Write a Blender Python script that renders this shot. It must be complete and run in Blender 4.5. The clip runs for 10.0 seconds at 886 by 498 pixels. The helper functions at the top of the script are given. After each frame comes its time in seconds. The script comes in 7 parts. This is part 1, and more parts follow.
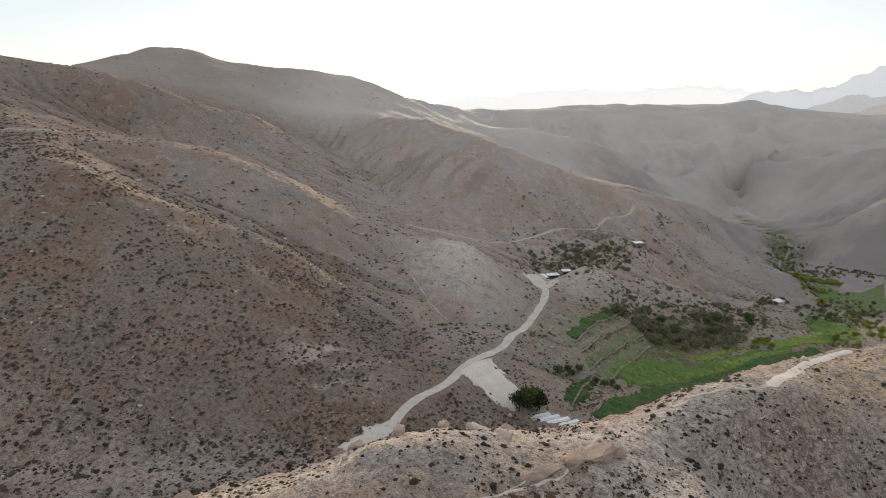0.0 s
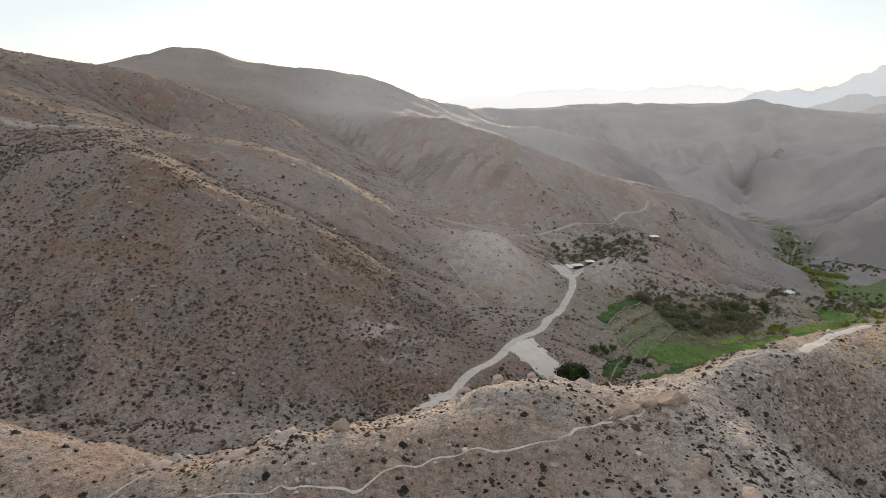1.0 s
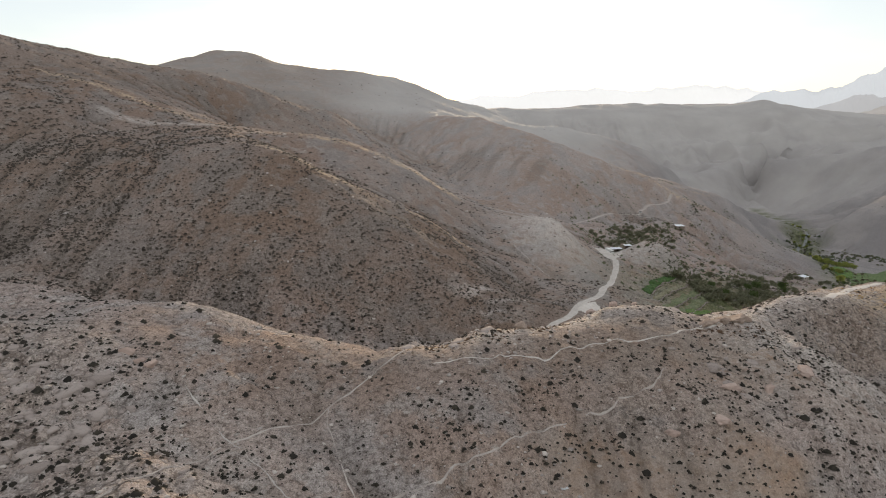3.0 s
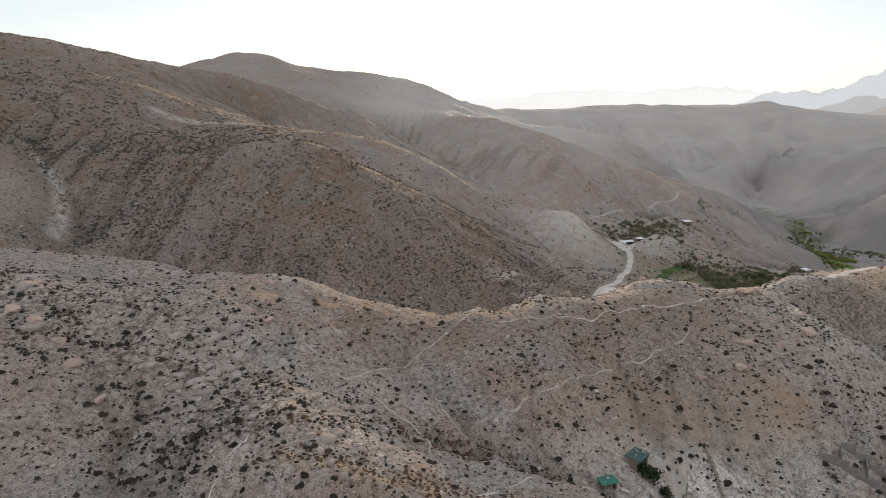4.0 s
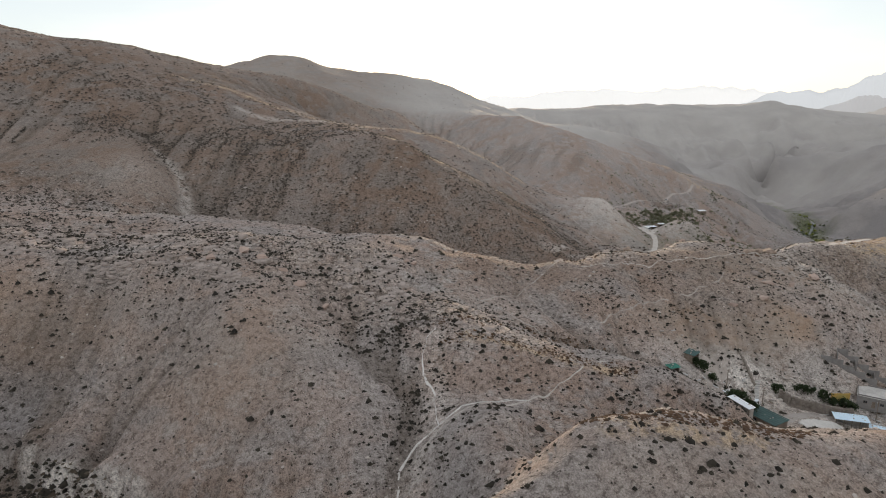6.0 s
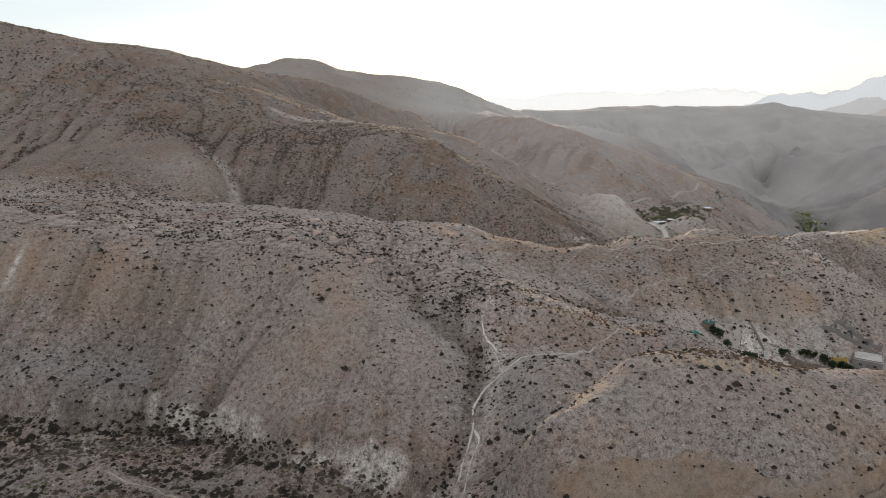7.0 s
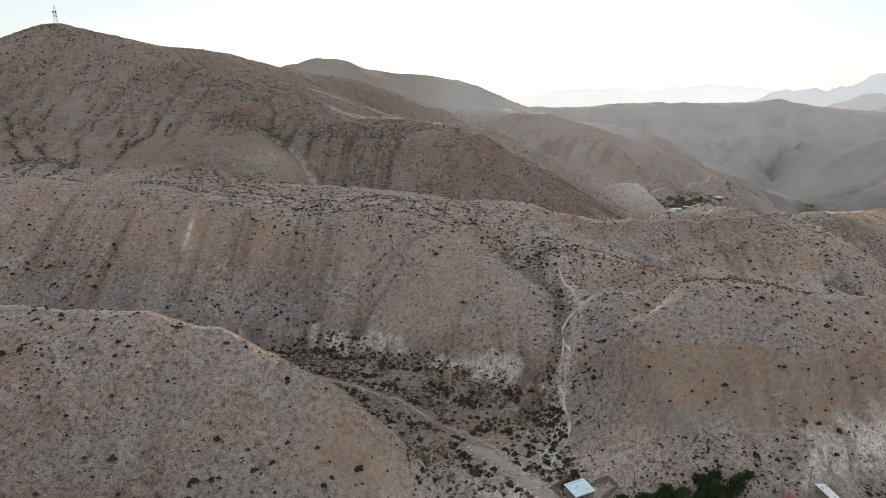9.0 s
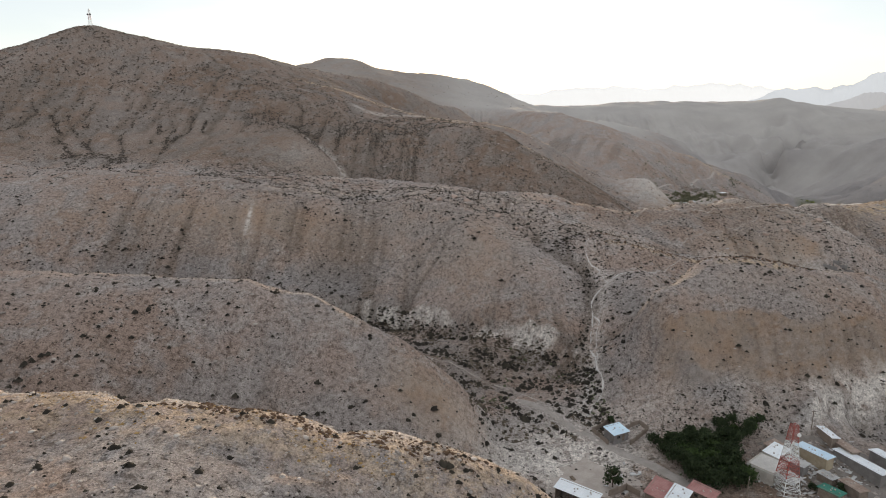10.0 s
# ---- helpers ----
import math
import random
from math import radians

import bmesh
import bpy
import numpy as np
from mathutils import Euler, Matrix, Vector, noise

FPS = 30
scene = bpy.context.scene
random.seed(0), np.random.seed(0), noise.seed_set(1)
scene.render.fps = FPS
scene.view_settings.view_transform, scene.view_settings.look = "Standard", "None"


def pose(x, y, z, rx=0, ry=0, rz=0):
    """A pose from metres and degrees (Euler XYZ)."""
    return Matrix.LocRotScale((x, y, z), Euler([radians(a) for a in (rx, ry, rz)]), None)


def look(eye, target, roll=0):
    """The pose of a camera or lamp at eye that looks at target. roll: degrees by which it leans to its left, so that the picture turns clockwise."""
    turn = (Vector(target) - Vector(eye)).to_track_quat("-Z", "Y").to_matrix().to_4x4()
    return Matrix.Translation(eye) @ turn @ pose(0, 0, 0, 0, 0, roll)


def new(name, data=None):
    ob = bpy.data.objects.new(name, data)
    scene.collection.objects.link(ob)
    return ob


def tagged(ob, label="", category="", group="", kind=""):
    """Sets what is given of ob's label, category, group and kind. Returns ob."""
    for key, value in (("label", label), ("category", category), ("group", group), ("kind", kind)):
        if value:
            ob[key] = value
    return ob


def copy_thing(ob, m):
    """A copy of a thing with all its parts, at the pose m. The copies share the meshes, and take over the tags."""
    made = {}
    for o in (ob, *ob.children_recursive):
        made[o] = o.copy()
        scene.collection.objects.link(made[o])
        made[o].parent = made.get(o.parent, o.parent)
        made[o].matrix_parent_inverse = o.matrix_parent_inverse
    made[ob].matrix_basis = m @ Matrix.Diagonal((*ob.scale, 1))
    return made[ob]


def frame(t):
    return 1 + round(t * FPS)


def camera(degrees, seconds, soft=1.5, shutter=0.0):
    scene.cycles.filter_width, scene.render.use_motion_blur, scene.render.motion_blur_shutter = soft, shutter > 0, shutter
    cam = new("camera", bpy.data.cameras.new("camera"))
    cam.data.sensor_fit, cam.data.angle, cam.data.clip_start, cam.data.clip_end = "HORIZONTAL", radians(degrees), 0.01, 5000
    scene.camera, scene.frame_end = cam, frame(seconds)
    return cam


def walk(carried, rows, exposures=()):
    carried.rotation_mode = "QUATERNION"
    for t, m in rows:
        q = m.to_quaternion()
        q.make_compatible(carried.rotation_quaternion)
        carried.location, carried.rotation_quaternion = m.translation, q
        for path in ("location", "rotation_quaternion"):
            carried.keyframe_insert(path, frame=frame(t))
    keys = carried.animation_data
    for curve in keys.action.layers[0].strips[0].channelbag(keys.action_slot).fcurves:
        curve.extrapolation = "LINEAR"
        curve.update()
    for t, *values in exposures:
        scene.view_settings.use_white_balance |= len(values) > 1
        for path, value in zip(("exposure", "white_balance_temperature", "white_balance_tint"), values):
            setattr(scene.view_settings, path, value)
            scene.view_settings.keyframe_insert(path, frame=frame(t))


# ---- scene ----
cam = camera(71.0, 10.0, soft=1.0)
METRES, EYE, TILT, LEAN, TURN = 250.0, 85.0, -12.9, 0.0, 0.0
ROWS = [
    (0.0, 0.0, 0.0, 0.0, 0.0, 0.0, -0.0),
    (0.5, -0.0345, -0.0252, -0.0085, 0.04, -0.04, -0.01),
    (1.0, -0.0724, -0.0531, -0.0176, 0.05, -0.09, -0.02),
    (1.5, -0.1083, -0.0823, -0.0273, 0.09, -0.03, -0.07),
    (2.0, -0.1442, -0.1154, -0.0376, 0.15, -0.06, -0.11),
    (2.5, -0.1789, -0.1504, -0.0488, 0.25, -0.1, -0.13),
    (4.0, -0.2758, -0.2612, -0.0835, 0.41, -0.04, -0.24),
    (4.5, -0.3077, -0.2987, -0.0958, 0.45, -0.07, -0.3),
    (5.0, -0.3393, -0.3364, -0.1089, 0.49, -0.07, -0.34),
    (5.5, -0.3703, -0.3746, -0.1214, 0.59, -0.12, -0.3),
    (7.0, -0.4654, -0.4899, -0.1605, 0.78, 0.08, -0.32),
    (7.5, -0.4964, -0.5287, -0.1723, 0.87, 0.0, -0.27),
    (8.0, -0.5281, -0.5678, -0.184, 0.96, -0.08, -0.22),
    (8.5, -0.5592, -0.6066, -0.1961, 1.01, -0.14, -0.22),
    (9.0, -0.5893, -0.6446, -0.2079, 1.06, -0.19, -0.25),
    (9.5, -0.6199, -0.6821, -0.2198, 1.07, -0.25, -0.29),
    (10.0, -0.6506, -0.7185, -0.2312, 1.09, -0.32, -0.29),
]
DEPTH = 1.42
walk(cam, [(t, pose(0, 0, EYE, TILT, LEAN, TURN) @ pose(METRES * x, METRES * DEPTH * y, METRES * z, 90 + pitch, roll, yaw)) for t, x, y, z, yaw, pitch, roll in ROWS], exposures=[(0.0, 0.0), (10.0, 0.0)])

# ---- light: a low, veiled sun behind the mountains and a bright hazy sky ----
SUN_HEIGHT, SUN_TURN = radians(7.6), radians(2.3)
world = bpy.data.worlds.new("hazy_sky")
scene.world = world
world.use_nodes = True
wn, wl = world.node_tree.nodes, world.node_tree.links
sky = wn.new("ShaderNodeTexSky")
sky.sky_type, sky.sun_disc = "NISHITA", False
sky.sun_elevation, sky.sun_rotation = SUN_HEIGHT, SUN_TURN
sky.altitude, sky.air_density, sky.dust_density, sky.ozone_density = 1500, 1.0, 1.2, 1.0
strong = wn["Background"]
strong.inputs["Strength"].default_value = 0.05
wl.new(sky.outputs[0], strong.inputs["Color"])
# thin high cloud, an even white veil with faint streaks
veil = wn.new("ShaderNodeBackground")
coords, streak, ramp, both = wn.new("ShaderNodeTexCoord"), wn.new("ShaderNodeTexNoise"), wn.new("ShaderNodeValToRGB"), wn.new("ShaderNodeAddShader")
stretch = wn.new("ShaderNodeMapping")
stretch.inputs["Scale"].default_value = (1.5, 1.5, 7.0)
streak.inputs["Scale"].default_value, streak.inputs["Detail"].default_value = 1.6, 5.0
ramp.color_ramp.elements[0].position, ramp.color_ramp.elements[0].color = 0.40, (0.84, 0.87, 0.90, 1)
ramp.color_ramp.elements[1].position, ramp.color_ramp.elements[1].color = 0.62, (1.0, 0.985, 0.975, 1)
wl.new(coords.outputs["Generated"], stretch.inputs["Vector"])
wl.new(stretch.outputs[0], streak.inputs["Vector"])
wl.new(streak.outputs[0], ramp.inputs[0])
wl.new(ramp.outputs[0], veil.inputs["Color"])
# the veil glows close round the sun; opposite, it is raised to light the ground
facing, glow = wn.new("ShaderNodeVectorMath"), wn.new("ShaderNodeMapRange")
facing.operation = "DOT_PRODUCT"
facing.inputs[1].default_value = (math.sin(SUN_TURN) * math.cos(SUN_HEIGHT), math.cos(SUN_TURN) * math.cos(SUN_HEIGHT), math.sin(SUN_HEIGHT))
for key, v in (("From Min", -1.0), ("From Max", 1.0), ("To Min", 0.87), ("To Max", 0.75)):
    glow.inputs[key].default_value = v
wl.new(coords.outputs["Generated"], facing.inputs[0])
wl.new(facing.outputs["Value"], glow.inputs["Value"])
above, halo, sum_ = wn.new("ShaderNodeMath"), wn.new("ShaderNodeMath"), wn.new("ShaderNodeMath")
above.operation, halo.operation, sum_.operation = "MAXIMUM", "POWER", "MULTIPLY_ADD"
above.inputs[1].default_value, halo.inputs[1].default_value, sum_.inputs[1].default_value = 0.0, 40.0, 0.5
wl.new(facing.outputs["Value"], above.inputs[0])
wl.new(above.outputs[0], halo.inputs[0])
wl.new(halo.outputs[0], sum_.inputs[0])
wl.new(glow.outputs[0], sum_.inputs[2])
wl.new(sum_.outputs[0], veil.inputs["Strength"])
wl.new(strong.outputs[0], both.inputs[0])
wl.new(veil.outputs[0], both.inputs[1])
wl.new(both.outputs[0], wn["World Output"].inputs["Surface"])
sun_way = Vector((math.sin(SUN_TURN) * math.cos(SUN_HEIGHT), math.cos(SUN_TURN) * math.cos(SUN_HEIGHT), math.sin(SUN_HEIGHT)))
lamp = bpy.data.lights.new("sun", "SUN")
lamp.energy, lamp.angle, lamp.color = 3.9, radians(2.0), (1.0, 0.76, 0.50)
sun = new("sun", lamp)
sun.matrix_world = look(sun_way * 900, (0, 0, 0))

# ---- materials ----
class Nodes:
    """A short hand for the nodes of one material."""

    def __init__(self, name, roughness=0.9, metallic=0.0):
        self.mat = bpy.data.materials.new(name)
        self.mat.use_nodes = True
        self.t = self.mat.node_tree
        self.out = self.t.nodes["Principled BSDF"]
        self.out.inputs["Roughness"].default_value, self.out.inputs["Metallic"].default_value = roughness, metallic
        self.out.inputs["Specular IOR Level"].default_value = 0.25

    def put(self, socket, value):
        if isinstance(value, (int, float)):
            socket.default_value = value
        elif isinstance(value, tuple):
            socket.default_value = (*value, 1)[:len(socket.default_value)]
        else:
            self.t.links.new(value, socket)

    def where(self):
        return self.t.nodes.new("ShaderNodeNewGeometry").outputs["Position"]

    def island(self):
        return self.t.nodes.new("ShaderNodeNewGeometry").outputs["Random Per Island"]

    def each(self):
        return self.t.nodes.new("ShaderNodeObjectInfo").outputs["Random"]

    def local(self):
        return self.t.nodes.new("ShaderNodeTexCoord").outputs["Object"]

    def attr(self, name):
        n = self.t.nodes.new("ShaderNodeAttribute")
        n.attribute_name = name
        return n.outputs["Fac"]

    def noise(self, scale, detail=4.0, rough=0.6, place=None):
        n = self.t.nodes.new("ShaderNodeTexNoise")
        n.inputs["Scale"].default_value, n.inputs["Detail"].default_value, n.inputs["Roughness"].default_value = scale, detail, rough
        self.put(n.inputs["Vector"], place or self.where())
        return n.outputs[0]

    def cells(self, scale, place=None, feature="F1"):
        n = self.t.nodes.new("ShaderNodeTexVoronoi")
        n.feature = feature
        n.inputs["Scale"].default_value = scale
        self.put(n.inputs["Vector"], place or self.where())
        return n.outputs["Distance"]

    def warp(self, amount, scale):
        """Places pushed about, to break up straight cells."""
        n, a = self.t.nodes.new("ShaderNodeTexNoise"), self.t.nodes.new("ShaderNodeVectorMath")
        n.inputs["Scale"].default_value = scale
        self.put(n.inputs["Vector"], self.where())
        a.operation = "MULTIPLY_ADD"
        self.put(a.inputs[0], n.outputs["Color"])
        a.inputs[1].default_value = (amount,) * 3
        self.put(a.inputs[2], self.where())
        return a.outputs[0]

    def pebbles(self, scale):
        """A random tone for each stone, and the distance from its middle."""
        n = self.t.nodes.new("ShaderNodeTexVoronoi")
        n.inputs["Scale"].default_value = scale
        self.put(n.inputs["Vector"], self.warp(0.3, 2.0))
        return n.outputs["Color"], n.outputs["Distance"]

    def step(self, value, low, high, a=0.0, b=1.0):
        n = self.t.nodes.new("ShaderNodeMapRange")
        n.interpolation_type = "SMOOTHSTEP"
        for key, v in (("Value", value), ("From Min", low), ("From Max", high), ("To Min", a), ("To Max", b)):
            self.put(n.inputs[key], v)
        return n.outputs[0]

    def sums(self, op, a, b):
        n = self.t.nodes.new("ShaderNodeMath")
        n.operation = op
        n.use_clamp = op in ("MULTIPLY", "ADD")
        self.put(n.inputs[0], a), self.put(n.inputs[1], b)
        return n.outputs[0]

    def mix(self, fac, a, b, kind="MIX"):
        n = self.t.nodes.new("ShaderNodeMix")
        n.data_type, n.blend_type = "RGBA", kind
        self.put(n.inputs[0], fac), self.put(n.inputs[6], a), self.put(n.inputs[7], b)
        return n.outputs[2]

    def colour(self, value):
        self.put(self.out.inputs["Base Color"], value)
        return self

    def bump(self, height, strength=0.5, distance=0.1):
        n = self.t.nodes.new("ShaderNodeBump")
        n.inputs["Strength"].default_value, n.inputs["Distance"].default_value = strength, distance
        self.put(n.inputs["Height"], height)
        self.t.links.new(n.outputs[0], self.out.inputs["Normal"])
        return self


def earth_material():
    """Stony desert soil: pinkish brown, with grey gravel, orange clay, dry grass and pale dust where the land has them;
    sun on crests and haze on far hills are mixed into its colour.
    """
    n = Nodes("desert_earth", 0.95)
    n.out.inputs["Specular IOR Level"].default_value = 0.1
    big, mid, fine, grit = n.noise(0.02, 4), n.noise(0.13, 6, 0.65), n.noise(0.8, 5, 0.75), n.noise(3.2, 3, 0.7)
    soil = n.mix(n.step(big, 0.42, 0.58), (0.375, 0.286, 0.238), (0.415, 0.342, 0.305))
    soil = n.mix(n.sums("MULTIPLY", n.step(n.noise(0.045, 5, 0.6), 0.47, 0.60), 0.85), soil, (0.36, 0.325, 0.308))
    soil = n.mix(n.sums("MULTIPLY", n.step(mid, 0.50, 0.62), 0.7), soil, (0.45, 0.405, 0.378))
    clay = n.sums("MULTIPLY", n.attr("clay"), n.step(mid, 0.34, 0.54, 0.55, 1.0))
    soil = n.mix(clay, soil, n.mix(n.step(n.noise(0.09, 4), 0.4, 0.6), (0.45, 0.315, 0.225), (0.43, 0.335, 0.265)))
    bare = n.attr("rock")
    soil = n.mix(n.sums("MULTIPLY", bare, n.step(n.noise(0.4, 4), 0.38, 0.58)), soil, (0.44, 0.365, 0.315))
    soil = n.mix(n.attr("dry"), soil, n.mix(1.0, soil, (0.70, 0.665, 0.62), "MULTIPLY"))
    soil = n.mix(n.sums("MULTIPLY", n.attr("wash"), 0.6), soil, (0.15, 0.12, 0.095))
    # dry grass colour, also standing in for low sun on the crests
    straw_rimlight = n.sums("MULTIPLY", n.attr("straw_rimlight"), n.step(n.noise(0.3, 5, 0.75), 0.42, 0.58))
    soil = n.mix(straw_rimlight, soil, (0.56, 0.43, 0.305))
    pale = n.sums("MULTIPLY", n.attr("pale"), n.step(n.noise(0.22, 6, 0.75), 0.34, 0.54))
    soil = n.mix(pale, soil, (0.80, 0.745, 0.69))
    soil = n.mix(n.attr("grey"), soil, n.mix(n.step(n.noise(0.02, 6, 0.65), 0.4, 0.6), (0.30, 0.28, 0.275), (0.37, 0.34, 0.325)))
    # far hills are paled in base colour, in place of haze
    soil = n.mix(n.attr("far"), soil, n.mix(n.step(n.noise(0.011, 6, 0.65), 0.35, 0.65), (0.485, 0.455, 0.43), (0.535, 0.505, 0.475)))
    soil = n.mix(n.sums("MULTIPLY", n.attr("green"), n.step(mid, 0.35, 0.52, 0.45, 1.0)), soil, n.mix(n.step(fine, 0.4, 0.6), (0.085, 0.11, 0.04), (0.19, 0.20, 0.095)))
    # gravel over all of it: stones of many tones, grit, dark litter and dwarf plants, and wandering cracks in bare rock
    tone, stones = n.pebbles(1.9)
    seam = n.sums("ABSOLUTE", n.sums("SUBTRACT", n.noise(0.16, 5, 0.6), 0.5), 0.0)
    g = n.mix(n.step(fine, 0.46, 0.62), (0.98, 0.97, 0.96), (1.32, 1.315, 1.31))
    g = n.mix(n.sums("MULTIPLY", n.step(fine, 0.48, 0.37), 0.8), g, (0.36, 0.33, 0.31))
    g = n.mix(n.sums("MULTIPLY", n.step(stones, 0.36, 0.22), n.step(tone, 0.45, 0.9)), g, (1.55, 1.56, 1.57))
    g = n.mix(n.sums("MULTIPLY", n.step(stones, 0.42, 0.25), n.step(tone, 0.30, 0.12)), g, (0.20, 0.185, 0.17))
    litter = n.sums("MULTIPLY", n.step(n.noise(1.3, 4, 0.8), 0.57, 0.66), n.step(mid, 0.40, 0.6))
    g = n.mix(n.sums("MULTIPLY", litter, 0.9), g, (0.13, 0.12, 0.11))
    g = n.mix(n.sums("MULTIPLY", n.step(grit, 0.62, 0.4), 0.35), g, (0.36, 0.35, 0.34))
    g = n.mix(n.sums("MULTIPLY", n.sums("MULTIPLY", bare, 0.6), n.step(seam, 0.03, 0.006)), g, (0.3, 0.28, 0.26))
    crack = n.sums("ABSOLUTE", n.sums("SUBTRACT", n.noise(0.42, 4, 0.55), 0.5), 0.0)
    g = n.mix(n.sums("MULTIPLY", n.sums("MULTIPLY", bare, 0.6), n.step(crack, 0.022, 0.006)), g, (0.4, 0.37, 0.35))
    joint = n.cells(0.40, n.warp(1.6, 0.5), "DISTANCE_TO_EDGE")
    block = n.sums("MULTIPLY", n.attr("beds"), n.step(n.noise(0.07, 3), 0.40, 0.56))
    g = n.mix(n.sums("MULTIPLY", block, n.step(joint, 0.10, 0.03)), g, (0.30, 0.28, 0.26))
    g = n.mix(n.sums("MULTIPLY", block, n.step(joint, 0.14, 0.34)), g, n.mix(0.5, g, (1.25, 1.22, 1.2)))
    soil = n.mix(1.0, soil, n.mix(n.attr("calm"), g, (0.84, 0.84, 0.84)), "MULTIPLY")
    rough = n.sums("SUBTRACT", n.sums("ADD", n.sums("MULTIPLY", fine, 0.75), n.sums("MULTIPLY", grit, 0.25)), n.sums("MULTIPLY", n.sums("MULTIPLY", block, n.step(joint, 0.16, 0.0)), 0.9))
    return n.colour(soil).bump(rough, 1.0, 1.1).mat


def plain_material(name, a, b, scale=3.0, roughness=0.85, metallic=0.0, relief=0.3, local=False, distance=0.03, spread=0.35):
    """A surface in two close tones, with grain and stains, each piece a little different."""
    n = Nodes(name, roughness, metallic)
    place = n.local() if local else None
    grain, stain = n.noise(scale * 6, 4, 0.65, place), n.noise(scale * 0.7, 4, 0.6, place)
    c = n.mix(n.step(stain, 0.35, 0.65), a, b)
    c = n.mix(n.sums("MULTIPLY", n.step(grain, 0.35, 0.7), 0.4), c, tuple(v * 0.55 for v in a))
    c = n.mix(n.sums("MULTIPLY", n.each(), spread), c, tuple(min(1, v * 1.25) for v in b))
    return n.colour(c).bump(grain, relief, distance).mat


def leaf_material(name, a, b):
    """Leaves in two greens, clump by clump."""
    n = Nodes(name, 0.75)
    c = n.mix(n.island(), a, b)
    c = n.mix(n.step(n.noise(0.5, 3), 0.4, 0.7, 0, 0.6), c, tuple(v * 0.6 for v in a))
    n.colour(c)
    through_, both_ = n.t.nodes.new("ShaderNodeBsdfTranslucent"), n.t.nodes.new("ShaderNodeMixShader")
    n.put(through_.inputs["Color"], c)
    both_.inputs[0].default_value = 0.4
    n.t.links.new(n.out.outputs[0], both_.inputs[1])
    n.t.links.new(through_.outputs[0], both_.inputs[2])
    n.t.links.new(both_.outputs[0], n.t.nodes["Material Output"].inputs["Surface"])
    return n.mat


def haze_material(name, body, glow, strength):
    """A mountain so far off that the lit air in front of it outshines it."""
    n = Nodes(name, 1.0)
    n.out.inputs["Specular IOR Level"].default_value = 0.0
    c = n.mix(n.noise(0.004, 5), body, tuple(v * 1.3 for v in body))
    # emission puts the haze into the surface, with no air modelled
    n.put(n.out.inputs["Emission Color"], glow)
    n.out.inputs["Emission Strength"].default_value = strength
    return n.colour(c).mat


EARTH = earth_material()
# ---- the lie of the land: crests, feet, gullies and river as named lines ----
LINES = []


def line(name, *points, step=12.0):
    """A landform line, laid out as evenly spaced marks."""
    p = np.array(points, float)
    for a, b in zip(p[:-1], p[1:]):
        n = max(1, int(np.hypot(*(b - a)[:2]) / step))
        LINES.extend(a + (b - a) * k / n for k in range(n))
    LINES.append(p[-1])


line("front ridge crest", (-440, 80, 53), (-391, 78, 51), (-350, 62, 52), (-318, 52, 53), (-285, 60, 50), (-246, 68, 47.5), (-211, 78, 46), (-190, 82, 44), (-170, 84, 42), (-156, 84, 40), (-146, 82, 38), (-118, 80, 37), (-105, 80, 34.8), (-95, 77, 32.2), (-83, 73, 31), (-71, 67, 30), (-61, 64, 31.5), (-44, 68, 33.6), (-35, 74, 33.5), (-23, 82, 32), (-10, 90, 32.5), (7, 100, 29.3), (18, 104, 26.8), (37, 112, 24.5), (50, 118, 25), (58, 122, 25.6), (76, 129, 23.2), (88, 143, 20.5), (110, 150, 21), (150, 160, 26), (240, 180, 38), (400, 220, 60))
line("back rim of the front ridge", (-13, 96, 28.6), (2, 102, 28), (18, 110, 24.6), (30, 116, 22.8), (38, 122, 21.6), (55, 134, 20.6), (61, 137, 20.2), (72, 143, 20), (83, 150, 20.3), (93, 155, 20), (107, 160, 18.8), (118, 165, 18.2), (129, 170, 17.6))
line("terrace below the front ridge crest", (-118, 55, 37), (-96, 54, 33.2), (-78, 42, 26.8), (-54, 45, 28.4), (-21, 49, 24.4), (-3, 50, 25.4), (20, 62, 25), (40, 85, 24.5))
line("plateau edge over the scarp", (-350, 28, 49), (-305, 20, 45), (-271, 32, 49.5), (-253, 21, 44), (-228, 20, 40), (-197, 13, 30.5), (-187, 21, 41), (-162, 14, 37.4), (-152, 8, 36.8), (-150, -3, 32.1), (-142, -14, 26), (-137, -30, 18.6), (-128, -42, 8))
line("dip in the plateau", (-250, 48, 44.5), (-215, 56, 42.8), (-190, 60, 41.6), (-168, 66, 40.2), (-150, 68, 38.2))
line("plateau crest", (-178, 44, 44), (-150, 50, 42.2), (-138, 56, 40.2), (-120, 64, 37.6))
line("scarp face", (-305, 11, 39.5), (-276, -6, 26.3), (-253, 7, 33), (-235, -17, 12.8), (-220, 2, 22), (-204, -4, 17), (-181, -12, 13.5), (-160, -24, 13))
line("scarp foot", (-340, -38, 8), (-300, -36, 6), (-250, -30, 3.5), (-205, -24, 0.5), (-184, -26, -0.8), (-165, -38, 0.2), (-149, -45, 1.4), (-138, -52, -1))
line("plateau shoulder", (-133, 4, 28.7), (-119, -3, 25.2), (-121, -23, 20.2), (-118, -36, 13))
line("plateau middle", (-141, 31, 36.1), (-130, 50, 40.1), (-110, 30, 30.4), (-94, 7, 28.6))
line("ravine", (-104, 2, 27), (-108, -16, 19), (-104, -27, 17), (-110, -39, 9.5), (-114, -55, 4), (-116, -70, 0.8), (-119, -79, -2.2), (-123, -95, -4))
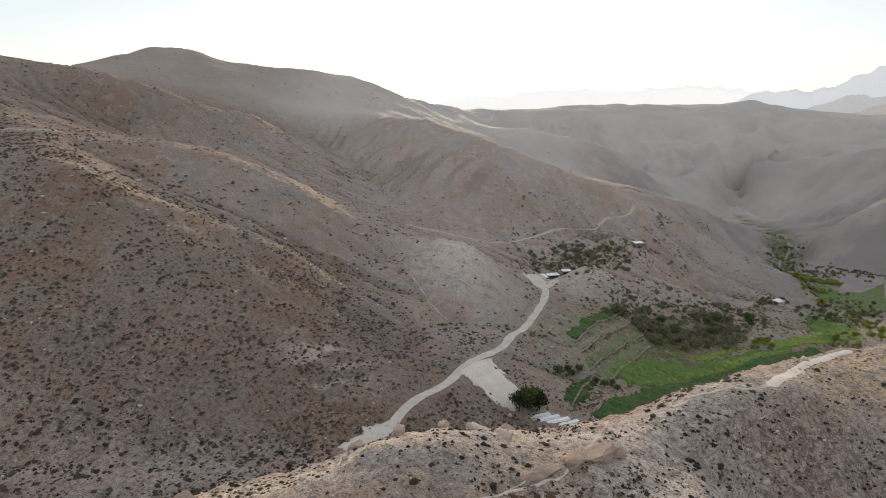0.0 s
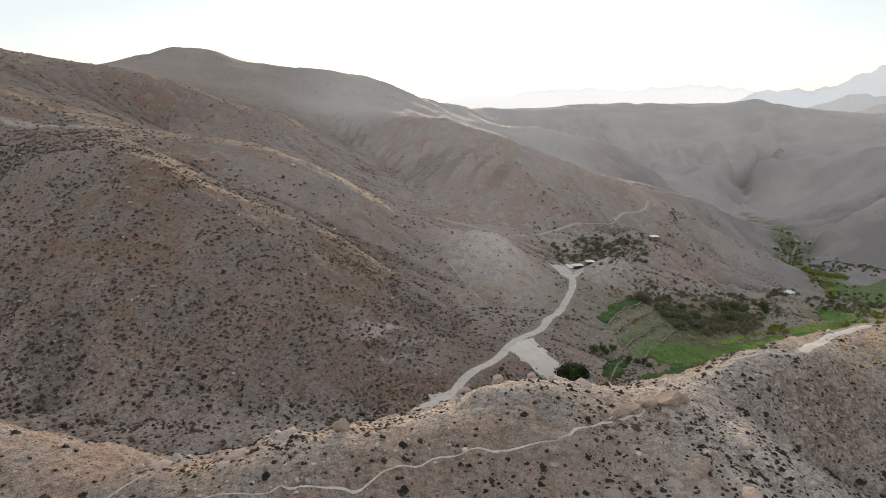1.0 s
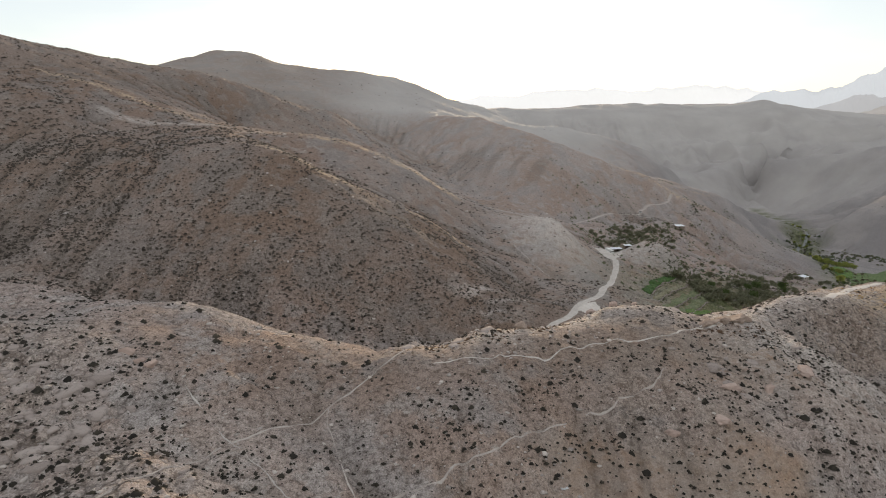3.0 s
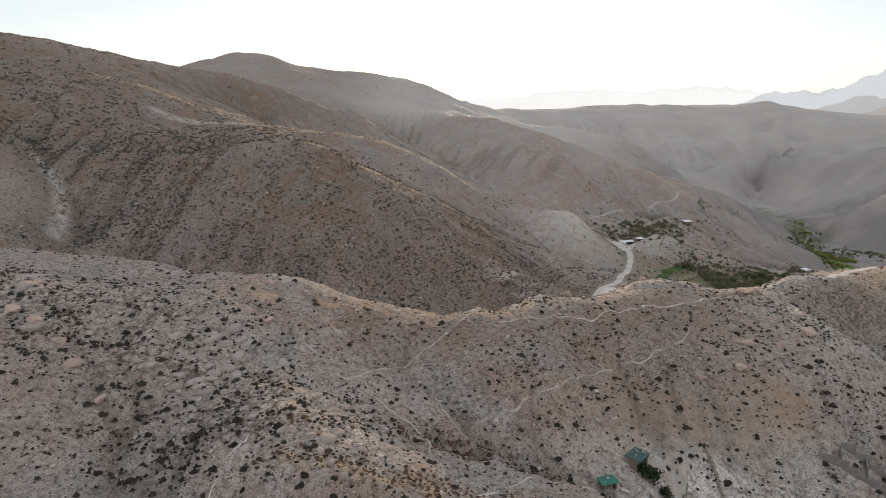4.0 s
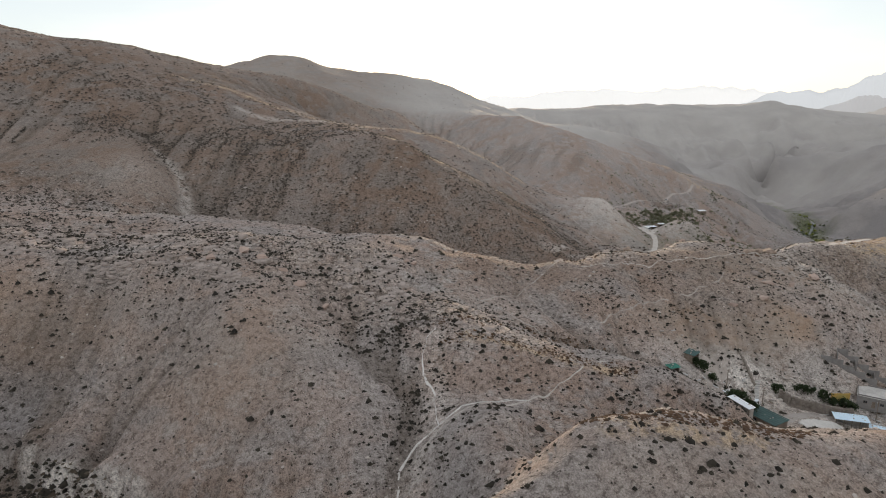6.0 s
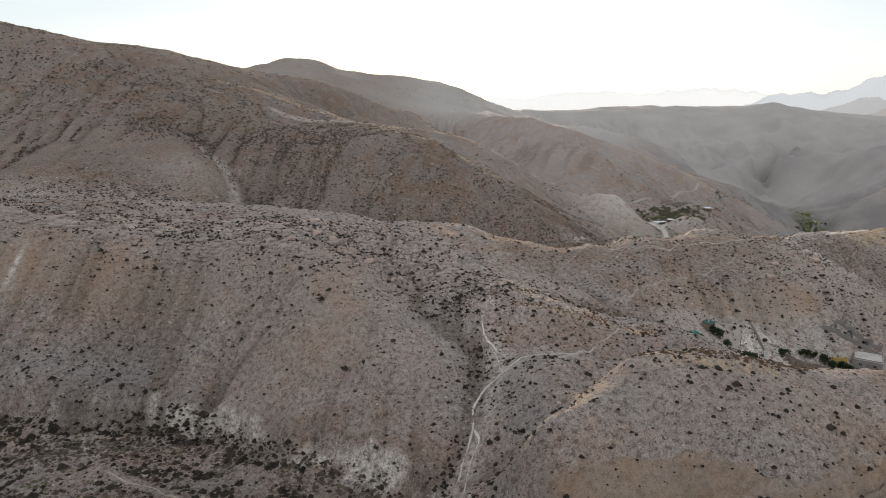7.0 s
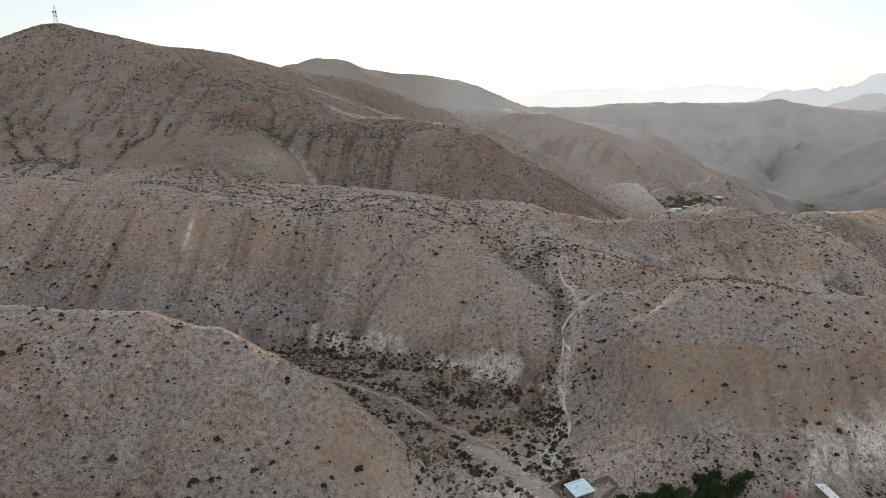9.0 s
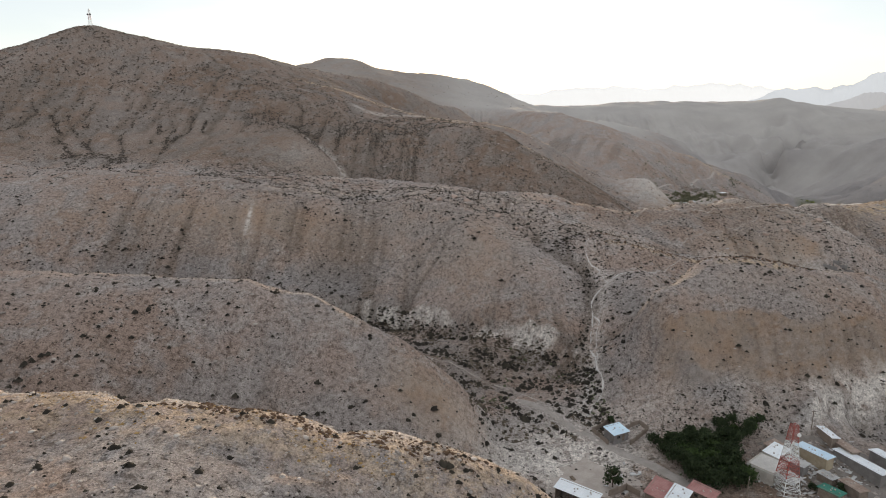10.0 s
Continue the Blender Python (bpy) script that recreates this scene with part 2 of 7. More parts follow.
line("mound crest", (-95, -1, 27.8), (-80, -1.5, 26), (-66, -4, 22.4), (-57, -2.6, 22.1), (-49.6, -3.2, 22.0), (-41.7, -6, 19.3), (-32.8, -9.8, 15.5), (-27, -12.6, 10.6), (-23, -15, 6.5), step=5)
line("gully behind the mound", (-104, 3, 27.5), (-84, 15, 25), (-62, 16, 19), (-46, 14, 14.2), (-30, 16, 10), (-20, 18, 8))
line("slope over the upper village", (-47, 32, 22.3), (-26, 34, 17), (3, 31, 12.4), (17, 28, 9.4), (40, 42, 10))
line("shelf over the upper village", (-31, 22, 14), (-24, 25, 12.4), (-17, 25.5, 11.8), (-8, 26, 10.4), step=4)
line("ridge flank over the upper village", (9, 41, 20.4), (33, 51, 20.4), (52, 75, 16), (65, 101, 10.5), (68, 109, 15))
line("flank edge", (90, 105, 6), (140, 110, 8), (240, 130, 20))
line("saddle of the round hill", (-86, -21, 19.8), (-84, -35, 17.5), (-80, -46, 21), (-78, -51, 28), (-77, -56, 34.6))
line("west flank of the round hill", (-104, -60, 9.5), (-97, -56, 13.5), (-91, -54, 20), (-85, -54, 27), step=5)
line("west flank under the saddle", (-100, -42, 17), (-93, -38, 21.5), (-88, -33, 23.5), step=5)
line("gully of the round hill", (-78, -21, 19.5), (-62, -21, 16), (-50, -18, 13.5), (-37, -14, 8.6), (-20, -10, 3))
line("round hill crest", (-99, -71, 26.5), (-90, -68, 28.8), (-82, -60, 33.2), (-77, -55, 35), (-63, -49, 33), (-46, -51, 30.4), (-26, -47, 28.8), (-12, -44, 25.5), (8, -42, 15), (24, -42, 3))
line("round hill face", (-106, -79, 8.3), (-92, -78, 23), (-74, -72, 27.2), (-60, -82, 22), (-44, -82, 14.8), (-20, -76, 14), (0, -66, 10))
line("round hill lower face", (-84, -86, 10), (-68, -90, 8.3), (-61, -88.5, 7.2), (-46, -88, 5))
line("round hill foot", (-112, -84, -1), (-98, -95.5, -0.6), (-88, -96, 4.5), (-68, -94, 3.6), (-61, -98, 1.6), (-45, -94, -3.4), (-20, -92, -5), (10, -80, -6), (34, -50, -6))
line("wash", (-215, -50, 3.5), (-175, -60, 0.2), (-138, -69, -4.4), (-133, -58, -2.4))
line("wash mouth", (-156, -83, -4.2), (-142, -90, -3.6), (-127, -95, -3.8), (-116, -106, -4.4), (-100, -118, -5))
line("left hill crest", (-360, -90, 38), (-293, -92, 38), (-250, -94, 39.2), (-222, -94, 38), (-204, -93, 33), (-190, -94, 26), (-176, -96, 19.3), (-164, -99, 11), (-155, -103, 3), (-149, -107, -3.5))
line("left hill back foot", (-360, -58, 12), (-290, -62, 9), (-230, -66, 5), (-190, -78, 2), (-165, -90, -1.5), (-152, -99, -3))
line("left hill front", (-252, -125, 29.8), (-255, -109, 35.8), (-238, -114, 30.2), (-208, -114, 21.5), (-190, -111, 19.8), (-180, -120, 13.8), (-166, -117, 8), (-156, -113, 1))
line("hollow between the hills", (-330, -152, 26), (-260, -150, 20), (-220, -144, 14), (-190, -140, 8), (-168, -134, 2), (-152, -124, -4), (-138, -126, -5))
line("near hill edge", (-330, -166, 42), (-240, -167, 37.5), (-218, -167, 36), (-205, -167, 34.8), (-192, -167, 33.2), (-181, -167, 31.8), (-168, -167, 29), (-159, -167, 26), (-152, -168, 22.6), (-145, -170, 19), (-137, -172, 11), (-128, -173, 2), (-120, -173, -5))
line("near hill crest", (-330, -177, 49.5), (-240, -177, 44.2), (-231, -177, 43.7), (-222, -177, 43.4), (-209, -177, 42.2), (-198, -177, 41.6), (-188, -177, 39.6), (-177, -177, 37), (-166, -177, 35), (-159, -177, 32.8), (-153, -177, 30), (-147, -178, 26), (-139, -179, 15), step=7)
line("near hill back", (-330, -192, 49.5), (-240, -190, 44.3), (-214, -188, 42.6), (-195, -187, 40.4), (-180, -186, 37), (-166, -186, 34), (-154, -187, 28.5))
line("near hill top", (-330, -270, 53), (-240, -255, 45), (-207, -215, 42.6), (-185, -215, 37), (-165, -215, 31), (-140, -212, 16), (-118, -210, -4))
line("village floor", (-118, -130, -5), (-82, -124, -5), (-45, -112, -5.5), (0, -110, -7), (50, -90, -8), (60, -40, -7), (40, 0, -5.5), (12, 8, -4.6), (-3, 2, 1.5), (-16, 2, 3.4))
line("village floor south", (-110, -180, -6), (-60, -170, -7), (0, -170, -8), (80, -160, -9), (200, -160, -12))
line("upper village floor", (40, 14, -3), (80, 20, -8), (140, 30, -12), (260, 20, -16))
line("plain behind", (-330, -420, 45), (-180, -420, 20), (-60, -420, -6), (100, -420, -12), (400, -400, -10), step=60)
line("far left behind", (-800, -400, 80), (-700, -150, 70), (-650, 0, 75), (-640, 120, 70), step=60)
line("far right behind", (600, -300, 30), (560, -80, 20), (560, 120, 60), step=60)
# the hollow between the front ridge and the big hill
line("back of the front ridge", (-360, 95, 44), (-300, 95, 42), (-240, 98, 38), (-180, 100, 34), (-140, 105, 21), (-100, 104, 12), (-60, 100, 11), (-20, 118, 10), (20, 138, 0), (60, 165, -13), (100, 192, -22), (160, 215, -29), (260, 250, -42))
line("hollow floor", (-440, 130, 44), (-330, 128, 44), (-264, 138, 40), (-228, 140, 26), (-200, 136, 22), (-150, 128, 13), (-97, 127, 5), (-60, 130, 1), (-20, 148, -4), (10, 168, -11), (40, 190, -16), (64, 208, -19))
line("road shelf", (-20, 158, -2.6), (-13, 168, -3.2), (1, 190, -4.8), (17, 208, -5.6), (28, 238, -6.8), (36, 256, -7.8), (47, 287, -9.4), (54, 312, -10.8), (57, 332, -12))
line("scree fan edge", (-300, 226, 70), (-282, 210, 63), (-262, 188, 53.5), (-251, 172, 45), (-246, 160, 40), (-243, 150, 37), step=5)
line("gully beside the scree fan", (-290, 240, 68), (-275, 218, 60), (-253, 197, 47.5), (-246, 188, 42.5), (-241.5, 175, 34), (-237, 164, 30), (-228, 150, 26.5), step=5)
line("big hill foot", (-262, 222, 62), (-240, 196, 47), (-214.5, 202, 48), (-207, 172, 32.5), (-170, 170, 28), (-128, 163, 32), (-114, 150, 21.4), (-97.5, 145, 12), (-71, 161, 10.7), (-44, 168, 4.6), (-22, 192, 2.5), (-13, 222, -3.6))
line("big hill face", (-171, 213, 60.5), (-132, 200, 55.6), (-104, 175, 30.5), (-90, 191, 36.7), (-49, 213, 21))
line("big hill crest", (-190, 302, 74), (-162, 256, 70), (-140, 226, 67), (-128, 212, 64.5), (-116, 224, 57), (-106, 224, 52.4), (-85, 238, 40), (-60, 248, 26.8), (-42, 243, 14.5), (-12, 228, -3.4))
line("gully on the big hill", (-158, 276, 66), (-112, 264, 50), (-80, 266, 36), (-56, 272, 22), (-32, 264, 10), (-8, 250, 1), (8, 236, -5))
line("second crest", (-169, 302, 70), (-137, 304, 69), (-106, 305, 61.8), (-95, 303, 57), (-74, 310, 46.6), (-47, 314, 30.5), (-28, 322, 20), (-14, 334, 15))
line("knoll", (-6, 336, 13), (2, 318, 17.5), (9, 301, 20.2), (9, 288, 16.5), (5, 270, 6))
line("knoll foot", (-26, 300, 12), (-14, 272, 5), (8, 250, -3), (32, 253, -5.5), (34, 284, -4), (40, 312, -5), (42, 340, -4), (20, 366, 3))
line("second gully", (-230, 440, 74), (-170, 410, 55), (-110, 388, 38), (-60, 380, 24), (-24, 376, 13), (0, 398, 7), (30, 420, 0))
line("bench under the upper rib", (-228, 290, 73.5), (-206, 298, 73.6), (-192, 296, 72.6), (-178, 290, 71))
line("upper rib", (-190, 320, 73.6), (-204, 320, 76.5), (-230, 323, 84), (-254, 328, 92), (-270, 332, 97), (-310, 334, 107), (-360, 332, 120), (-440, 335, 142), (-480, 343, 151), (-506, 348, 157), (-524, 350, 155), (-563, 352, 143), (-605, 360, 135), (-700, 380, 120))
line("skyline rib", (-480, 350, 151), (-422, 356, 137.5), (-390, 352, 133), (-370, 354, 132), (-347, 360, 125.8), (-325, 372, 118.5), (-305, 388, 113), (-285, 412, 109), (-262, 434, 106), (-222, 472, 97), (-160, 530, 78))
line("behind the skyline rib", (-450, 420, 141.5), (-400, 425, 136), (-351, 445, 128), (-330, 448, 123.5), (-310, 450, 119.5), (-285, 455, 116), (-262, 465, 112.5), (-240, 485, 104))
line("upper slope", (-437, 282, 109.2), (-404, 290, 110), (-342, 275, 98.7), (-299, 256, 83.5), (-264, 284, 87), (-240, 284, 74))
line("lower slope under the summit", (-560, 230, 85), (-460, 210, 72), (-429, 186, 59), (-382, 220, 69), (-372, 231, 74), (-345, 215, 68), (-300, 196, 61.5), (-284, 180, 57))
line("lower foot under the summit", (-560, 150, 60), (-440, 150, 49), (-340, 150, 50), (-284, 152, 46))
line("far mountain crest", (-900, 900, 160), (-640, 880, 126), (-485, 860, 131), (-437, 860, 152), (-386, 860, 160), (-333, 862, 150.5), (-271, 900, 132), (-200, 940, 135), (-137, 980, 131.5), (-92, 970, 112), (-45, 950, 91), (0, 935, 70), (60, 925, 50), (130, 900, 24), (200, 860, -10), step=25)
line("far mountain face", (-480, 640, 112), (-350, 640, 105), (-223, 593, 84), (-150, 560, 66), step=25)
line("third gully", (-160, 740, 82), (-100, 620, 46), (-62, 530, 24), (-32, 480, 15), (0, 430, 8))
line("spur crest", (-120, 800, 92), (-70, 700, 76), (-36, 650, 73), (-14, 630, 73), (8, 604, 64.5), (42, 578, 54.5), (98, 562, 34), (144, 550, 17), (166, 545, 5), (181, 545, -2), (208, 545, -14), (243, 545, -32), (280, 545, -50), (312, 540, -63.5), (322, 536, -71))
line("spur face", (-50, 602, 52), (-16, 540, 40), (15, 484, 35), (60, 490, 20), (100, 500, 6), (131, 514, -7))
line("bench of the high road", (-10, 400, 8), (40, 440, -4), (87, 460, -10), (131, 515, -7.5), (150, 527, -6.5), (168, 538, -5.2))
line("grove slope", (57, 332, -12), (87, 400, -15), (105, 430, -19), (148, 461, -19.4), (166, 450, -37), (185, 432, -49), (207, 430, -57))
line("small knoll", (70, 343, -7), (80, 342, -2.2), (90, 338, -3.5), (98, 332, -11))
line("small knoll foot", (64, 364, -14), (85, 368, -16), (104, 352, -19), (108, 330, -23), (96, 318, -20), (80, 322, -15))
line("terraces", (40, 230, -12), (56, 254, -14), (74, 290, -17), (100, 310, -22), (134, 315, -34), (160, 380, -33))
line("fields", (54, 221, -18), (70, 232, -18), (100, 250, -27), (134, 280, -35), (178, 329, -42), (235, 354, -50), step=16)
line("river", (130, 230, -36), (190, 290, -46), (250, 372, -56), (300, 440, -67), (345, 520, -76), (350, 600, -81), (380, 680, -85), (425, 745, -88), (430, 850, -90), (440, 1000, -94), (560, 1180, -102), (700, 1350, -110), step=30)
line("hollow behind the spur", (-20, 740, 62), (10, 690, 48), (60, 655, 27), (110, 630, 8), (150, 605, -4))
line("second spur crest", (160, 655, 8), (190, 645, 3), (215, 642, -5), (250, 665, -13), (279, 690, -21), (333, 720, -46), (393, 730, -64.5), (413, 735, -71))
line("hollow between the spurs", (200, 590, -14), (240, 600, -34), (280, 615, -54), (318, 618, -70), (330, 630, -75))
line("spur nose", (225, 500, -47), (237, 462, -55), (244, 440, -57), (243, 412, -57.5))
line("spur nose foot", (300, 505, -68), (276, 458, -66), (262, 425, -63), (246, 380, -62))
line("behind the spur", (330, 773, -55), (300, 860, -40), (392, 792, -82), step=25)
line("east bank", (330, 330, -55), (420, 420, -68), (500, 560, -80), (470, 640, -83), step=30)
line("east hill foot", (430, 720, -84), (480, 830, -84), (520, 960, -88), step=30)
line("east hill crest", (409, 712, -88), (439, 720, -68), (477, 724, -48), (518, 728, -26.5), (562, 732, -5), (700, 745, 30), (900, 780, 70), step=30)
line("east slopes", (560, 420, -60), (700, 480, -20), (900, 500, 40), step=40)
line("east hill back", (430, 790, -87), (500, 800, -72), (580, 815, -45), (680, 835, -18), step=30)
line("second east crest", (545, 1090, -104), (610, 1080, -74), (650, 1077, -45), (683, 1075, -8), (720, 1075, 8), (765, 1075, 15), (840, 1070, 28), (1050, 1040, 70), step=30)
line("far valley side", (280, 1150, -50), (430, 1200, -70), step=40)
line("far spurs", (337, 1160, -58), (372, 1150, -36), (435, 1150, -46), (499, 1150, -59), (543, 1160, -76), step=30)
line("far cross ridge", (420, 1261, -59), (470, 1243, -54.7), (508, 1228, -43), (545, 1213, -31.5), (589, 1192, -24), (647, 1161, -15), (678, 1144, -9.4), step=25)
line("behind the far cross ridge", (520, 1290, -56), (600, 1262, -42), (690, 1215, -28), step=30)
line("far upper ridge", (560, 1391, -23.6), (622, 1364, -14), (661, 1346, -0.8), (726, 1312, 8.4), (762, 1291, 2.7), step=30)
line("far slopes", (180, 1280, -10), (330, 1320, -30), (440, 1340, -38), (650, 1430, -16), (780, 1400, -8), (900, 1320, -30), (1000, 1280, -10), step=50)
line("far mountain tail", (41, 1000, 56), (104, 1000, 52), (200, 1000, 38), (300, 1020, 10), step=30)
line("far ridge crest", (-500, 1750, 100), (-119, 1620, 76), (65, 1600, 72), (165, 1600, 74), (307, 1600, 72), (449, 1600, 77), (505, 1600, 81), (591, 1600, 74), (732, 1600, 80), (752, 1600, 88), (768, 1600, 99), (784, 1600, 101), (806, 1600, 94), (845, 1600, 84), (904, 1600, 75), (1019, 1600, 64), (1116, 1600, 61), (1500, 1560, 70), step=40)
line("behind the far ridge", (-800, 2600, 20), (400, 2500, -20), (1300, 2300, -20), (2200, 1500, 60), step=200)
line("rim", (-3500, 4700, -40), (0, 4700, -40), (3500, 4700, -40), step=700)
line("rim west", (-3500, 3000, 40), (-3000, 1500, 100), (-1600, 800, 150), (-1500, 200, 110), (-1600, -600, 90), step=500)
line("rim east", (3500, 3000, 0), (3000, 1400, 60), (1700, 700, 90), (1700, 0, 60), (1600, -700, 30), step=500)

MARKS = np.array(LINES)


def kernel(dx, dy):
    return np.sqrt(dx * dx + dy * dy + 16.0)


def solve_land():
    n = len(MARKS)
    m = np.zeros((n + 3, n + 3))
    m[:n, :n] = kernel(MARKS[:, None, 0] - MARKS[None, :, 0], MARKS[:, None, 1] - MARKS[None, :, 1])
    m[np.arange(n), np.arange(n)] -= 1.2
    m[:n, n:] = np.c_[np.ones(n), MARKS[:, :2] / 1000]
    m[n:, :n] = m[:n, n:].T
    return np.linalg.solve(m, np.r_[MARKS[:, 2], 0, 0, 0])


LAND = solve_land()


def smooth_land(x, y):
    """The height of the land without its small relief, for arrays of x and y."""
    x, y = np.ravel(x).astype(float), np.ravel(y).astype(float)
    n, out = len(MARKS), np.empty(len(x))
    for i in range(0, len(x), 4000):
        a, b = x[i:i + 4000], y[i:i + 4000]
        out[i:i + 4000] = kernel(a[:, None] - MARKS[None, :, 0], b[:, None] - MARKS[None, :, 1]) @ LAND[:n] + LAND[n] + (LAND[n + 1] * a + LAND[n + 2] * b) / 1000
    return out


# ---- small relief ----
def lattice(ix, iy, seed):
    h = (ix * 374761393 + iy * 668265263 + seed * 974711) & 0xFFFFFFFF
    h = ((h ^ (h >> 13)) * 1274126177) & 0xFFFFFFFF
    return ((h ^ (h >> 16)) & 0xFFFF) / 65535.0


def grain(x, y, size, seed=0):
    """Smooth noise from -1 to 1 with lumps of that size."""
    x, y = np.asarray(x) / size, np.asarray(y) / size
    ix, iy = np.floor(x).astype(np.int64), np.floor(y).astype(np.int64)
    fx, fy = x - ix, y - iy
    fx, fy = fx * fx * fx * (fx * (fx * 6 - 15) + 10), fy * fy * fy * (fy * (fy * 6 - 15) + 10)
    a, b, c, d = lattice(ix, iy, seed), lattice(ix + 1, iy, seed), lattice(ix, iy + 1, seed), lattice(ix + 1, iy + 1, seed)
    return 2 * (a + (b - a) * fx + (c - a) * fy + (a - b - c + d) * fx * fy) - 1


def smoothstep(v, low, high):
    k = np.clip((v - low) / (high - low), 0, 1)
    return k * k * (3 - 2 * k)


def axis(*stretches):
    """Grid lines from one place to the next, spaced from one step to another."""
    out = [stretches[0][0]]
    for start, end, s0, s1 in stretches:
        v = start
        while v < end - 0.5 * s1:
            v += s0 + (s1 - s0) * (v - start) / (end - start)
            out.append(min(v, end))
    return np.array(sorted(set(np.round(out, 3))))


GX = axis((-3600, -700, 240, 16), (-700, -330, 9, 2.0), (-330, 100, 1.25, 1.25), (100, 330, 1.2, 3.0), (330, 1200, 3.0, 14), (1200, 3600, 20, 240))
GY = axis((-700, -235, 25, 1.5), (-235, 175, 1.2, 1.2), (175, 520, 1.4, 2.9), (520, 1000, 2.6, 6), (1000, 1800, 7, 14), (1800, 4800, 20, 300))
XX, YY = np.meshgrid(GX, GY)
BASE = smooth_land(XX, YY).reshape(XX.shape)


def sample(grid, xs, ys, x, y):
    """Values of a grid at places between its lines."""
    x, y = np.atleast_1d(np.asarray(x, float)), np.atleast_1d(np.asarray(y, float))
    i = np.clip(np.searchsorted(xs, x) - 1, 0, len(xs) - 2)
    j = np.clip(np.searchsorted(ys, y) - 1, 0, len(ys) - 2)
    u, v = np.clip((x - xs[i]) / (xs[i + 1] - xs[i]), 0, 1), np.clip((y - ys[j]) / (ys[j + 1] - ys[j]), 0, 1)
    return grid[j, i] * (1 - u) * (1 - v) + grid[j, i + 1] * u * (1 - v) + grid[j + 1, i] * (1 - u) * v + grid[j + 1, i + 1] * u * v


def rain_channels(x0, x1, y0, y1, cell):
    """How much water gathers at each place, by running rain down a coarse copy of the land."""
    xs, ys = np.arange(x0, x1, cell), np.arange(y0, y1, cell)
    x, y = np.meshgrid(xs, ys)
    z = sample(BASE, GX, GY, x.ravel(), y.ravel()).reshape(x.shape)
    z = z + 0.9 * grain(x, y, 14, 5) + 0.2 * cell * grain(x, y, 2.4 * cell, 6) + 2.0 * grain(x, y, 45, 7)
    h, w = z.shape
    best, target = np.zeros(z.shape), np.full(z.shape, -1)
    ids = np.arange(h * w).reshape(h, w)
    for dj in (-1, 0, 1):
        for di in (-1, 0, 1):
            if di or dj:
                fall = (z - np.roll(z, (-dj, -di), (0, 1))) / math.hypot(di, dj)
                take = fall > best
                best[take], target[take] = fall[take], np.roll(ids, (-dj, -di), (0, 1))[take]
    water, to = [1.0] * (h * w), target.ravel().tolist()
    for k in np.argsort(-z.ravel()).tolist():
        if to[k] >= 0:
            water[to[k]] += water[k]
    water = np.log2(np.array(water).reshape(h, w))
    soft = water.copy()
    for _ in range(2):
        soft = (soft + np.roll(soft, 1, 0) + np.roll(soft, -1, 0) + np.roll(soft, 1, 1) + np.roll(soft, -1, 1)) / 5
    return xs, ys, 0.5 * water + 0.5 * soft


CX, CY, WATER = rain_channels(-640, 340, -240, 760, 2.5)
NX, NY, NEAR_WATER = rain_channels(-335, 105, -238, 180, 1.3)
slope = np.hypot(np.gradient(BASE, GX, axis=1), np.gradient(BASE, GY, axis=0))
inside = smoothstep(XX, -640, -560) * smoothstep(-XX, -338, -280) * smoothstep(YY, -240, -200) * smoothstep(-YY, -758, -700)
FLOW = sample(WATER, CX, CY, XX.ravel(), YY.ravel()).reshape(XX.shape) * inside
inner = smoothstep(XX, -334, -310) * smoothstep(-XX, -104, -85) * smoothstep(YY, -237, -220) * smoothstep(-YY, -179, -160)
RILLS = sample(NEAR_WATER, NX, NY, XX.ravel(), YY.ravel()).reshape(XX.shape) * inner
steep = smoothstep(slope, 0.08, 0.35)
FX, FY, FAR_WATER = rain_channels(120, 1300, 500, 1590, 9.0)
outer = smoothstep(XX, 150, 260) * smoothstep(-XX, -1290, -1150) * smoothstep(YY, 510, 600) * smoothstep(-YY, -1580, -1500) * (1 - inside)
FAR_FLOW = sample(FAR_WATER, FX, FY, XX.ravel(), YY.ravel()).reshape(XX.shape) * outer * steep
FARNESS = smoothstep(YY, 250, 700)


def settled(x, y):
    """1 where people have levelled the ground: village floors, fields."""
    s = np.exp(-(((x + 75) / 48) ** 2 + ((y + 128) / 24) ** 2) ** 2) + np.exp(-(((x - 14) / 40) ** 2 + ((y - 2) / 14) ** 2) ** 2)
    return np.clip(s, 0, 1)


def near_line(x, y, points, width):
    """1 on a line of places, falling to 0 at that distance from it."""
    p, best = np.array(points, float), np.full(np.shape(x), 1e9)
    for a, b in zip(p[:-1], p[1:]):
        ax, ay, dx, dy = a[0], a[1], b[0] - a[0], b[1] - a[1]
        k = np.clip(((x - ax) * dx + (y - ay) * dy) / (dx * dx + dy * dy), 0, 1)
        best = np.minimum(best, (x - ax - k * dx) ** 2 + (y - ay - k * dy) ** 2)
    return 1 - smoothstep(np.sqrt(best), 0, width)


def rocky(x, y):
    """1 where bare rock breaks the soil: the plateau over the scarp, the flank of the front ridge, the cliffs."""
    p = near_line(x, y, [(-260, 40), (-190, 42), (-140, 38), (-112, 24)], 34) + near_line(x, y, [(-30, 52), (10, 56), (50, 92), (80, 120)], 30) + 0.7 * near_line(x, y, [(-100, -76), (-60, -86), (-20, -80)], 12)
    return np.clip(p, 0, 1) * smoothstep(grain(x, y, 19, 71) + 0.5 * grain(x, y, 7, 72), -0.45, 0.35)


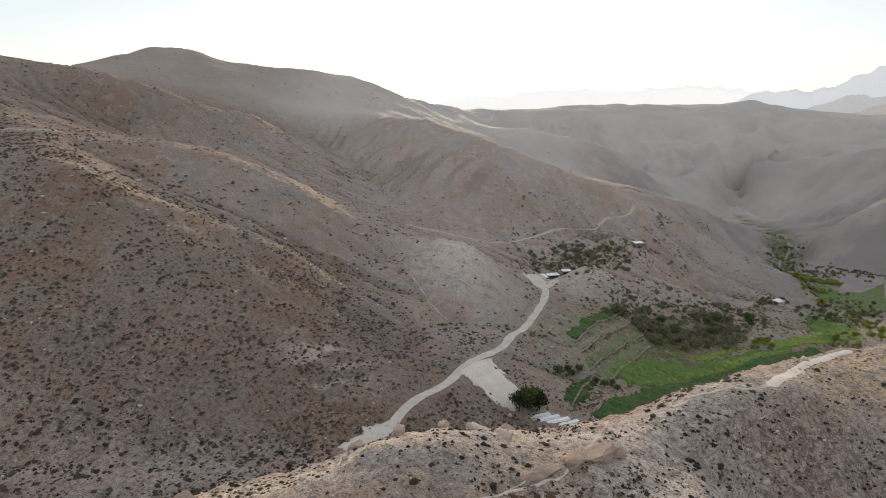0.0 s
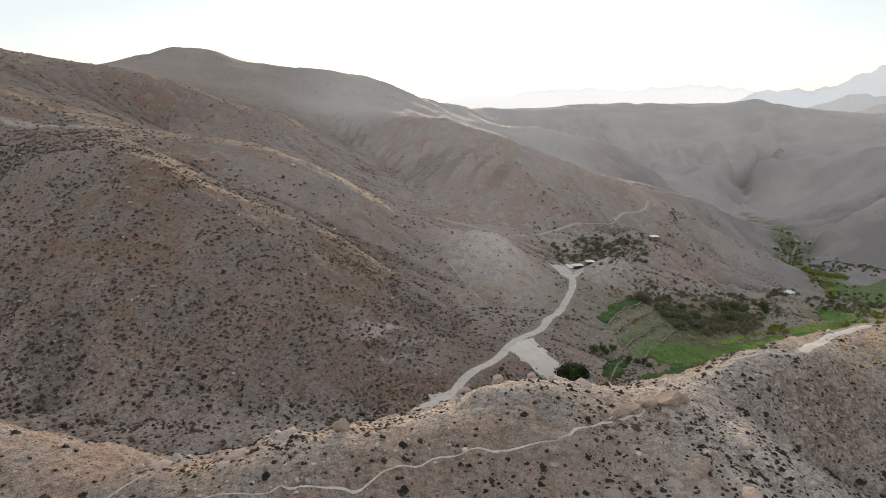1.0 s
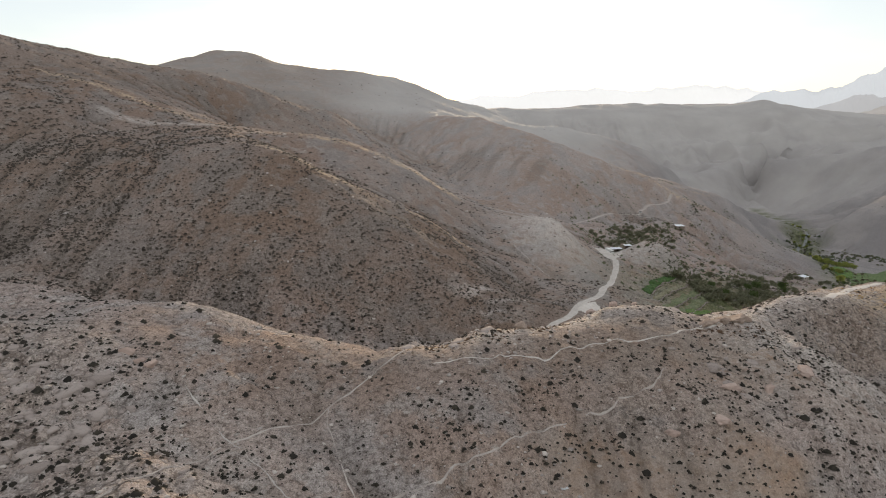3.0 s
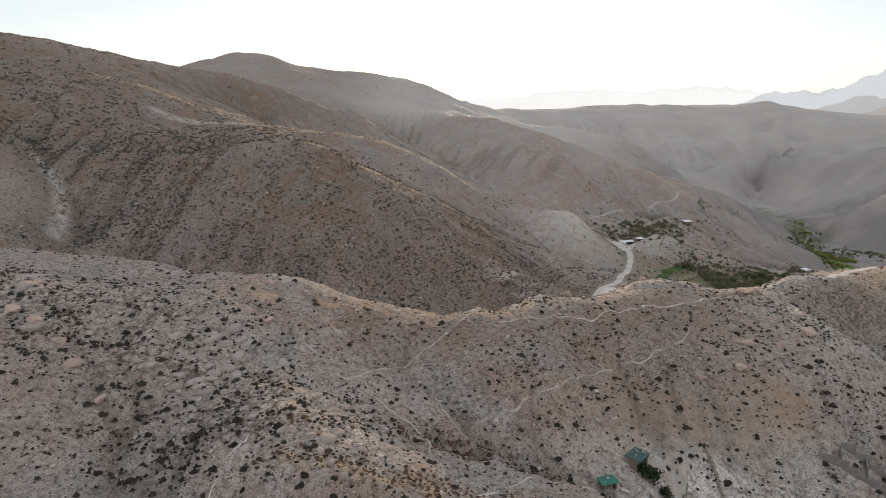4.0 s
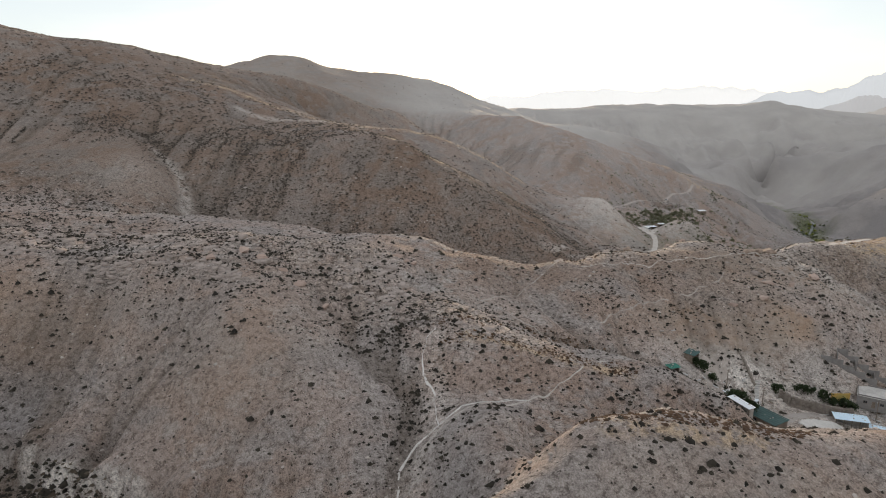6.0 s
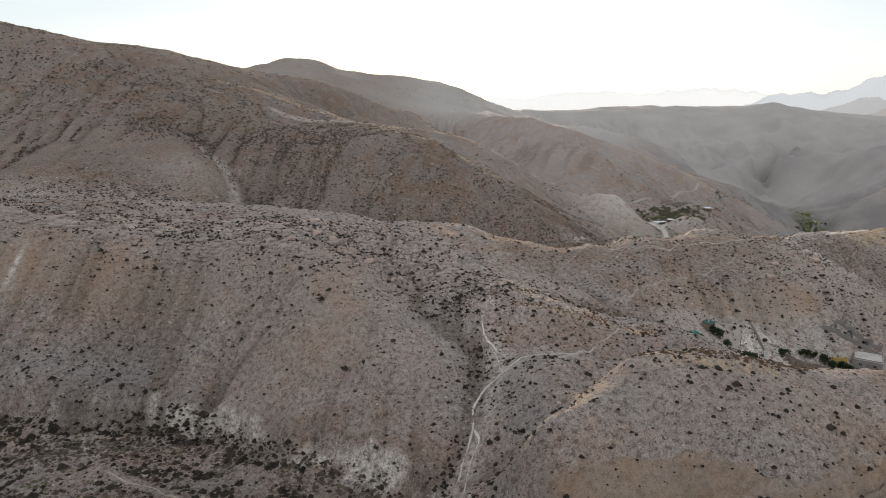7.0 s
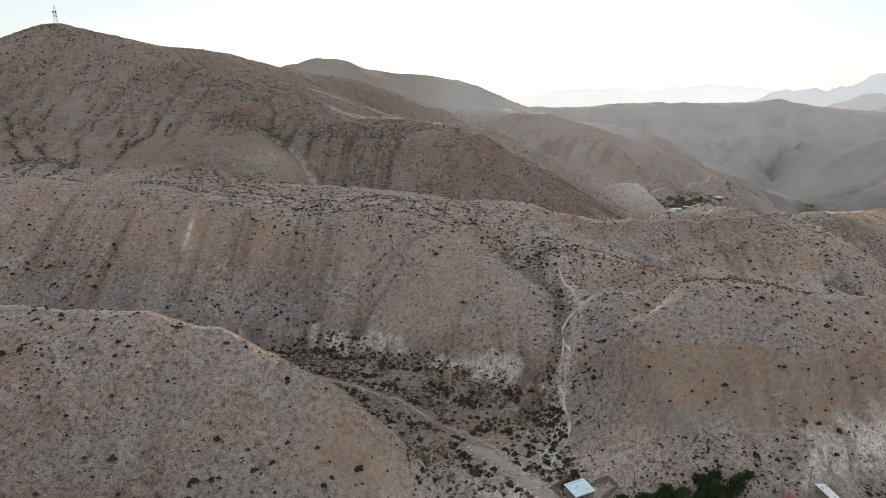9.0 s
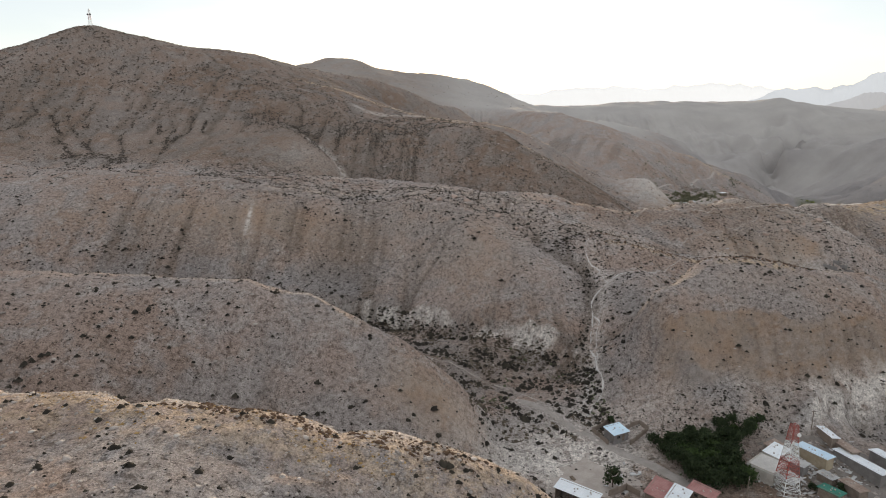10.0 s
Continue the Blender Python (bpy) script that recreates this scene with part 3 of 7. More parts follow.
def ledges(z, x, y, tall):
    """Steps a slope into rock beds of that thickness."""
    s = z / tall + 0.55 * grain(x, y, 22, 73) + 0.25 * grain(x, y, 6, 74)
    f = s - np.floor(s)
    return tall * (smoothstep(f, 0.0, 0.3) - f)


def ribs(across, along, size, tall):
    """Sharp ribs and furrows that run down a slope."""
    return tall * (1 - 2 * abs(grain(across + 0.25 * size * grain(across, along, 3 * size, 77), along * 0.12, size, 76))) + 0.4 * tall * (1 - 2 * abs(grain(across, along * 0.2, 0.45 * size, 78)))


def beyond(x, y, points):
    """How far places lie to the left of a line of places, in metres, with a sign."""
    p, best, side = np.array(points, float), np.full(np.shape(x), 1e9), np.zeros(np.shape(x))
    for a, b in zip(p[:-1], p[1:]):
        dx, dy = b[0] - a[0], b[1] - a[1]
        k = np.clip(((x - a[0]) * dx + (y - a[1]) * dy) / (dx * dx + dy * dy), 0, 1)
        d = (x - a[0] - k * dx) ** 2 + (y - a[1] - k * dy) ** 2
        nearer = d < best
        best[nearer], side[nearer] = d[nearer], np.sign(dx * (y - a[1]) - dy * (x - a[0]))[nearer]
    return np.sqrt(best) * side


def bluff(points, tall, back, seed):
    """An undercut bluff along a line: its rise, and 1 on its bare face."""
    wob = 2.4 * grain(XX, YY, 13, seed) + 1.0 * grain(XX, YY, 4, seed + 1)
    d = beyond(XX, YY, points) + wob
    near = (near_line(XX, YY, points, 2 * back) > 0) * near_line(XX, YY, points[1:-1], back)
    high = tall * smoothstep(grain(XX + 40, YY, 15, seed + 2) + 0.5 * grain(XX, YY, 6, seed + 3), -0.85, 0.05)
    rise = high * smoothstep(d, -0.9, 0.9) * near
    return rise, smoothstep(d, -1.8, -0.6) * (1 - smoothstep(d, 0.8, 2.0)) * smoothstep(high, 0.25 * tall, 0.6 * tall) * (near > 0.15) * smoothstep(grain(XX, YY, 3.2, seed + 4) + 0.8 * grain(XX, YY, 9, seed + 5), -0.7, 0.3)


SCARP_BLUFF, SCARP_FACE = bluff([(-262, -28), (-240, -27), (-214, -22), (-198, -22), (-184, -25), (-172, -32), (-160, -39), (-148, -44), (-138, -47), (-128, -52), (-120, -58)], 6.0, 15, 201)
HILL_BLUFF, HILL_FACE = bluff([(-64, -99.5), (-58, -98), (-50, -95.5), (-40, -94), (-28, -93), (-14, -90), (-2, -84), (8, -78)], 4.5, 14, 214)
# the bare clay face of the round hill: smooth tan beds between pebbly slopes
CLAY_FACE = smoothstep(BASE + 2.2 * grain(XX, YY, 9, 221) + 1.0 * grain(XX, YY, 3.5, 222), 6.0, 7.6) * (1 - smoothstep(BASE + 3.0 * grain(XX, YY, 12, 223) + 1.2 * grain(XX, YY, 4, 224), 20.5, 23.5)) * smoothstep(XX, -103, -97) * (1 - smoothstep(XX + 6 * grain(XX, YY, 10, 225), -34, -22)) * (1 - smoothstep(YY, -72, -66)) * smoothstep(YY, -100, -97)

# rain furrows that draw together under the summit
FURROWS = [[(-498, 241), (-490, 225), (-486, 207)], [(-486, 241), (-471, 217), (-452, 194), (-418, 154)], [(-467, 232), (-454, 212), (-432, 187), (-412, 164)], [(-448, 235), (-439, 209), (-431, 188)], [(-436, 226), (-430, 203), (-427, 183)], [(-409, 226), (-411, 206), (-398, 175), (-385, 146)], [(-393, 230), (-379, 185)], [(-381, 225), (-370, 189), (-363, 164)], [(-370, 236), (-365, 211), (-367, 190)], [(-356, 225), (-353, 206)]]
FURROW = np.clip(sum(near_line(XX + 3 * grain(XX, YY, 14, 281), YY, c, 4) for c in FURROWS), 0, 1) * (0.6 + 0.4 * grain(XX, YY, 20, 282))
# low bluffs across the slopes of the far valley
FAR_BLUFFS = [[(280, 952), (300, 956), (345, 1000), (420, 1128)], [(470, 1243), (508, 1228), (545, 1213)], [(589, 1192), (647, 1161), (678, 1144)], [(622, 1364), (661, 1346), (726, 1312)]]
FAR_STEP = sum(near_line(XX + 14 * grain(XX, YY, 60, 283), YY + 14 * grain(XX, YY, 40, 284), c, 22) for c in FAR_BLUFFS)
HEIGHT = BASE - 1.9 * FURROW + 4 * FAR_STEP + SCARP_BLUFF + HILL_BLUFF + CLAY_FACE * (ledges(BASE, XX, YY, 3.0) * 1.1 + 0.5 * (1 - 2 * abs(grain(XX, YY * 0.4, 4.5, 226)))) + (1 - settled(XX, YY)) * (
    -0.6 * np.clip(FLOW - 2.0, 0, 6) * steep * (0.5 + 0.9 * FARNESS + 1.1 * np.exp(-((XX - 190) / 75) ** 2 - ((YY - 490) / 80) ** 2)) * (1 - 0.75 * near_line(XX, YY, [(-104, 2), (-104, -27), (-114, -55), (-119, -79), (-125, -95)], 14))
    - 3.2 * np.clip(FAR_FLOW - 1.0, 0, 5)
    - 0.34 * np.clip(RILLS - 2.0, 0, 6) * steep * (1 - 0.6 * near_line(XX, YY, [(-104, 2), (-104, -27), (-114, -55), (-119, -79), (-125, -95)], 14))
    + rocky(XX, YY) * ledges(BASE + 1.0 * grain(XX, YY, 24, 1), XX, YY, 1.9) * 0.9 + steep * inner * 0.35 * (1 - 2 * abs(grain(XX, YY, 5.5, 75)))
    + 1.0 * grain(XX, YY, 24, 1) * (0.5 + 0.5 * steep) + 0.55 * grain(XX, YY, 9, 2) + 0.28 * grain(XX, YY, 4, 3) + 0.16 * grain(XX, YY, 2.1, 4)
    + ribs(0.55 * XX + 0.83 * YY, 0.83 * XX - 0.55 * YY, 15, 2.4) * np.exp(-((XX - 185) / 75) ** 2 - ((YY - 480) / 65) ** 2)
    + ribs(0.94 * XX - 0.34 * YY, 0.34 * XX + 0.94 * YY, 8, 1.3) * np.exp(-((XX + 60) / 55) ** 2 - ((YY - 172) / 26) ** 2)
    + (1 - 0.85 * near_line(XX, YY, [(-36, 650), (8, 604), (98, 562), (181, 545), (280, 545)], 70)) * FARNESS * (5 * grain(XX, YY, 110, 8) + 3 * grain(XX, YY, 48, 9))
    + smoothstep(YY, 950, 1300) * (4 * grain(XX, YY, 260, 10) * smoothstep(-YY, -1560, -1450) + (24 * (1 - 2 * abs(grain(XX, YY, 190, 11))) + 13 * (1 - 2 * abs(grain(XX, YY, 80, 12)))) * smoothstep(-YY, -1585, -1450)))


def ground_at(x, y):
    return sample(HEIGHT, GX, GY, x, y)


def flow_at(x, y):
    return sample(FLOW, GX, GY, x, y)


def blob(x, y, cx, cy, rx, ry):
    return np.exp(-((x - cx) / rx) ** 2 - ((y - cy) / ry) ** 2)




# ---- roads and paths, laid out in plan ----
def curve(points, step=1.2):
    """A smooth line through places in plan, evenly marked."""
    p = np.array(points, float)
    p = np.vstack([2 * p[0] - p[1], p, 2 * p[-1] - p[-2]])
    out = []
    for a, b, c, d in zip(p[:-3], p[1:-2], p[2:-1], p[3:]):
        n = max(2, int(np.hypot(*(c - b)) / step))
        for k in range(n):
            u = k / n
            out.append(0.5 * (2 * b + (c - a) * u + (2 * a - 5 * b + 4 * c - d) * u * u + (3 * b - a - 3 * c + d) * u ** 3))
    out.append(p[-2])
    return np.array(out)


def level_along(points, width):
    """Cuts a level shelf into the land along a road. Returns the road's line with its heights."""
    p = curve(points)
    z = ground_at(p[:, 0], p[:, 1])
    for _ in range(12):
        z = np.r_[z[0], (z[:-2] + z[1:-1] + z[2:]) / 3, z[-1]]
    rows = np.where((GY > p[:, 1].min() - 3 * width) & (GY < p[:, 1].max() + 3 * width))[0]
    cols = np.where((GX > p[:, 0].min() - 3 * width) & (GX < p[:, 0].max() + 3 * width))[0]
    box = np.ix_(rows, cols)
    x, y, best, own = XX[box], YY[box], np.full(XX[box].shape, 1e9), np.zeros(XX[box].shape)
    for (px, py), pz in zip(p, z):
        d = (x - px) ** 2 + (y - py) ** 2
        nearer = d < best
        best[nearer], own[nearer] = d[nearer], pz
    k = 1 - smoothstep(np.sqrt(best), 0.55 * width, 1.25 * width)
    HEIGHT[box] = HEIGHT[box] * (1 - k) + own * k
    return np.c_[p, z]


MAIN_ROAD = level_along([(-26, 148), (-20, 156), (-15.5, 162), (-13, 169), (-8, 178), (1, 190), (6, 201), (12.8, 214), (23, 228), (28, 239.5), (35.7, 255), (46.5, 286), (53, 309), (55.5, 326), (54, 338), (52, 350)], 5.5)
HIGH_ROAD = level_along([(-24, 392), (2, 388), (27, 390), (50, 428), (74, 455), (100, 481), (124, 498), (131, 511), (146, 524), (160, 531), (170, 545)], 4.0)
RIDGE_TRACK = level_along([(112, 160), (104, 156), (91, 147), (79, 135), (74, 130)], 4.0)
VILLAGE_ROAD = level_along([(-143, -84), (-136, -90), (-128, -101), (-118.5, -111), (-111, -118), (-106, -125), (-98, -134), (-80, -140), (-40, -136), (10, -120)], 4.5)
UPPER_STREET = level_along([(-12, 2), (-4, 8), (4, 11.5), (14, 12.5), (24, 9), (36, 4), (60, -6)], 4.5)
PATHS = {
    "ridge path": ([(74, 130), (62, 126), (55, 122.5), (44, 117), (34, 113), (29, 105), (23, 93), (16.8, 84), (9.6, 80), (0, 73)], 1.3),
    "slope path": ([(-56, 56), (-40, 59), (-29.7, 61.5), (-19.4, 67.7), (-13, 70), (-1.4, 72), (12.6, 83), (21, 90)], 0.9),
    "middle path": ([(-67.5, 20), (-55, 28.4), (-42, 36), (-36.7, 41), (-29.4, 45), (-22.7, 48.4), (-17, 51), (-11, 54), (-4, 60)], 1.0),
    "side path": ([(-105.8, 8), (-97.8, 20), (-87, 35), (-76, 44), (-71, 51), (-67, 57.5), (-62, 64)], 1.0),
    "mound path": ([(-107, -33), (-103, -29), (-96, -24.7), (-84, -21.4), (-72, -11), (-66, -4), (-57, 1), (-50, 10), (-40, 13)], 1.1),
    "ravine path": ([(-124, -96), (-119, -86), (-115.5, -80), (-115.6, -72), (-115.4, -64), (-114, -52), (-110.6, -40), (-110.9, -36), (-108.6, -31), (-103, -27.5), (-97.6, -23)], 1.25),
    "ravine fork": ([(-103, -27.5), (-104, -18), (-107, -8), (-106, 0), (-104, 5)], 1.0),
    "ravine mouth": ([(-115.5, -68), (-119.5, -75), (-120, -81), (-126, -92)], 1.2),
    "ravine braid": ([(-115.4, -66), (-113.6, -60), (-112, -52), (-109.4, -45), (-110.4, -40)], 0.8),
    "ravine side": ([(-97.6, -23), (-91, -22.6), (-86, -20.4), (-82, -21)], 1.2),
    "saddle path": ([(-68, -4.6), (-71, 8), (-73.5, 17), (-82, 23.6), (-92, 32), (-104, 44)], 1.0),
    "wash path": ([(-200, -48), (-180, -56), (-160, -66), (-140, -80), (-132, -96)], 1.6),
    "knoll gully path": ([(-13, 290), (-3.3, 282), (7.4, 274.6), (18, 270), (25.4, 262.3)], 1.6),
    "small knoll front path": ([(63, 340), (68.6, 325.3), (80.6, 321.2), (93.2, 320.2)], 1.2),
    "knoll path": ([(-19, 296), (-15.7, 283), (-10, 272), (-4.7, 258.6), (2, 250)], 1.4),
    "knoll side path": ([(40, 312), (32.5, 282.5), (26, 268), (23.6, 257)], 1.0),
    "knoll cross path": ([(-12, 280), (-3.6, 274.6), (11.6, 266.4), (24.6, 269.4)], 0.9),
    "small knoll path": ([(60, 345), (68, 338), (80, 329), (92, 320), (104, 316)], 1.0),
    "faint path": ([(-76, 44), (-74, 36), (-70, 27), (-66, 20)], 0.7),
}
def mesh_from(name, verts, faces, materials, smooth=False, smooth_angle=None):
    me = bpy.data.meshes.new(name)
    me.from_pydata(verts, [], faces)
    for m in materials if isinstance(materials, (list, tuple)) else [materials]:
        me.materials.append(m)
    if smooth:
        me.polygons.foreach_set("use_smooth", [True] * len(me.polygons))
    me.update()
    return me


def grid_mesh(name, x, y, z, material):
    """A smooth sheet over a grid of places."""
    h, w = z.shape
    me = bpy.data.meshes.new(name)
    me.vertices.add(h * w)
    me.vertices.foreach_set("co", np.stack([x, y, z], -1).ravel().astype(np.float32))
    ids = np.arange(h * w).reshape(h, w)
    quads = np.stack([ids[:-1, :-1], ids[:-1, 1:], ids[1:, 1:], ids[1:, :-1]], -1).reshape(-1, 4)
    me.loops.add(quads.size)
    me.loops.foreach_set("vertex_index", quads.ravel().astype(np.int32))
    me.polygons.add(len(quads))
    me.polygons.foreach_set("loop_start", np.arange(0, quads.size, 4, dtype=np.int32))
    me.polygons.foreach_set("use_smooth", np.ones(len(quads), dtype=bool))
    me.update(calc_edges=True)
    me.materials.append(material)
    return me


def tint(me, name, values):
    a = me.attributes.new(name, "FLOAT", "POINT")
    a.data.foreach_set("value", np.clip(values, 0, 1).ravel().astype(np.float32))


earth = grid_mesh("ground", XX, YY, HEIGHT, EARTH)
# crests tinted gold, painting the low sun along them over dry grass
SUNLIT_CRESTS = [
    [(-62, 64), (-44, 68), (-23, 82), (-5, 92)],
    [(-97, -1), (-80, -2), (-66, -4), (-56, -6)],
    [(-74, -59.5), (-68, -59.5), (-61, -59.5), (-50, -58)],
    [(-140, 226), (-116, 224), (-85, 238), (-60, 248), (-42, 243)],
    [(-137, 304), (-106, 305), (-74, 310), (-47, 314)],
    [(-204, 320), (-254, 328), (-310, 334)],
    [(98, 562), (144, 550), (181, 545), (208, 545), (243, 545), (280, 545), (312, 540)],
    [(190, 645), (250, 665), (279, 690), (333, 720), (393, 730)],
    [(409, 712), (439, 720), (477, 724), (518, 728), (562, 732), (700, 745)],
    [(545, 1090), (610, 1080), (683, 1075), (765, 1075), (840, 1070)],
    [(337, 1160), (372, 1150), (435, 1150), (499, 1150)],
    [(480, 1340), (640, 1400), (820, 1320)],
]
straw_rimlight = sum(1.3 * near_line(XX, YY, c, 3.2 if c[0][1] < 150 else 5) for c in SUNLIT_CRESTS) + 0.75 * near_line(XX, YY, [(-330, -182), (-240, -180), (-190, -180), (-150, -180)], 13) + blob(XX, YY, 104, 138, 26, 12) + 0.8 * near_line(XX, YY, [(90, 140), (130, 152), (200, 175)], 14)
tint(earth, "straw_rimlight", straw_rimlight)
# dark litter streaks down the spur, also standing in for its ribs' shading
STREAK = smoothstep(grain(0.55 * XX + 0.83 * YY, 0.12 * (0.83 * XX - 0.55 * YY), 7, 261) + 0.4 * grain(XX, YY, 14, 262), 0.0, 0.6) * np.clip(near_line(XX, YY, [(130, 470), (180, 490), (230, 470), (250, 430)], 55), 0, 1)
# wash: dark litter in channels, with far gullies darkened to read as shaded
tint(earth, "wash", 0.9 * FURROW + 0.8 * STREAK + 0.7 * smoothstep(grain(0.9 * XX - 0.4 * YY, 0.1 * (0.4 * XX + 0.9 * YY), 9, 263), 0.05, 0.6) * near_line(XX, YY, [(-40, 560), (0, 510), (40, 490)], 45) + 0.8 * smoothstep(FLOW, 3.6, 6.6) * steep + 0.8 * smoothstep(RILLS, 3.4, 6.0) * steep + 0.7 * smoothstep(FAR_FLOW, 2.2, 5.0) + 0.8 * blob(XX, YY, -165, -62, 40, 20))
# clay also edges the far bluffs, painting in sun on their crests
clay = 1.2 * CLAY_FACE + 0.35 * blob(XX, YY, -50, -66, 30, 8) + 1.3 * blob(XX, YY, -24, 38, 11, 6) + 1.3 * blob(XX, YY, -6, 36, 11, 5) + 1.2 * blob(XX, YY, 10, 38, 9, 5) + blob(XX, YY, 28, 70, 5, 5) + 0.8 * blob(XX, YY, 4, 46, 6, 4) + 1.2 * blob(XX, YY, -168, -114, 12, 7) + 0.7 * blob(XX, YY, 10, 66, 40, 14) + 0.8 * blob(XX, YY, -250, 10, 70, 9) + 0.5 * blob(XX, YY, -150, -10, 16, 16) + 0.6 * blob(XX, YY, -20, 30, 22, 6) + 0.9 * blob(XX, YY, 720, 1050, 70, 40) + 0.5 * smoothstep(FAR_STEP, 0.4, 0.8) * smoothstep(XX, 380, 480)
tint(earth, "clay", clay)
pale = 1.3 * SCARP_FACE * (0.3 + 0.7 * smoothstep(XX, -208, -186)) + 1.2 * HILL_FACE + 0.3 * near_line(XX, YY, [(-104, 2), (-104, -27), (-114, -55), (-119, -79), (-125, -95)], 6) + 0.8 * blob(XX, YY, -140, -118, 22, 12) + 0.2 * near_line(XX, YY, [(-190, 45), (-120, 40), (-90, 20)], 26) + 0.6 * blob(XX, YY, 0, 14, 42, 18) + 0.2 * blob(XX, YY, -96, -104, 40, 14) + 1.25 * near_line(XX, YY, [(-68, -100), (-58, -97), (-48, -92), (-38, -89.5), (-22, -86)], 6.5) * smoothstep(grain(XX, YY, 7, 271) + 0.6 * grain(XX, YY, 2.6, 272), -0.6, 0.25) + 0.62 * blob(XX, YY, 10, 296, 24, 34) + 0.5 * blob(XX, YY, 80, 338, 20, 16) + 0.5 * near_line(XX, YY, [(-230, -173), (-181, -171), (-146, -171)], 7) + 0.35 * near_line(XX, YY, [(-44, 68), (-10, 90), (40, 112), (90, 143)], 10)
pale = pale + 0.8 * near_line(XX, YY, [(-152, -43.5), (-141, -47), (-131, -51)], 5) * smoothstep(grain(XX, YY, 3.4, 286) + 0.7 * grain(0.3 * XX, YY, 1.8, 287), -0.2, 0.4) + 1.4 * blob(XX, YY, -255, 10, 0.9, 5) + 0.4 * blob(XX, YY, -253, -2, 1.4, 8) + 0.4 * near_line(XX, YY, [(-250, 296), (-215, 300), (-190, 308)], 6) + 0.5 * blob(XX, YY, 40, 80, 26, 26) + 0.15 * blob(XX, YY, -268, 170, 26, 24) + 0.45 * near_line(XX, YY, [(-276, 219), (-253, 197), (-243, 180), (-238, 165)], 5) + 0.15 * near_line(XX, YY, [(-112, -92), (-60, -98), (-20, -92), (10, -82)], 15) + 0.6 * blob(XX, YY, -128, -108, 15, 14) + 0.7 * blob(XX, YY, -16, 22, 11, 6) + 0.55 * blob(XX, YY, -37, 188, 14, 16) * smoothstep(grain(0.5 * XX - 0.86 * YY, 0.2 * (0.86 * XX + 0.5 * YY), 3.5, 251), -0.1, 0.5)
tint(earth, "pale", pale)
tint(earth, "rock", rocky(XX, YY) + 0.6 * near_line(XX, YY, [(-300, 5), (-250, -2), (-200, 0), (-160, -12)], 14))
tint(earth, "beds", 0.7 * near_line(XX, YY, [(-280, 44), (-200, 46), (-150, 40), (-122, 32), (-106, 12)], 26))
tint(earth, "green", 0.45 * near_line(XX, YY, [(104, 300), (140, 330), (180, 366), (220, 396)], 36) * smoothstep(grain(XX, YY, 16, 96), -0.6, 0.4) + 0.9 * blob(XX, YY, 104, 262, 60, 50) + 0.6 * near_line(XX, YY, [(130, 230), (190, 290), (250, 372), (330, 500)], 40) + 0.9 * smoothstep(grain(XX, YY, 14, 285), -0.6, 0.3) * near_line(XX, YY, [(330, 500), (350, 600), (380, 680), (425, 745), (450, 800), (470, 900), (500, 1030)], 42))
# dry: browner soil on hill and ridge, darkened further for the hill's backlit face
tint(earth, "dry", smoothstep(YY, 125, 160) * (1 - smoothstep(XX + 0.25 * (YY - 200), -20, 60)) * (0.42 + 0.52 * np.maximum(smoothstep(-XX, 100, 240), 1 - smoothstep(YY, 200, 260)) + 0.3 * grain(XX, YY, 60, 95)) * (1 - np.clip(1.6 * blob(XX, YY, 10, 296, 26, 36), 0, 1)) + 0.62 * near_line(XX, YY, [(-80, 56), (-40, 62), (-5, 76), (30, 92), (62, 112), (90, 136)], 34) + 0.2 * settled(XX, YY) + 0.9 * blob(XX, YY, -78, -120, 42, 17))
# far: how much haze paling each place takes into its colour
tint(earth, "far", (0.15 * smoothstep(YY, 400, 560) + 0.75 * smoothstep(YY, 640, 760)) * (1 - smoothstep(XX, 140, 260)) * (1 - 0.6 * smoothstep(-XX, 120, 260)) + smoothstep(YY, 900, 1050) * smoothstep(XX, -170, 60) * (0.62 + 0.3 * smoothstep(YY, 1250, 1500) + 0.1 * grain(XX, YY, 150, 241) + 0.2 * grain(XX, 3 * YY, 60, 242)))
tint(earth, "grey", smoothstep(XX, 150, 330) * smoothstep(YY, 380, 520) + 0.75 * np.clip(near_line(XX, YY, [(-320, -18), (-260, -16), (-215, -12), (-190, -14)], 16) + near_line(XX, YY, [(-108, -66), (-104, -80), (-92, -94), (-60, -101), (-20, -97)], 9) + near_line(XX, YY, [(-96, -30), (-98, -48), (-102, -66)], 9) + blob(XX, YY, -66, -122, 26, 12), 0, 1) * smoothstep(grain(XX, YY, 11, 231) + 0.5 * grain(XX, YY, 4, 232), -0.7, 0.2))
# calm smooths the clay, and fades gravel with distance as haze would
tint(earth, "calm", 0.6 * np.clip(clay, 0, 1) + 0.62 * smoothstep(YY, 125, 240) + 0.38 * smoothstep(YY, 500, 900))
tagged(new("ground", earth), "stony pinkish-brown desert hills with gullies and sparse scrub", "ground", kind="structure")


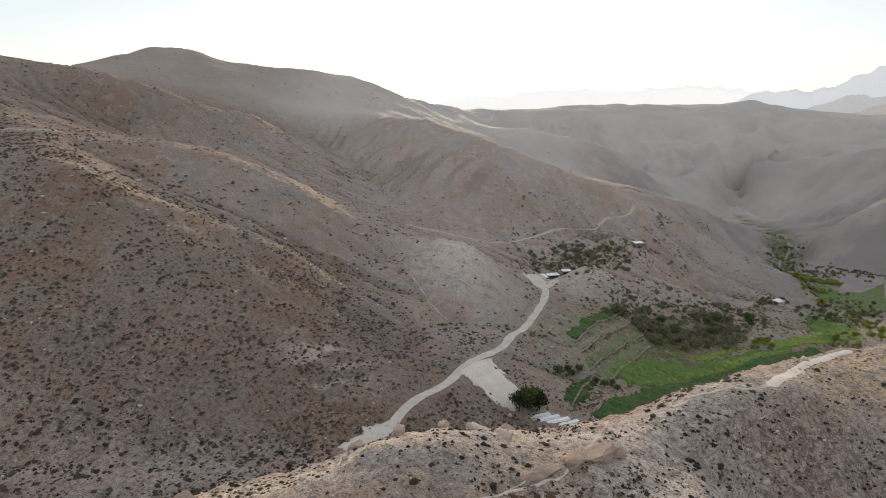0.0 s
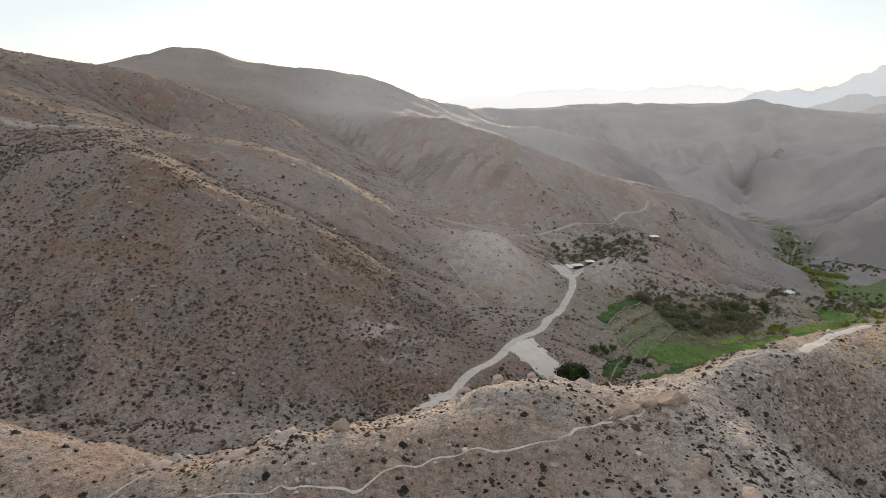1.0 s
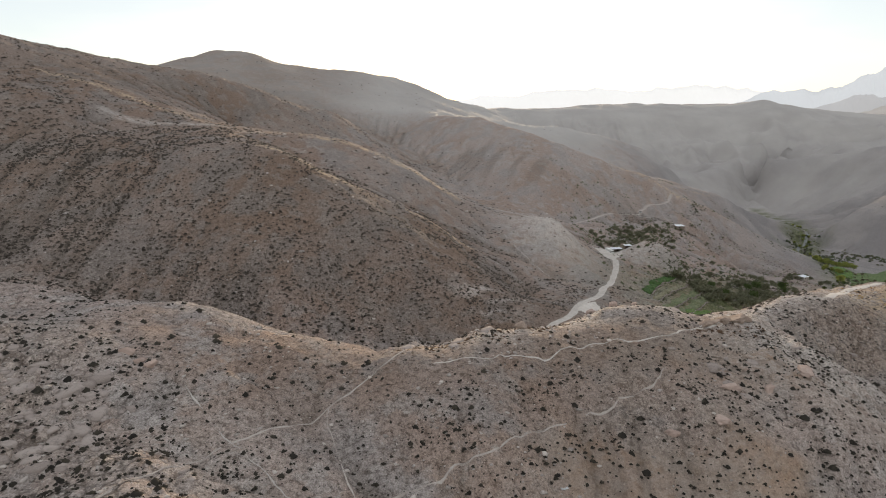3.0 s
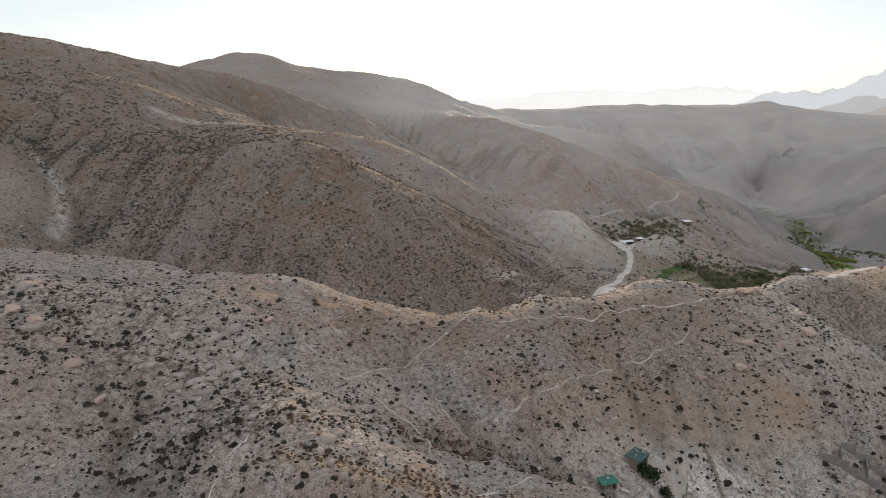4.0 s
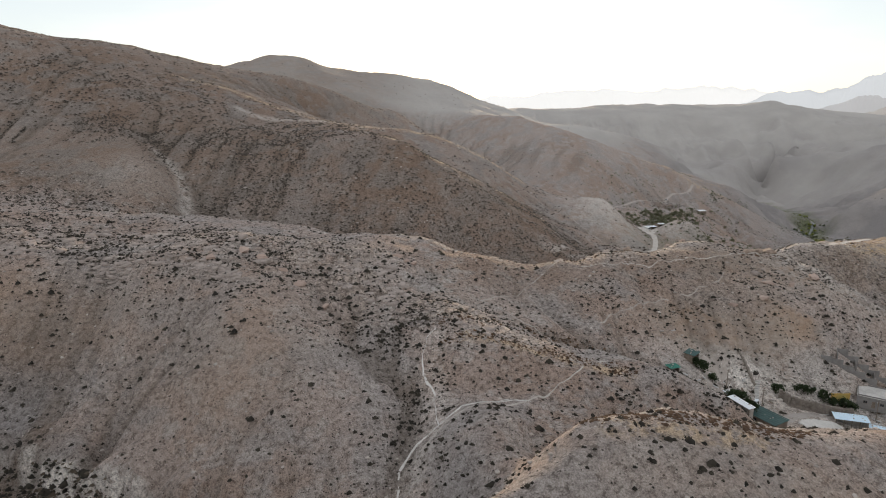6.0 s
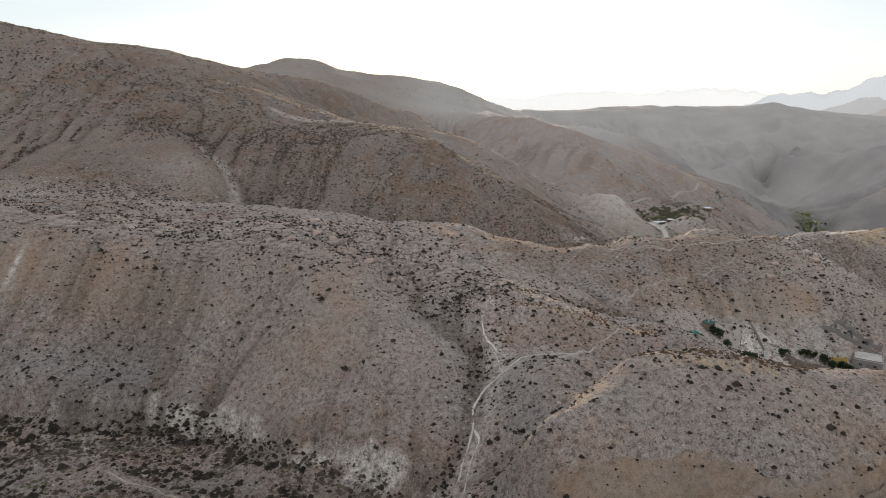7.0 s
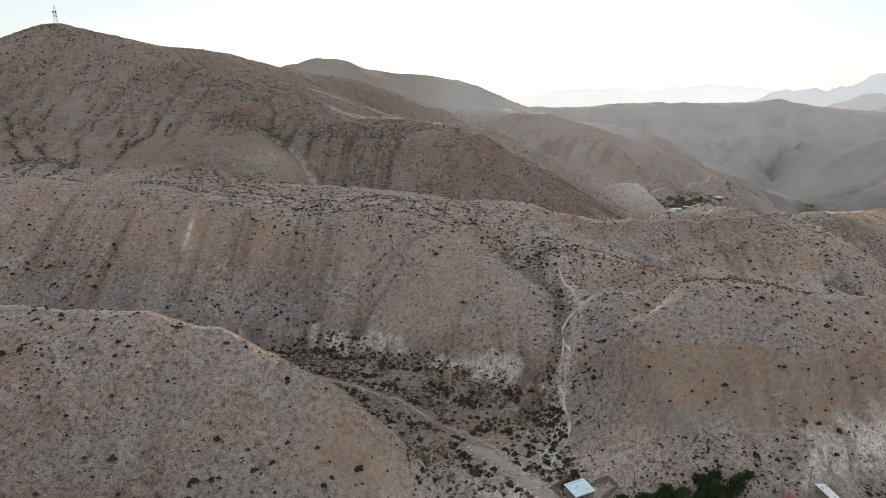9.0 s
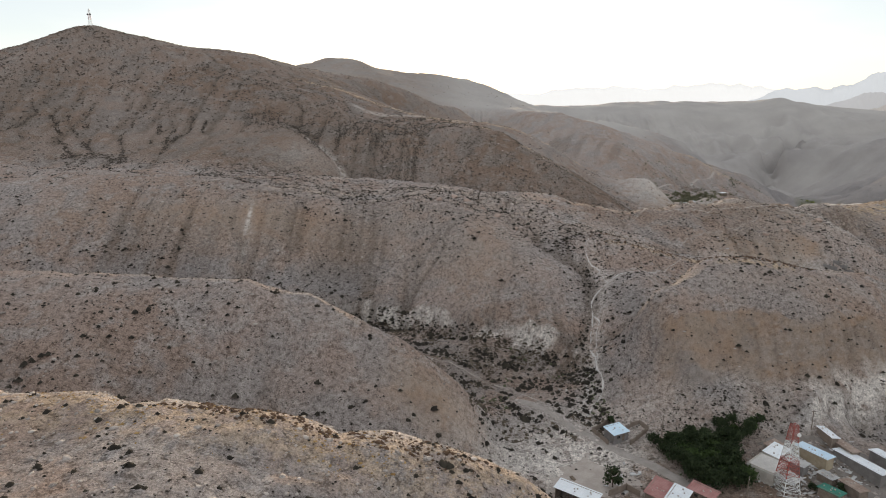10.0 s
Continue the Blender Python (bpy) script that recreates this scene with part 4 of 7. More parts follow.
def far_mountain(name, skyline, y, depth, body, glow, strength, label, seed):
    """A far range: a broken crest with slopes to both sides."""
    p = np.array(skyline, float)
    xs = np.linspace(p[0, 0], p[-1, 0], 520)
    top = np.interp(xs, p[:, 0], p[:, 1])
    rows = np.linspace(-1, 1, 15)
    x, r = np.meshgrid(xs, rows)
    z = -80 + (top[None, :] + 80) * (1 - abs(r)) ** 0.8
    rough = (1 - abs(r)) * abs(r) * 4
    z = z + rough * (45 * grain(x, r * depth, 230, seed) + 25 * grain(x, r * depth, 90, seed + 1)) + (1 - abs(r)) * (9 * grain(x, 0 * x, 75, seed + 2) + 3 * (1 - 2 * abs(grain(x, 0 * x, 34, seed + 4))) + 1.5 * grain(x, 0 * x, 14, seed + 5))
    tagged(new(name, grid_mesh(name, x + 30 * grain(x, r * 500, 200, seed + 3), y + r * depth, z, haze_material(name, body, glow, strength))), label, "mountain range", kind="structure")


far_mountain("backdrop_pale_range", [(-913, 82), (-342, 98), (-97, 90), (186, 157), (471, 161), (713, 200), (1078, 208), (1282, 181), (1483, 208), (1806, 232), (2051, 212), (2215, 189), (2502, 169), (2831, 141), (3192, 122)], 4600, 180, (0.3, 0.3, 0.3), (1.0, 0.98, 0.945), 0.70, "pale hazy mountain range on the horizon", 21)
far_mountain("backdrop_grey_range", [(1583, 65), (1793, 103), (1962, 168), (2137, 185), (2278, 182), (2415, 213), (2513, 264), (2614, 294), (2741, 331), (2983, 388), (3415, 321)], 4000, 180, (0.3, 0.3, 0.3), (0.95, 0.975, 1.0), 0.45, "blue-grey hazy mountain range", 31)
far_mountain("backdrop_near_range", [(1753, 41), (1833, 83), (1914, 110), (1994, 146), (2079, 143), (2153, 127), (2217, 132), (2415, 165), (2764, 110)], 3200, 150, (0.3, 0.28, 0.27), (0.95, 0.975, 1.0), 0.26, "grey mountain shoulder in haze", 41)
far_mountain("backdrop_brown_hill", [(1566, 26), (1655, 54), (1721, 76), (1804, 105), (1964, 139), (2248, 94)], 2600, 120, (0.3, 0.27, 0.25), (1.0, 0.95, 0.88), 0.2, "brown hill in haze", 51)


# ---- shared building helpers ----
def part(name, bm, material, parent, label=""):
    """Links a bmesh as one mesh object under a thing or a part."""
    me = bpy.data.meshes.new(name)
    bm.to_mesh(me)
    bm.free()
    me.materials.append(material)
    ob = new(name, me)
    ob.parent = parent
    return tagged(ob, label)


def thing(name, m, label, category, group=""):
    """An empty at a thing's base, for its parts."""
    ob = new(name)
    ob.empty_display_size = 0.2
    ob.matrix_world = m
    return tagged(ob, label, category, group)


def box(bm, x0, x1, y0, y1, z0, z1, m=None):
    """Adds a block to a bmesh."""
    made = bmesh.ops.create_cube(bm, size=1.0)["verts"]
    bmesh.ops.scale(bm, vec=(x1 - x0, y1 - y0, z1 - z0), verts=made)
    bmesh.ops.translate(bm, vec=((x0 + x1) / 2, (y0 + y1) / 2, (z0 + z1) / 2), verts=made)
    if m is not None:
        bmesh.ops.transform(bm, matrix=m, verts=made)
    return made


def rod(bm, a, b, r0, r1=None, sides=6):
    """Adds a tapered rod between two places to a bmesh."""
    a, b = Vector(a), Vector(b)
    m = Matrix.Translation((a + b) / 2) @ (b - a).to_track_quat("Z", "Y").to_matrix().to_4x4()
    bmesh.ops.create_cone(bm, cap_ends=True, segments=sides, radius1=r0, radius2=r0 if r1 is None else r1, depth=(b - a).length, matrix=m)


def strip(name, p, width, material, label, category, lift=0.07, seed=0):
    """A road or path lying on the land, with uneven edges."""
    d = np.gradient(p[:, :2], axis=0)
    d /= np.maximum(np.hypot(d[:, 0], d[:, 1]), 1e-6)[:, None]
    side = np.c_[d[:, 1], -d[:, 0]]
    s = np.arange(len(p)) * 1.0
    w = width * (1 + (0.10 if width > 2 else 0.5) * grain(s, 0 * s, 4, seed) + (0.06 if width > 2 else 0.3) * grain(s, 0 * s, 1.6, seed + 1))
    w[0] *= 0.4
    w[-1] *= 0.4
    drift = width * (0.03 if width > 2 else 0.12) * grain(s, 0 * s + 9, 5, seed + 2)
    cols = []
    for k in (-0.5, -0.25, 0, 0.25, 0.5):
        q = p[:, :2] + side * (w * k + drift)[:, None]
        z = ground_at(q[:, 0], q[:, 1]) + lift - (0.16 if abs(k) == 0.5 else 0)
        cols.append(np.c_[q, z])
    v = np.stack(cols, 1)
    n = len(p)
    worn = grain(s[:-1, None] + 0 * np.arange(4), 1.7 * np.arange(4) + 0 * s[:-1, None], 3.5, seed + 4) > (-2 if width > 2 else -0.42)
    faces = [(i * 5 + k, (i + 1) * 5 + k, (i + 1) * 5 + k + 1, i * 5 + k + 1) for i in range(n - 1) for k in range(4) if worn[i, k]]
    return tagged(new(name, mesh_from(name, v.reshape(-1, 3).tolist(), faces, material, True)), label, category, kind="structure")


DUST = plain_material("road_dust", (0.47, 0.43, 0.385), (0.56, 0.515, 0.47), 0.5, 0.95, relief=0.5)
TRAIL = plain_material("trail_dust", (0.35, 0.305, 0.27), (0.44, 0.39, 0.35), 0.5, 0.95, relief=0.5)
WHITE_GRAVEL = plain_material("white_stream_gravel", (0.50, 0.475, 0.45), (0.64, 0.61, 0.58), 0.5, 0.95, relief=0.7)
PALE_TRAIL = plain_material("pale_trail_dust", (0.40, 0.36, 0.325), (0.50, 0.455, 0.415), 0.5, 0.95, relief=0.6)
GREY_DUST = plain_material("grey_dust", (0.28, 0.25, 0.225), (0.35, 0.315, 0.29), 0.5, 0.95, relief=0.5)
strip("road", MAIN_ROAD, 4.3, DUST, "pale grey gravel road along the valley side", "road", 0.1, 1)
strip("road", HIGH_ROAD, 3.4, TRAIL, "narrow dirt road cut into the hillside", "road", 0.1, 2)
strip("road", RIDGE_TRACK, 3.2, DUST, "pale dirt track on the ridge", "road", 0.1, 3)
strip("road", VILLAGE_ROAD, 4.0, GREY_DUST, "grey dirt road through the village", "road", 0.08, 4)
strip("road", UPPER_STREET, 4.0, GREY_DUST, "grey dirt street", "road", 0.08, 5)
WHITE_PATHS = ("ravine path", "mound path", "saddle path", "ravine fork", "ravine mouth", "knoll path", "ridge path", "slope path", "knoll gully path")
for k, (where, (points, width)) in enumerate(PATHS.items()):
    line_ = curve(points, 0.8)
    line_ = line_ + 0.55 * np.c_[grain(line_[:, 0], line_[:, 1], 5, 85), grain(line_[:, 0], line_[:, 1], 5, 86)] + 0.2 * np.c_[grain(line_[:, 0], line_[:, 1], 1.7, 87), grain(line_[:, 0], line_[:, 1], 1.7, 88)]
    strip("path", line_, width * 0.42, WHITE_GRAVEL if where.startswith("ravine") else PALE_TRAIL if where in WHITE_PATHS else TRAIL, "pale trodden footpath over stony ground", "path", 0.1, 10 + 3 * k)


def spread(name, outline, material, label, category, lift=0.12, rough=0.1, cell=1.2, seed=0, kind="structure", skirt=0.4, ragged=0.0):
    """A low sheet that fills an outline in plan and follows the land."""
    o = np.array(outline, float)
    xs, ys = np.arange(o[:, 0].min(), o[:, 0].max() + cell, cell), np.arange(o[:, 1].min(), o[:, 1].max() + cell, cell)
    x, y = np.meshgrid(xs, ys)
    x, y = x + 0.3 * cell * grain(x, y, cell * 1.3, seed), y + 0.3 * cell * grain(x, y, cell * 1.3, seed + 1)
    inside_ = np.zeros(x.shape, bool)
    u, w = x + ragged * grain(x, y, 4, seed + 8) + 0.5 * ragged * grain(x, y, 1.5, seed + 9), y + ragged * grain(x, y, 4, seed + 10)
    for (ax, ay), (bx, by) in zip(o, np.roll(o, -1, 0)):
        cross = ((ay > w) != (by > w)) & (u < (bx - ax) * (w - ay) / ((by - ay) or 1e-9) + ax)
        inside_ ^= cross
    deep = inside_ & np.roll(inside_, 1, 0) & np.roll(inside_, -1, 0) & np.roll(inside_, 1, 1) & np.roll(inside_, -1, 1)
    z = ground_at(x.ravel(), y.ravel()).reshape(x.shape) + np.where(deep, lift + rough * grain(x, y, 1.5, seed + 2) + rough * 0.6 * grain(x, y, 3.1 * cell, seed + 3), -skirt * 0.3)
    ids = np.arange(x.size).reshape(x.shape)
    ok = inside_[:-1, :-1] & inside_[1:, :-1] & inside_[1:, 1:] & inside_[:-1, 1:]
    quads = np.stack([ids[:-1, :-1], ids[:-1, 1:], ids[1:, 1:], ids[1:, :-1]], -1)[ok]
    used, back = np.unique(quads, return_inverse=True)
    v = np.c_[x.ravel(), y.ravel(), z.ravel()][used]
    return tagged(new(name, mesh_from(name, v.tolist(), back.reshape(-1, 4).tolist(), material, True)), label, category, kind=kind)


spread("ground_spill", [(4, 198), (11, 208), (17, 216), (22, 206), (27, 195), (24, 187), (18, 190), (12, 193)], DUST, "pale rubble spilled down from the road edge", "rubble", 0.25, 0.14, 0.5, 3, ragged=2.0)
spread("ground_lot", [(44, 338), (50, 332), (58, 328), (66, 338), (68, 356), (58, 362), (48, 352)], DUST, "pale levelled gravel lot", "gravel lot", 0.15, 0.05, 0.7, 4, ragged=1.2)

# ---- scattered scrub and stones ----
rng = np.random.default_rng(7)


def scatter(count, x0, x1, y0, y1, chance):
    x, y = rng.uniform(x0, x1, count), rng.uniform(y0, y1, count)
    keep = rng.random(count) < chance(x, y)
    return x[keep], y[keep]


def many(name, shapes, x, y, size, tall, material, label, category, sink=0.1, tilt=0.0):
    """One mesh of many small shapes standing on the land."""
    z = ground_at(x, y)
    verts, faces, base = [], [], 0
    pick = rng.integers(0, len(shapes), len(x))
    for k, (sv, sf) in enumerate(shapes):
        i = np.where(pick == k)[0]
        if not len(i):
            continue
        a = rng.uniform(0, 2 * np.pi, len(i))
        c, s = np.cos(a) * size[i], np.sin(a) * size[i]
        vx = x[i, None] + c[:, None] * sv[None, :, 0] - s[:, None] * sv[None, :, 1]
        vy = y[i, None] + s[:, None] * sv[None, :, 0] + c[:, None] * sv[None, :, 1]
        vz = z[i, None] + (size[i] * tall)[:, None] * (sv[None, :, 2] - sink)
        verts.append(np.stack([vx, vy, vz], -1).reshape(-1, 3))
        faces.append((sf[None] + (base + np.arange(len(i)) * len(sv))[:, None, None]).reshape(-1, 3))
        base += len(i) * len(sv)
    v, f = np.vstack(verts), np.vstack(faces)
    me = bpy.data.meshes.new(name)
    me.vertices.add(len(v))
    me.vertices.foreach_set("co", v.ravel().astype(np.float32))
    me.loops.add(f.size)
    me.loops.foreach_set("vertex_index", f.ravel().astype(np.int32))
    me.polygons.add(len(f))
    me.polygons.foreach_set("loop_start", np.arange(0, f.size, 3, dtype=np.int32))
    me.update(calc_edges=True)
    me.materials.append(material)
    return tagged(new(name, me), label, category, kind="stuff")


def lump_shape(seed, squash=0.75, twigs=18, lumps=3):
    """A low, ragged dome: three lumps grown together and a fringe of twigs."""
    r = np.random.default_rng(seed)
    v, f = [], []
    for cx, cy, cr in ((0, 0, 0.42), (r.uniform(0.15, 0.4), r.uniform(-0.3, 0.3), r.uniform(0.18, 0.3)), (r.uniform(-0.4, -0.15), r.uniform(-0.3, 0.3), r.uniform(0.16, 0.28)))[:lumps]:
        b, sides = len(v), 6
        for k in range(sides):
            a = 2 * np.pi * k / sides
            q = cr * r.uniform(0.75, 1.3)
            v.append((cx + q * np.cos(a), cy + q * np.sin(a), cr * r.uniform(-0.1, 0.35) * squash))
        v.append((cx + cr * r.uniform(-0.3, 0.3), cy + cr * r.uniform(-0.3, 0.3), cr * 1.5 * squash * r.uniform(0.85, 1.1)))
        f += [(b + k, b + (k + 1) % sides, b + sides) for k in range(sides)]
    for _ in range(twigs):
        a, e, l = r.uniform(0, 2 * np.pi), r.uniform(0.2, 1.3), r.uniform(0.45, 0.75)
        d = np.array((np.cos(a) * np.cos(e), np.sin(a) * np.cos(e), np.sin(e) * squash))
        w = np.array((-np.sin(a), np.cos(a), 0)) * r.uniform(0.06, 0.13)
        b = len(v)
        v += [tuple(d * 0.25 * l + w), tuple(d * 0.25 * l - w), tuple(d * l)]
        f.append((b, b + 1, b + 2))
    return np.array(v), np.array(f)


def stone_shape(seed):
    """An angular stone."""
    r = np.random.default_rng(seed)
    g = (1 + 5 ** 0.5) / 2
    v = np.array([(-1, g, 0), (1, g, 0), (-1, -g, 0), (1, -g, 0), (0, -1, g), (0, 1, g), (0, -1, -g), (0, 1, -g), (g, 0, -1), (g, 0, 1), (-g, 0, -1), (-g, 0, 1)]) / 3.8
    v = v * r.uniform(0.7, 1.3, (12, 1)) * np.array((r.uniform(0.8, 1.4), r.uniform(0.7, 1.1), r.uniform(0.5, 0.9)))
    f = np.array([(0, 11, 5), (0, 5, 1), (0, 1, 7), (0, 7, 10), (0, 10, 11), (1, 5, 9), (5, 11, 4), (11, 10, 2), (10, 7, 6), (7, 1, 8), (3, 9, 4), (3, 4, 2), (3, 2, 6), (3, 6, 8), (3, 8, 9), (4, 9, 5), (2, 4, 11), (6, 2, 10), (8, 6, 7), (9, 8, 1)])
    return v, f


def stone_material(name, a, b, rough=0.92):
    """Stones that differ one from the next, with lichen stains and grain."""
    n = Nodes(name, rough)
    c = n.mix(n.island(), a, b)
    c = n.mix(n.sums("MULTIPLY", n.step(n.noise(1.1, 4, 0.7), 0.5, 0.68), 0.55), c, tuple(v * 0.5 for v in a))
    c = n.mix(n.sums("MULTIPLY", n.step(n.noise(5.0, 3, 0.7), 0.5, 0.7), 0.35), c, tuple(min(1, v * 1.3) for v in b))
    return n.colour(c).bump(n.noise(2.6, 5, 0.7), 0.9, 0.2).mat


SCRUB = leaf_material("dry_scrub", (0.030, 0.026, 0.021), (0.080, 0.068, 0.051))
# far scrub is a paler copy, its haze put into the leaf colour
SCRUB_FAR = leaf_material("hazed_scrub", (0.078, 0.063, 0.051), (0.145, 0.12, 0.096))
SCRUB_BROWN = leaf_material("brown_scrub", (0.10, 0.078, 0.056), (0.20, 0.16, 0.12))
SCRUB_RED = leaf_material("rust_scrub", (0.10, 0.060, 0.040), (0.19, 0.115, 0.07))
SCRUB_GREEN = leaf_material("grey_green_scrub", (0.10, 0.11, 0.060), (0.20, 0.20, 0.12))
STONE = stone_material("field_stone", (0.27, 0.235, 0.21), (0.55, 0.49, 0.445))
DOMES = [lump_shape(100 + k, 0.75, 7) for k in range(7)]
SPARSE = [lump_shape(150 + k, 0.8, 6, 2) for k in range(7)]
TINY = [lump_shape(170 + k, 0.8, 4, 1) for k in range(9)]
STONES = [stone_shape(200 + k) for k in range(8)]


def free_of_people(x, y):
    """0 on roads, fields and village ground."""
    k = 1 - np.clip(settled(x, y) * 1.3, 0, 1)
    for r, w in ((MAIN_ROAD, 5), (HIGH_ROAD, 4), (RIDGE_TRACK, 4), (VILLAGE_ROAD, 4), (UPPER_STREET, 4)):
        k = k * (near_line(x, y, r[::6, :2], w) < 0.2)
    for points, _ in PATHS.values():
        k = k * (near_line(x, y, points, 1.6) < 0.25)
    k = k * (1 - np.clip(1.3 * blob(x, y, 100, 262, 52, 42), 0, 1)) * (1 - 0.85 * np.clip(2 * blob(x, y, 12, 300, 26, 34), 0, 1))
    return k * (near_line(x, y, [(8, 202), (18, 200), (24, 192)], 9) < 0.2)


def scrub_chance(x, y):
    patch = smoothstep(grain(x, y, 26, 31) + 0.6 * grain(x, y, 9, 32), -0.5, 0.8)
    wet = smoothstep(flow_at(x, y), 3.4, 6.6)
    return free_of_people(x, y) * np.clip(0.10 + 0.38 * patch + 0.28 * blob(x, y, -70, -60, 40, 20) + 0.5 * near_line(x, y, [(-96, -28), (-100, -46), (-106, -64)], 12) + 0.3 * near_line(x, y, [(-190, 160), (-100, 170), (-40, 178), (-10, 200)], 60) + 0.35 * near_line(x, y, [(-460, 290), (-300, 260), (-220, 290)], 80) + 0.7 * wet + 0.7 * near_line(x, y, [(-230, 40), (-190, 42), (-130, 34), (-104, 10)], 36), 0, 1)


def scree(x, y):
    """1 on the bare scree fan and the rilled slope under the summit."""
    return np.clip(1.3 * near_line(x, y, [(-420, 185), (-345, 190), (-290, 185), (-258, 165)], 42), 0, 1)


def hill_scrub(x, y):
    """Clumps of low bushes on the far hillsides: thick under the summit and in the gullies, none on the scree."""
    clump = smoothstep(grain(x, y, 9, 33) + 0.7 * grain(x, y, 30, 34), -0.55, 0.9)
    wet = smoothstep(flow_at(x, y), 3.6, 5.6)
    thick = near_line(x, y, [(-560, 320), (-460, 300), (-330, 270), (-250, 265), (-205, 260)], 75)
    return free_of_people(x, y) * np.clip(0.05 + 0.36 * clump + 0.9 * thick * (0.35 + 0.65 * clump) + 0.25 * wet, 0, 1) * (1 - 0.93 * scree(x, y)) * (1 - 0.8 * smoothstep(x + 0.2 * (y - 330), -30, 20) * smoothstep(y, 330, 400))


sx, sy = scatter(74000, -420, 130, -232, 150, scrub_chance)
many("scrub", DOMES, sx, sy, rng.lognormal(-0.32, 0.5, len(sx)).clip(0.35, 2.3), 0.9, SCRUB, "dark dry low scrub bushes scattered over the slopes", "scrub")
sx, sy = scatter(64000, -330, 70, 116, 262, lambda x, y: hill_scrub(x, y) * (1 - smoothstep(y, 225, 262)))
many("scrub", TINY, sx, sy, rng.lognormal(0.05, 0.42, len(sx)).clip(0.4, 2.0), 0.7, SCRUB_FAR, "haze-paled brown low bushes in clumps on the big hill", "scrub")
sx, sy = scatter(90000, -640, 260, 160, 560, lambda x, y: hill_scrub(x, y) * np.clip(smoothstep(y, 200, 262) + smoothstep(-x, 300, 330), 0, 1))
many("scrub", TINY, sx, sy, rng.lognormal(0.35, 0.42, len(sx)).clip(0.6, 2.8), 0.6, SCRUB_FAR, "haze-paled brown low bushes in clumps on the far hillsides", "scrub")
sx, sy = scatter(42000, -640, 120, 118, 420, lambda x, y: free_of_people(x, y) * smoothstep(flow_at(x, y), 4.6, 6.4) * smoothstep(grain(x, y, 24, 35), -0.6, 0.5) * (1 - 0.8 * scree(x, y)))
fx, fy = scatter(26000, -510, -345, 140, 245, lambda x, y: np.clip(sum(near_line(x + 3 * grain(x, y, 14, 281), y, c, 2.2) for c in FURROWS) + 0.5 * near_line(x, y, [(-440, 150), (-415, 158), (-385, 150)], 12), 0, 1) * smoothstep(grain(x, y, 9, 36), -0.6, 0.4))
sx, sy = np.concatenate((sx, fx)), np.concatenate((sy, fy))
many("scrub", TINY, sx, sy, rng.lognormal(0.2, 0.4, len(sx)).clip(0.5, 2.4), 0.7, SCRUB_FAR, "haze-paled dark brush filling the rain gullies of the big hill", "scrub")
sx, sy = scatter(9000, -640, 520, 540, 1000, lambda x, y: scrub_chance(x, y) * (0.5 - 0.35 * smoothstep(x, -150, 0)))
many("scrub", TINY, sx, sy, rng.lognormal(0.6, 0.4, len(sx)).clip(0.8, 3.5), 0.6, SCRUB_FAR, "haze-paled scrub on the distant mountain flank", "scrub")
# the broken plateau over the scarp: brush in the seams between rock beds
sx, sy = scatter(42000, -290, -84, -4, 80, lambda x, y: near_line(x, y, [(-280, 44), (-190, 42), (-135, 34), (-104, 8)], 36) ** 0.5 * (1 - smoothstep(abs(grain(x, y * 2.4, 12, 91) + 0.5 * grain(x, y * 2.4, 5, 92)), 0.05, 0.24)))
many("scrub", SPARSE, sx, sy, rng.lognormal(-0.5, 0.4, len(sx)).clip(0.3, 1.5), 0.8, SCRUB, "dark scrub in the seams of the rocky plateau", "scrub")
sx, sy = scatter(11000, -60, 100, 34, 135, lambda x, y: smoothstep(grain(x, y, 7, 93) + 0.6 * grain(x, y, 18, 94), -0.5, 0.9) * free_of_people(x, y))
many("scrub", DOMES, sx, sy, rng.lognormal(-0.6, 0.4, len(sx)).clip(0.25, 1.3), 0.9, SCRUB, "dark scrub among rocks on the front ridge", "scrub")
# the wash floor is thick with taller brush
def wash_floor(x, y):
    """1 on the floor of the dry wash, clear of its tracks."""
    return (beyond(x, y, [(-262, -28), (-240, -27), (-214, -22), (-198, -22), (-184, -25), (-172, -32), (-160, -39), (-148, -44), (-138, -47), (-128, -52), (-120, -58)]) < 0) * (ground_at(x, y) < 6.5) * (near_line(x, y, VILLAGE_ROAD[::6, :2], 4) < 0.2) * (near_line(x, y, PATHS["wash path"][0], 2.6) < 0.2)


sx, sy = scatter(9000, -240, -116, -104, -20, lambda x, y: wash_floor(x, y) * np.clip(0.08 + 0.9 * smoothstep(grain(x, y, 8, 41) + 0.6 * grain(x, y, 3, 43), 0.0, 0.6) + 0.6 * near_line(x, y, [(-240, -30), (-214, -26), (-184, -29), (-160, -43)], 7), 0, 1))
many("brush", DOMES, sx, sy, rng.lognormal(0.05, 0.5, len(sx)).clip(0.4, 3.0), 0.95, SCRUB, "dense dark brush on the floor of a dry wash", "brush")
sx, sy = scatter(14000, -240, -116, -106, -22, lambda x, y: wash_floor(x, y) * smoothstep(grain(x, y, 9, 42), -0.5, 0.5))
many("brush", DOMES, sx, sy, rng.lognormal(-0.2, 0.45, len(sx)).clip(0.3, 1.8), 0.7, SCRUB_BROWN, "dead brown brush and litter in the dry wash", "brush")
sx, sy = scatter(2600, -215, -116, -100, -30, lambda x, y: wash_floor(x, y) * smoothstep(grain(x, y, 7, 44), 0.2, 0.8))
many("brush", DOMES, sx, sy, rng.lognormal(-0.1, 0.4, len(sx)).clip(0.4, 1.8), 0.9, SCRUB_GREEN, "grey-green bushes in the dry wash", "brush")
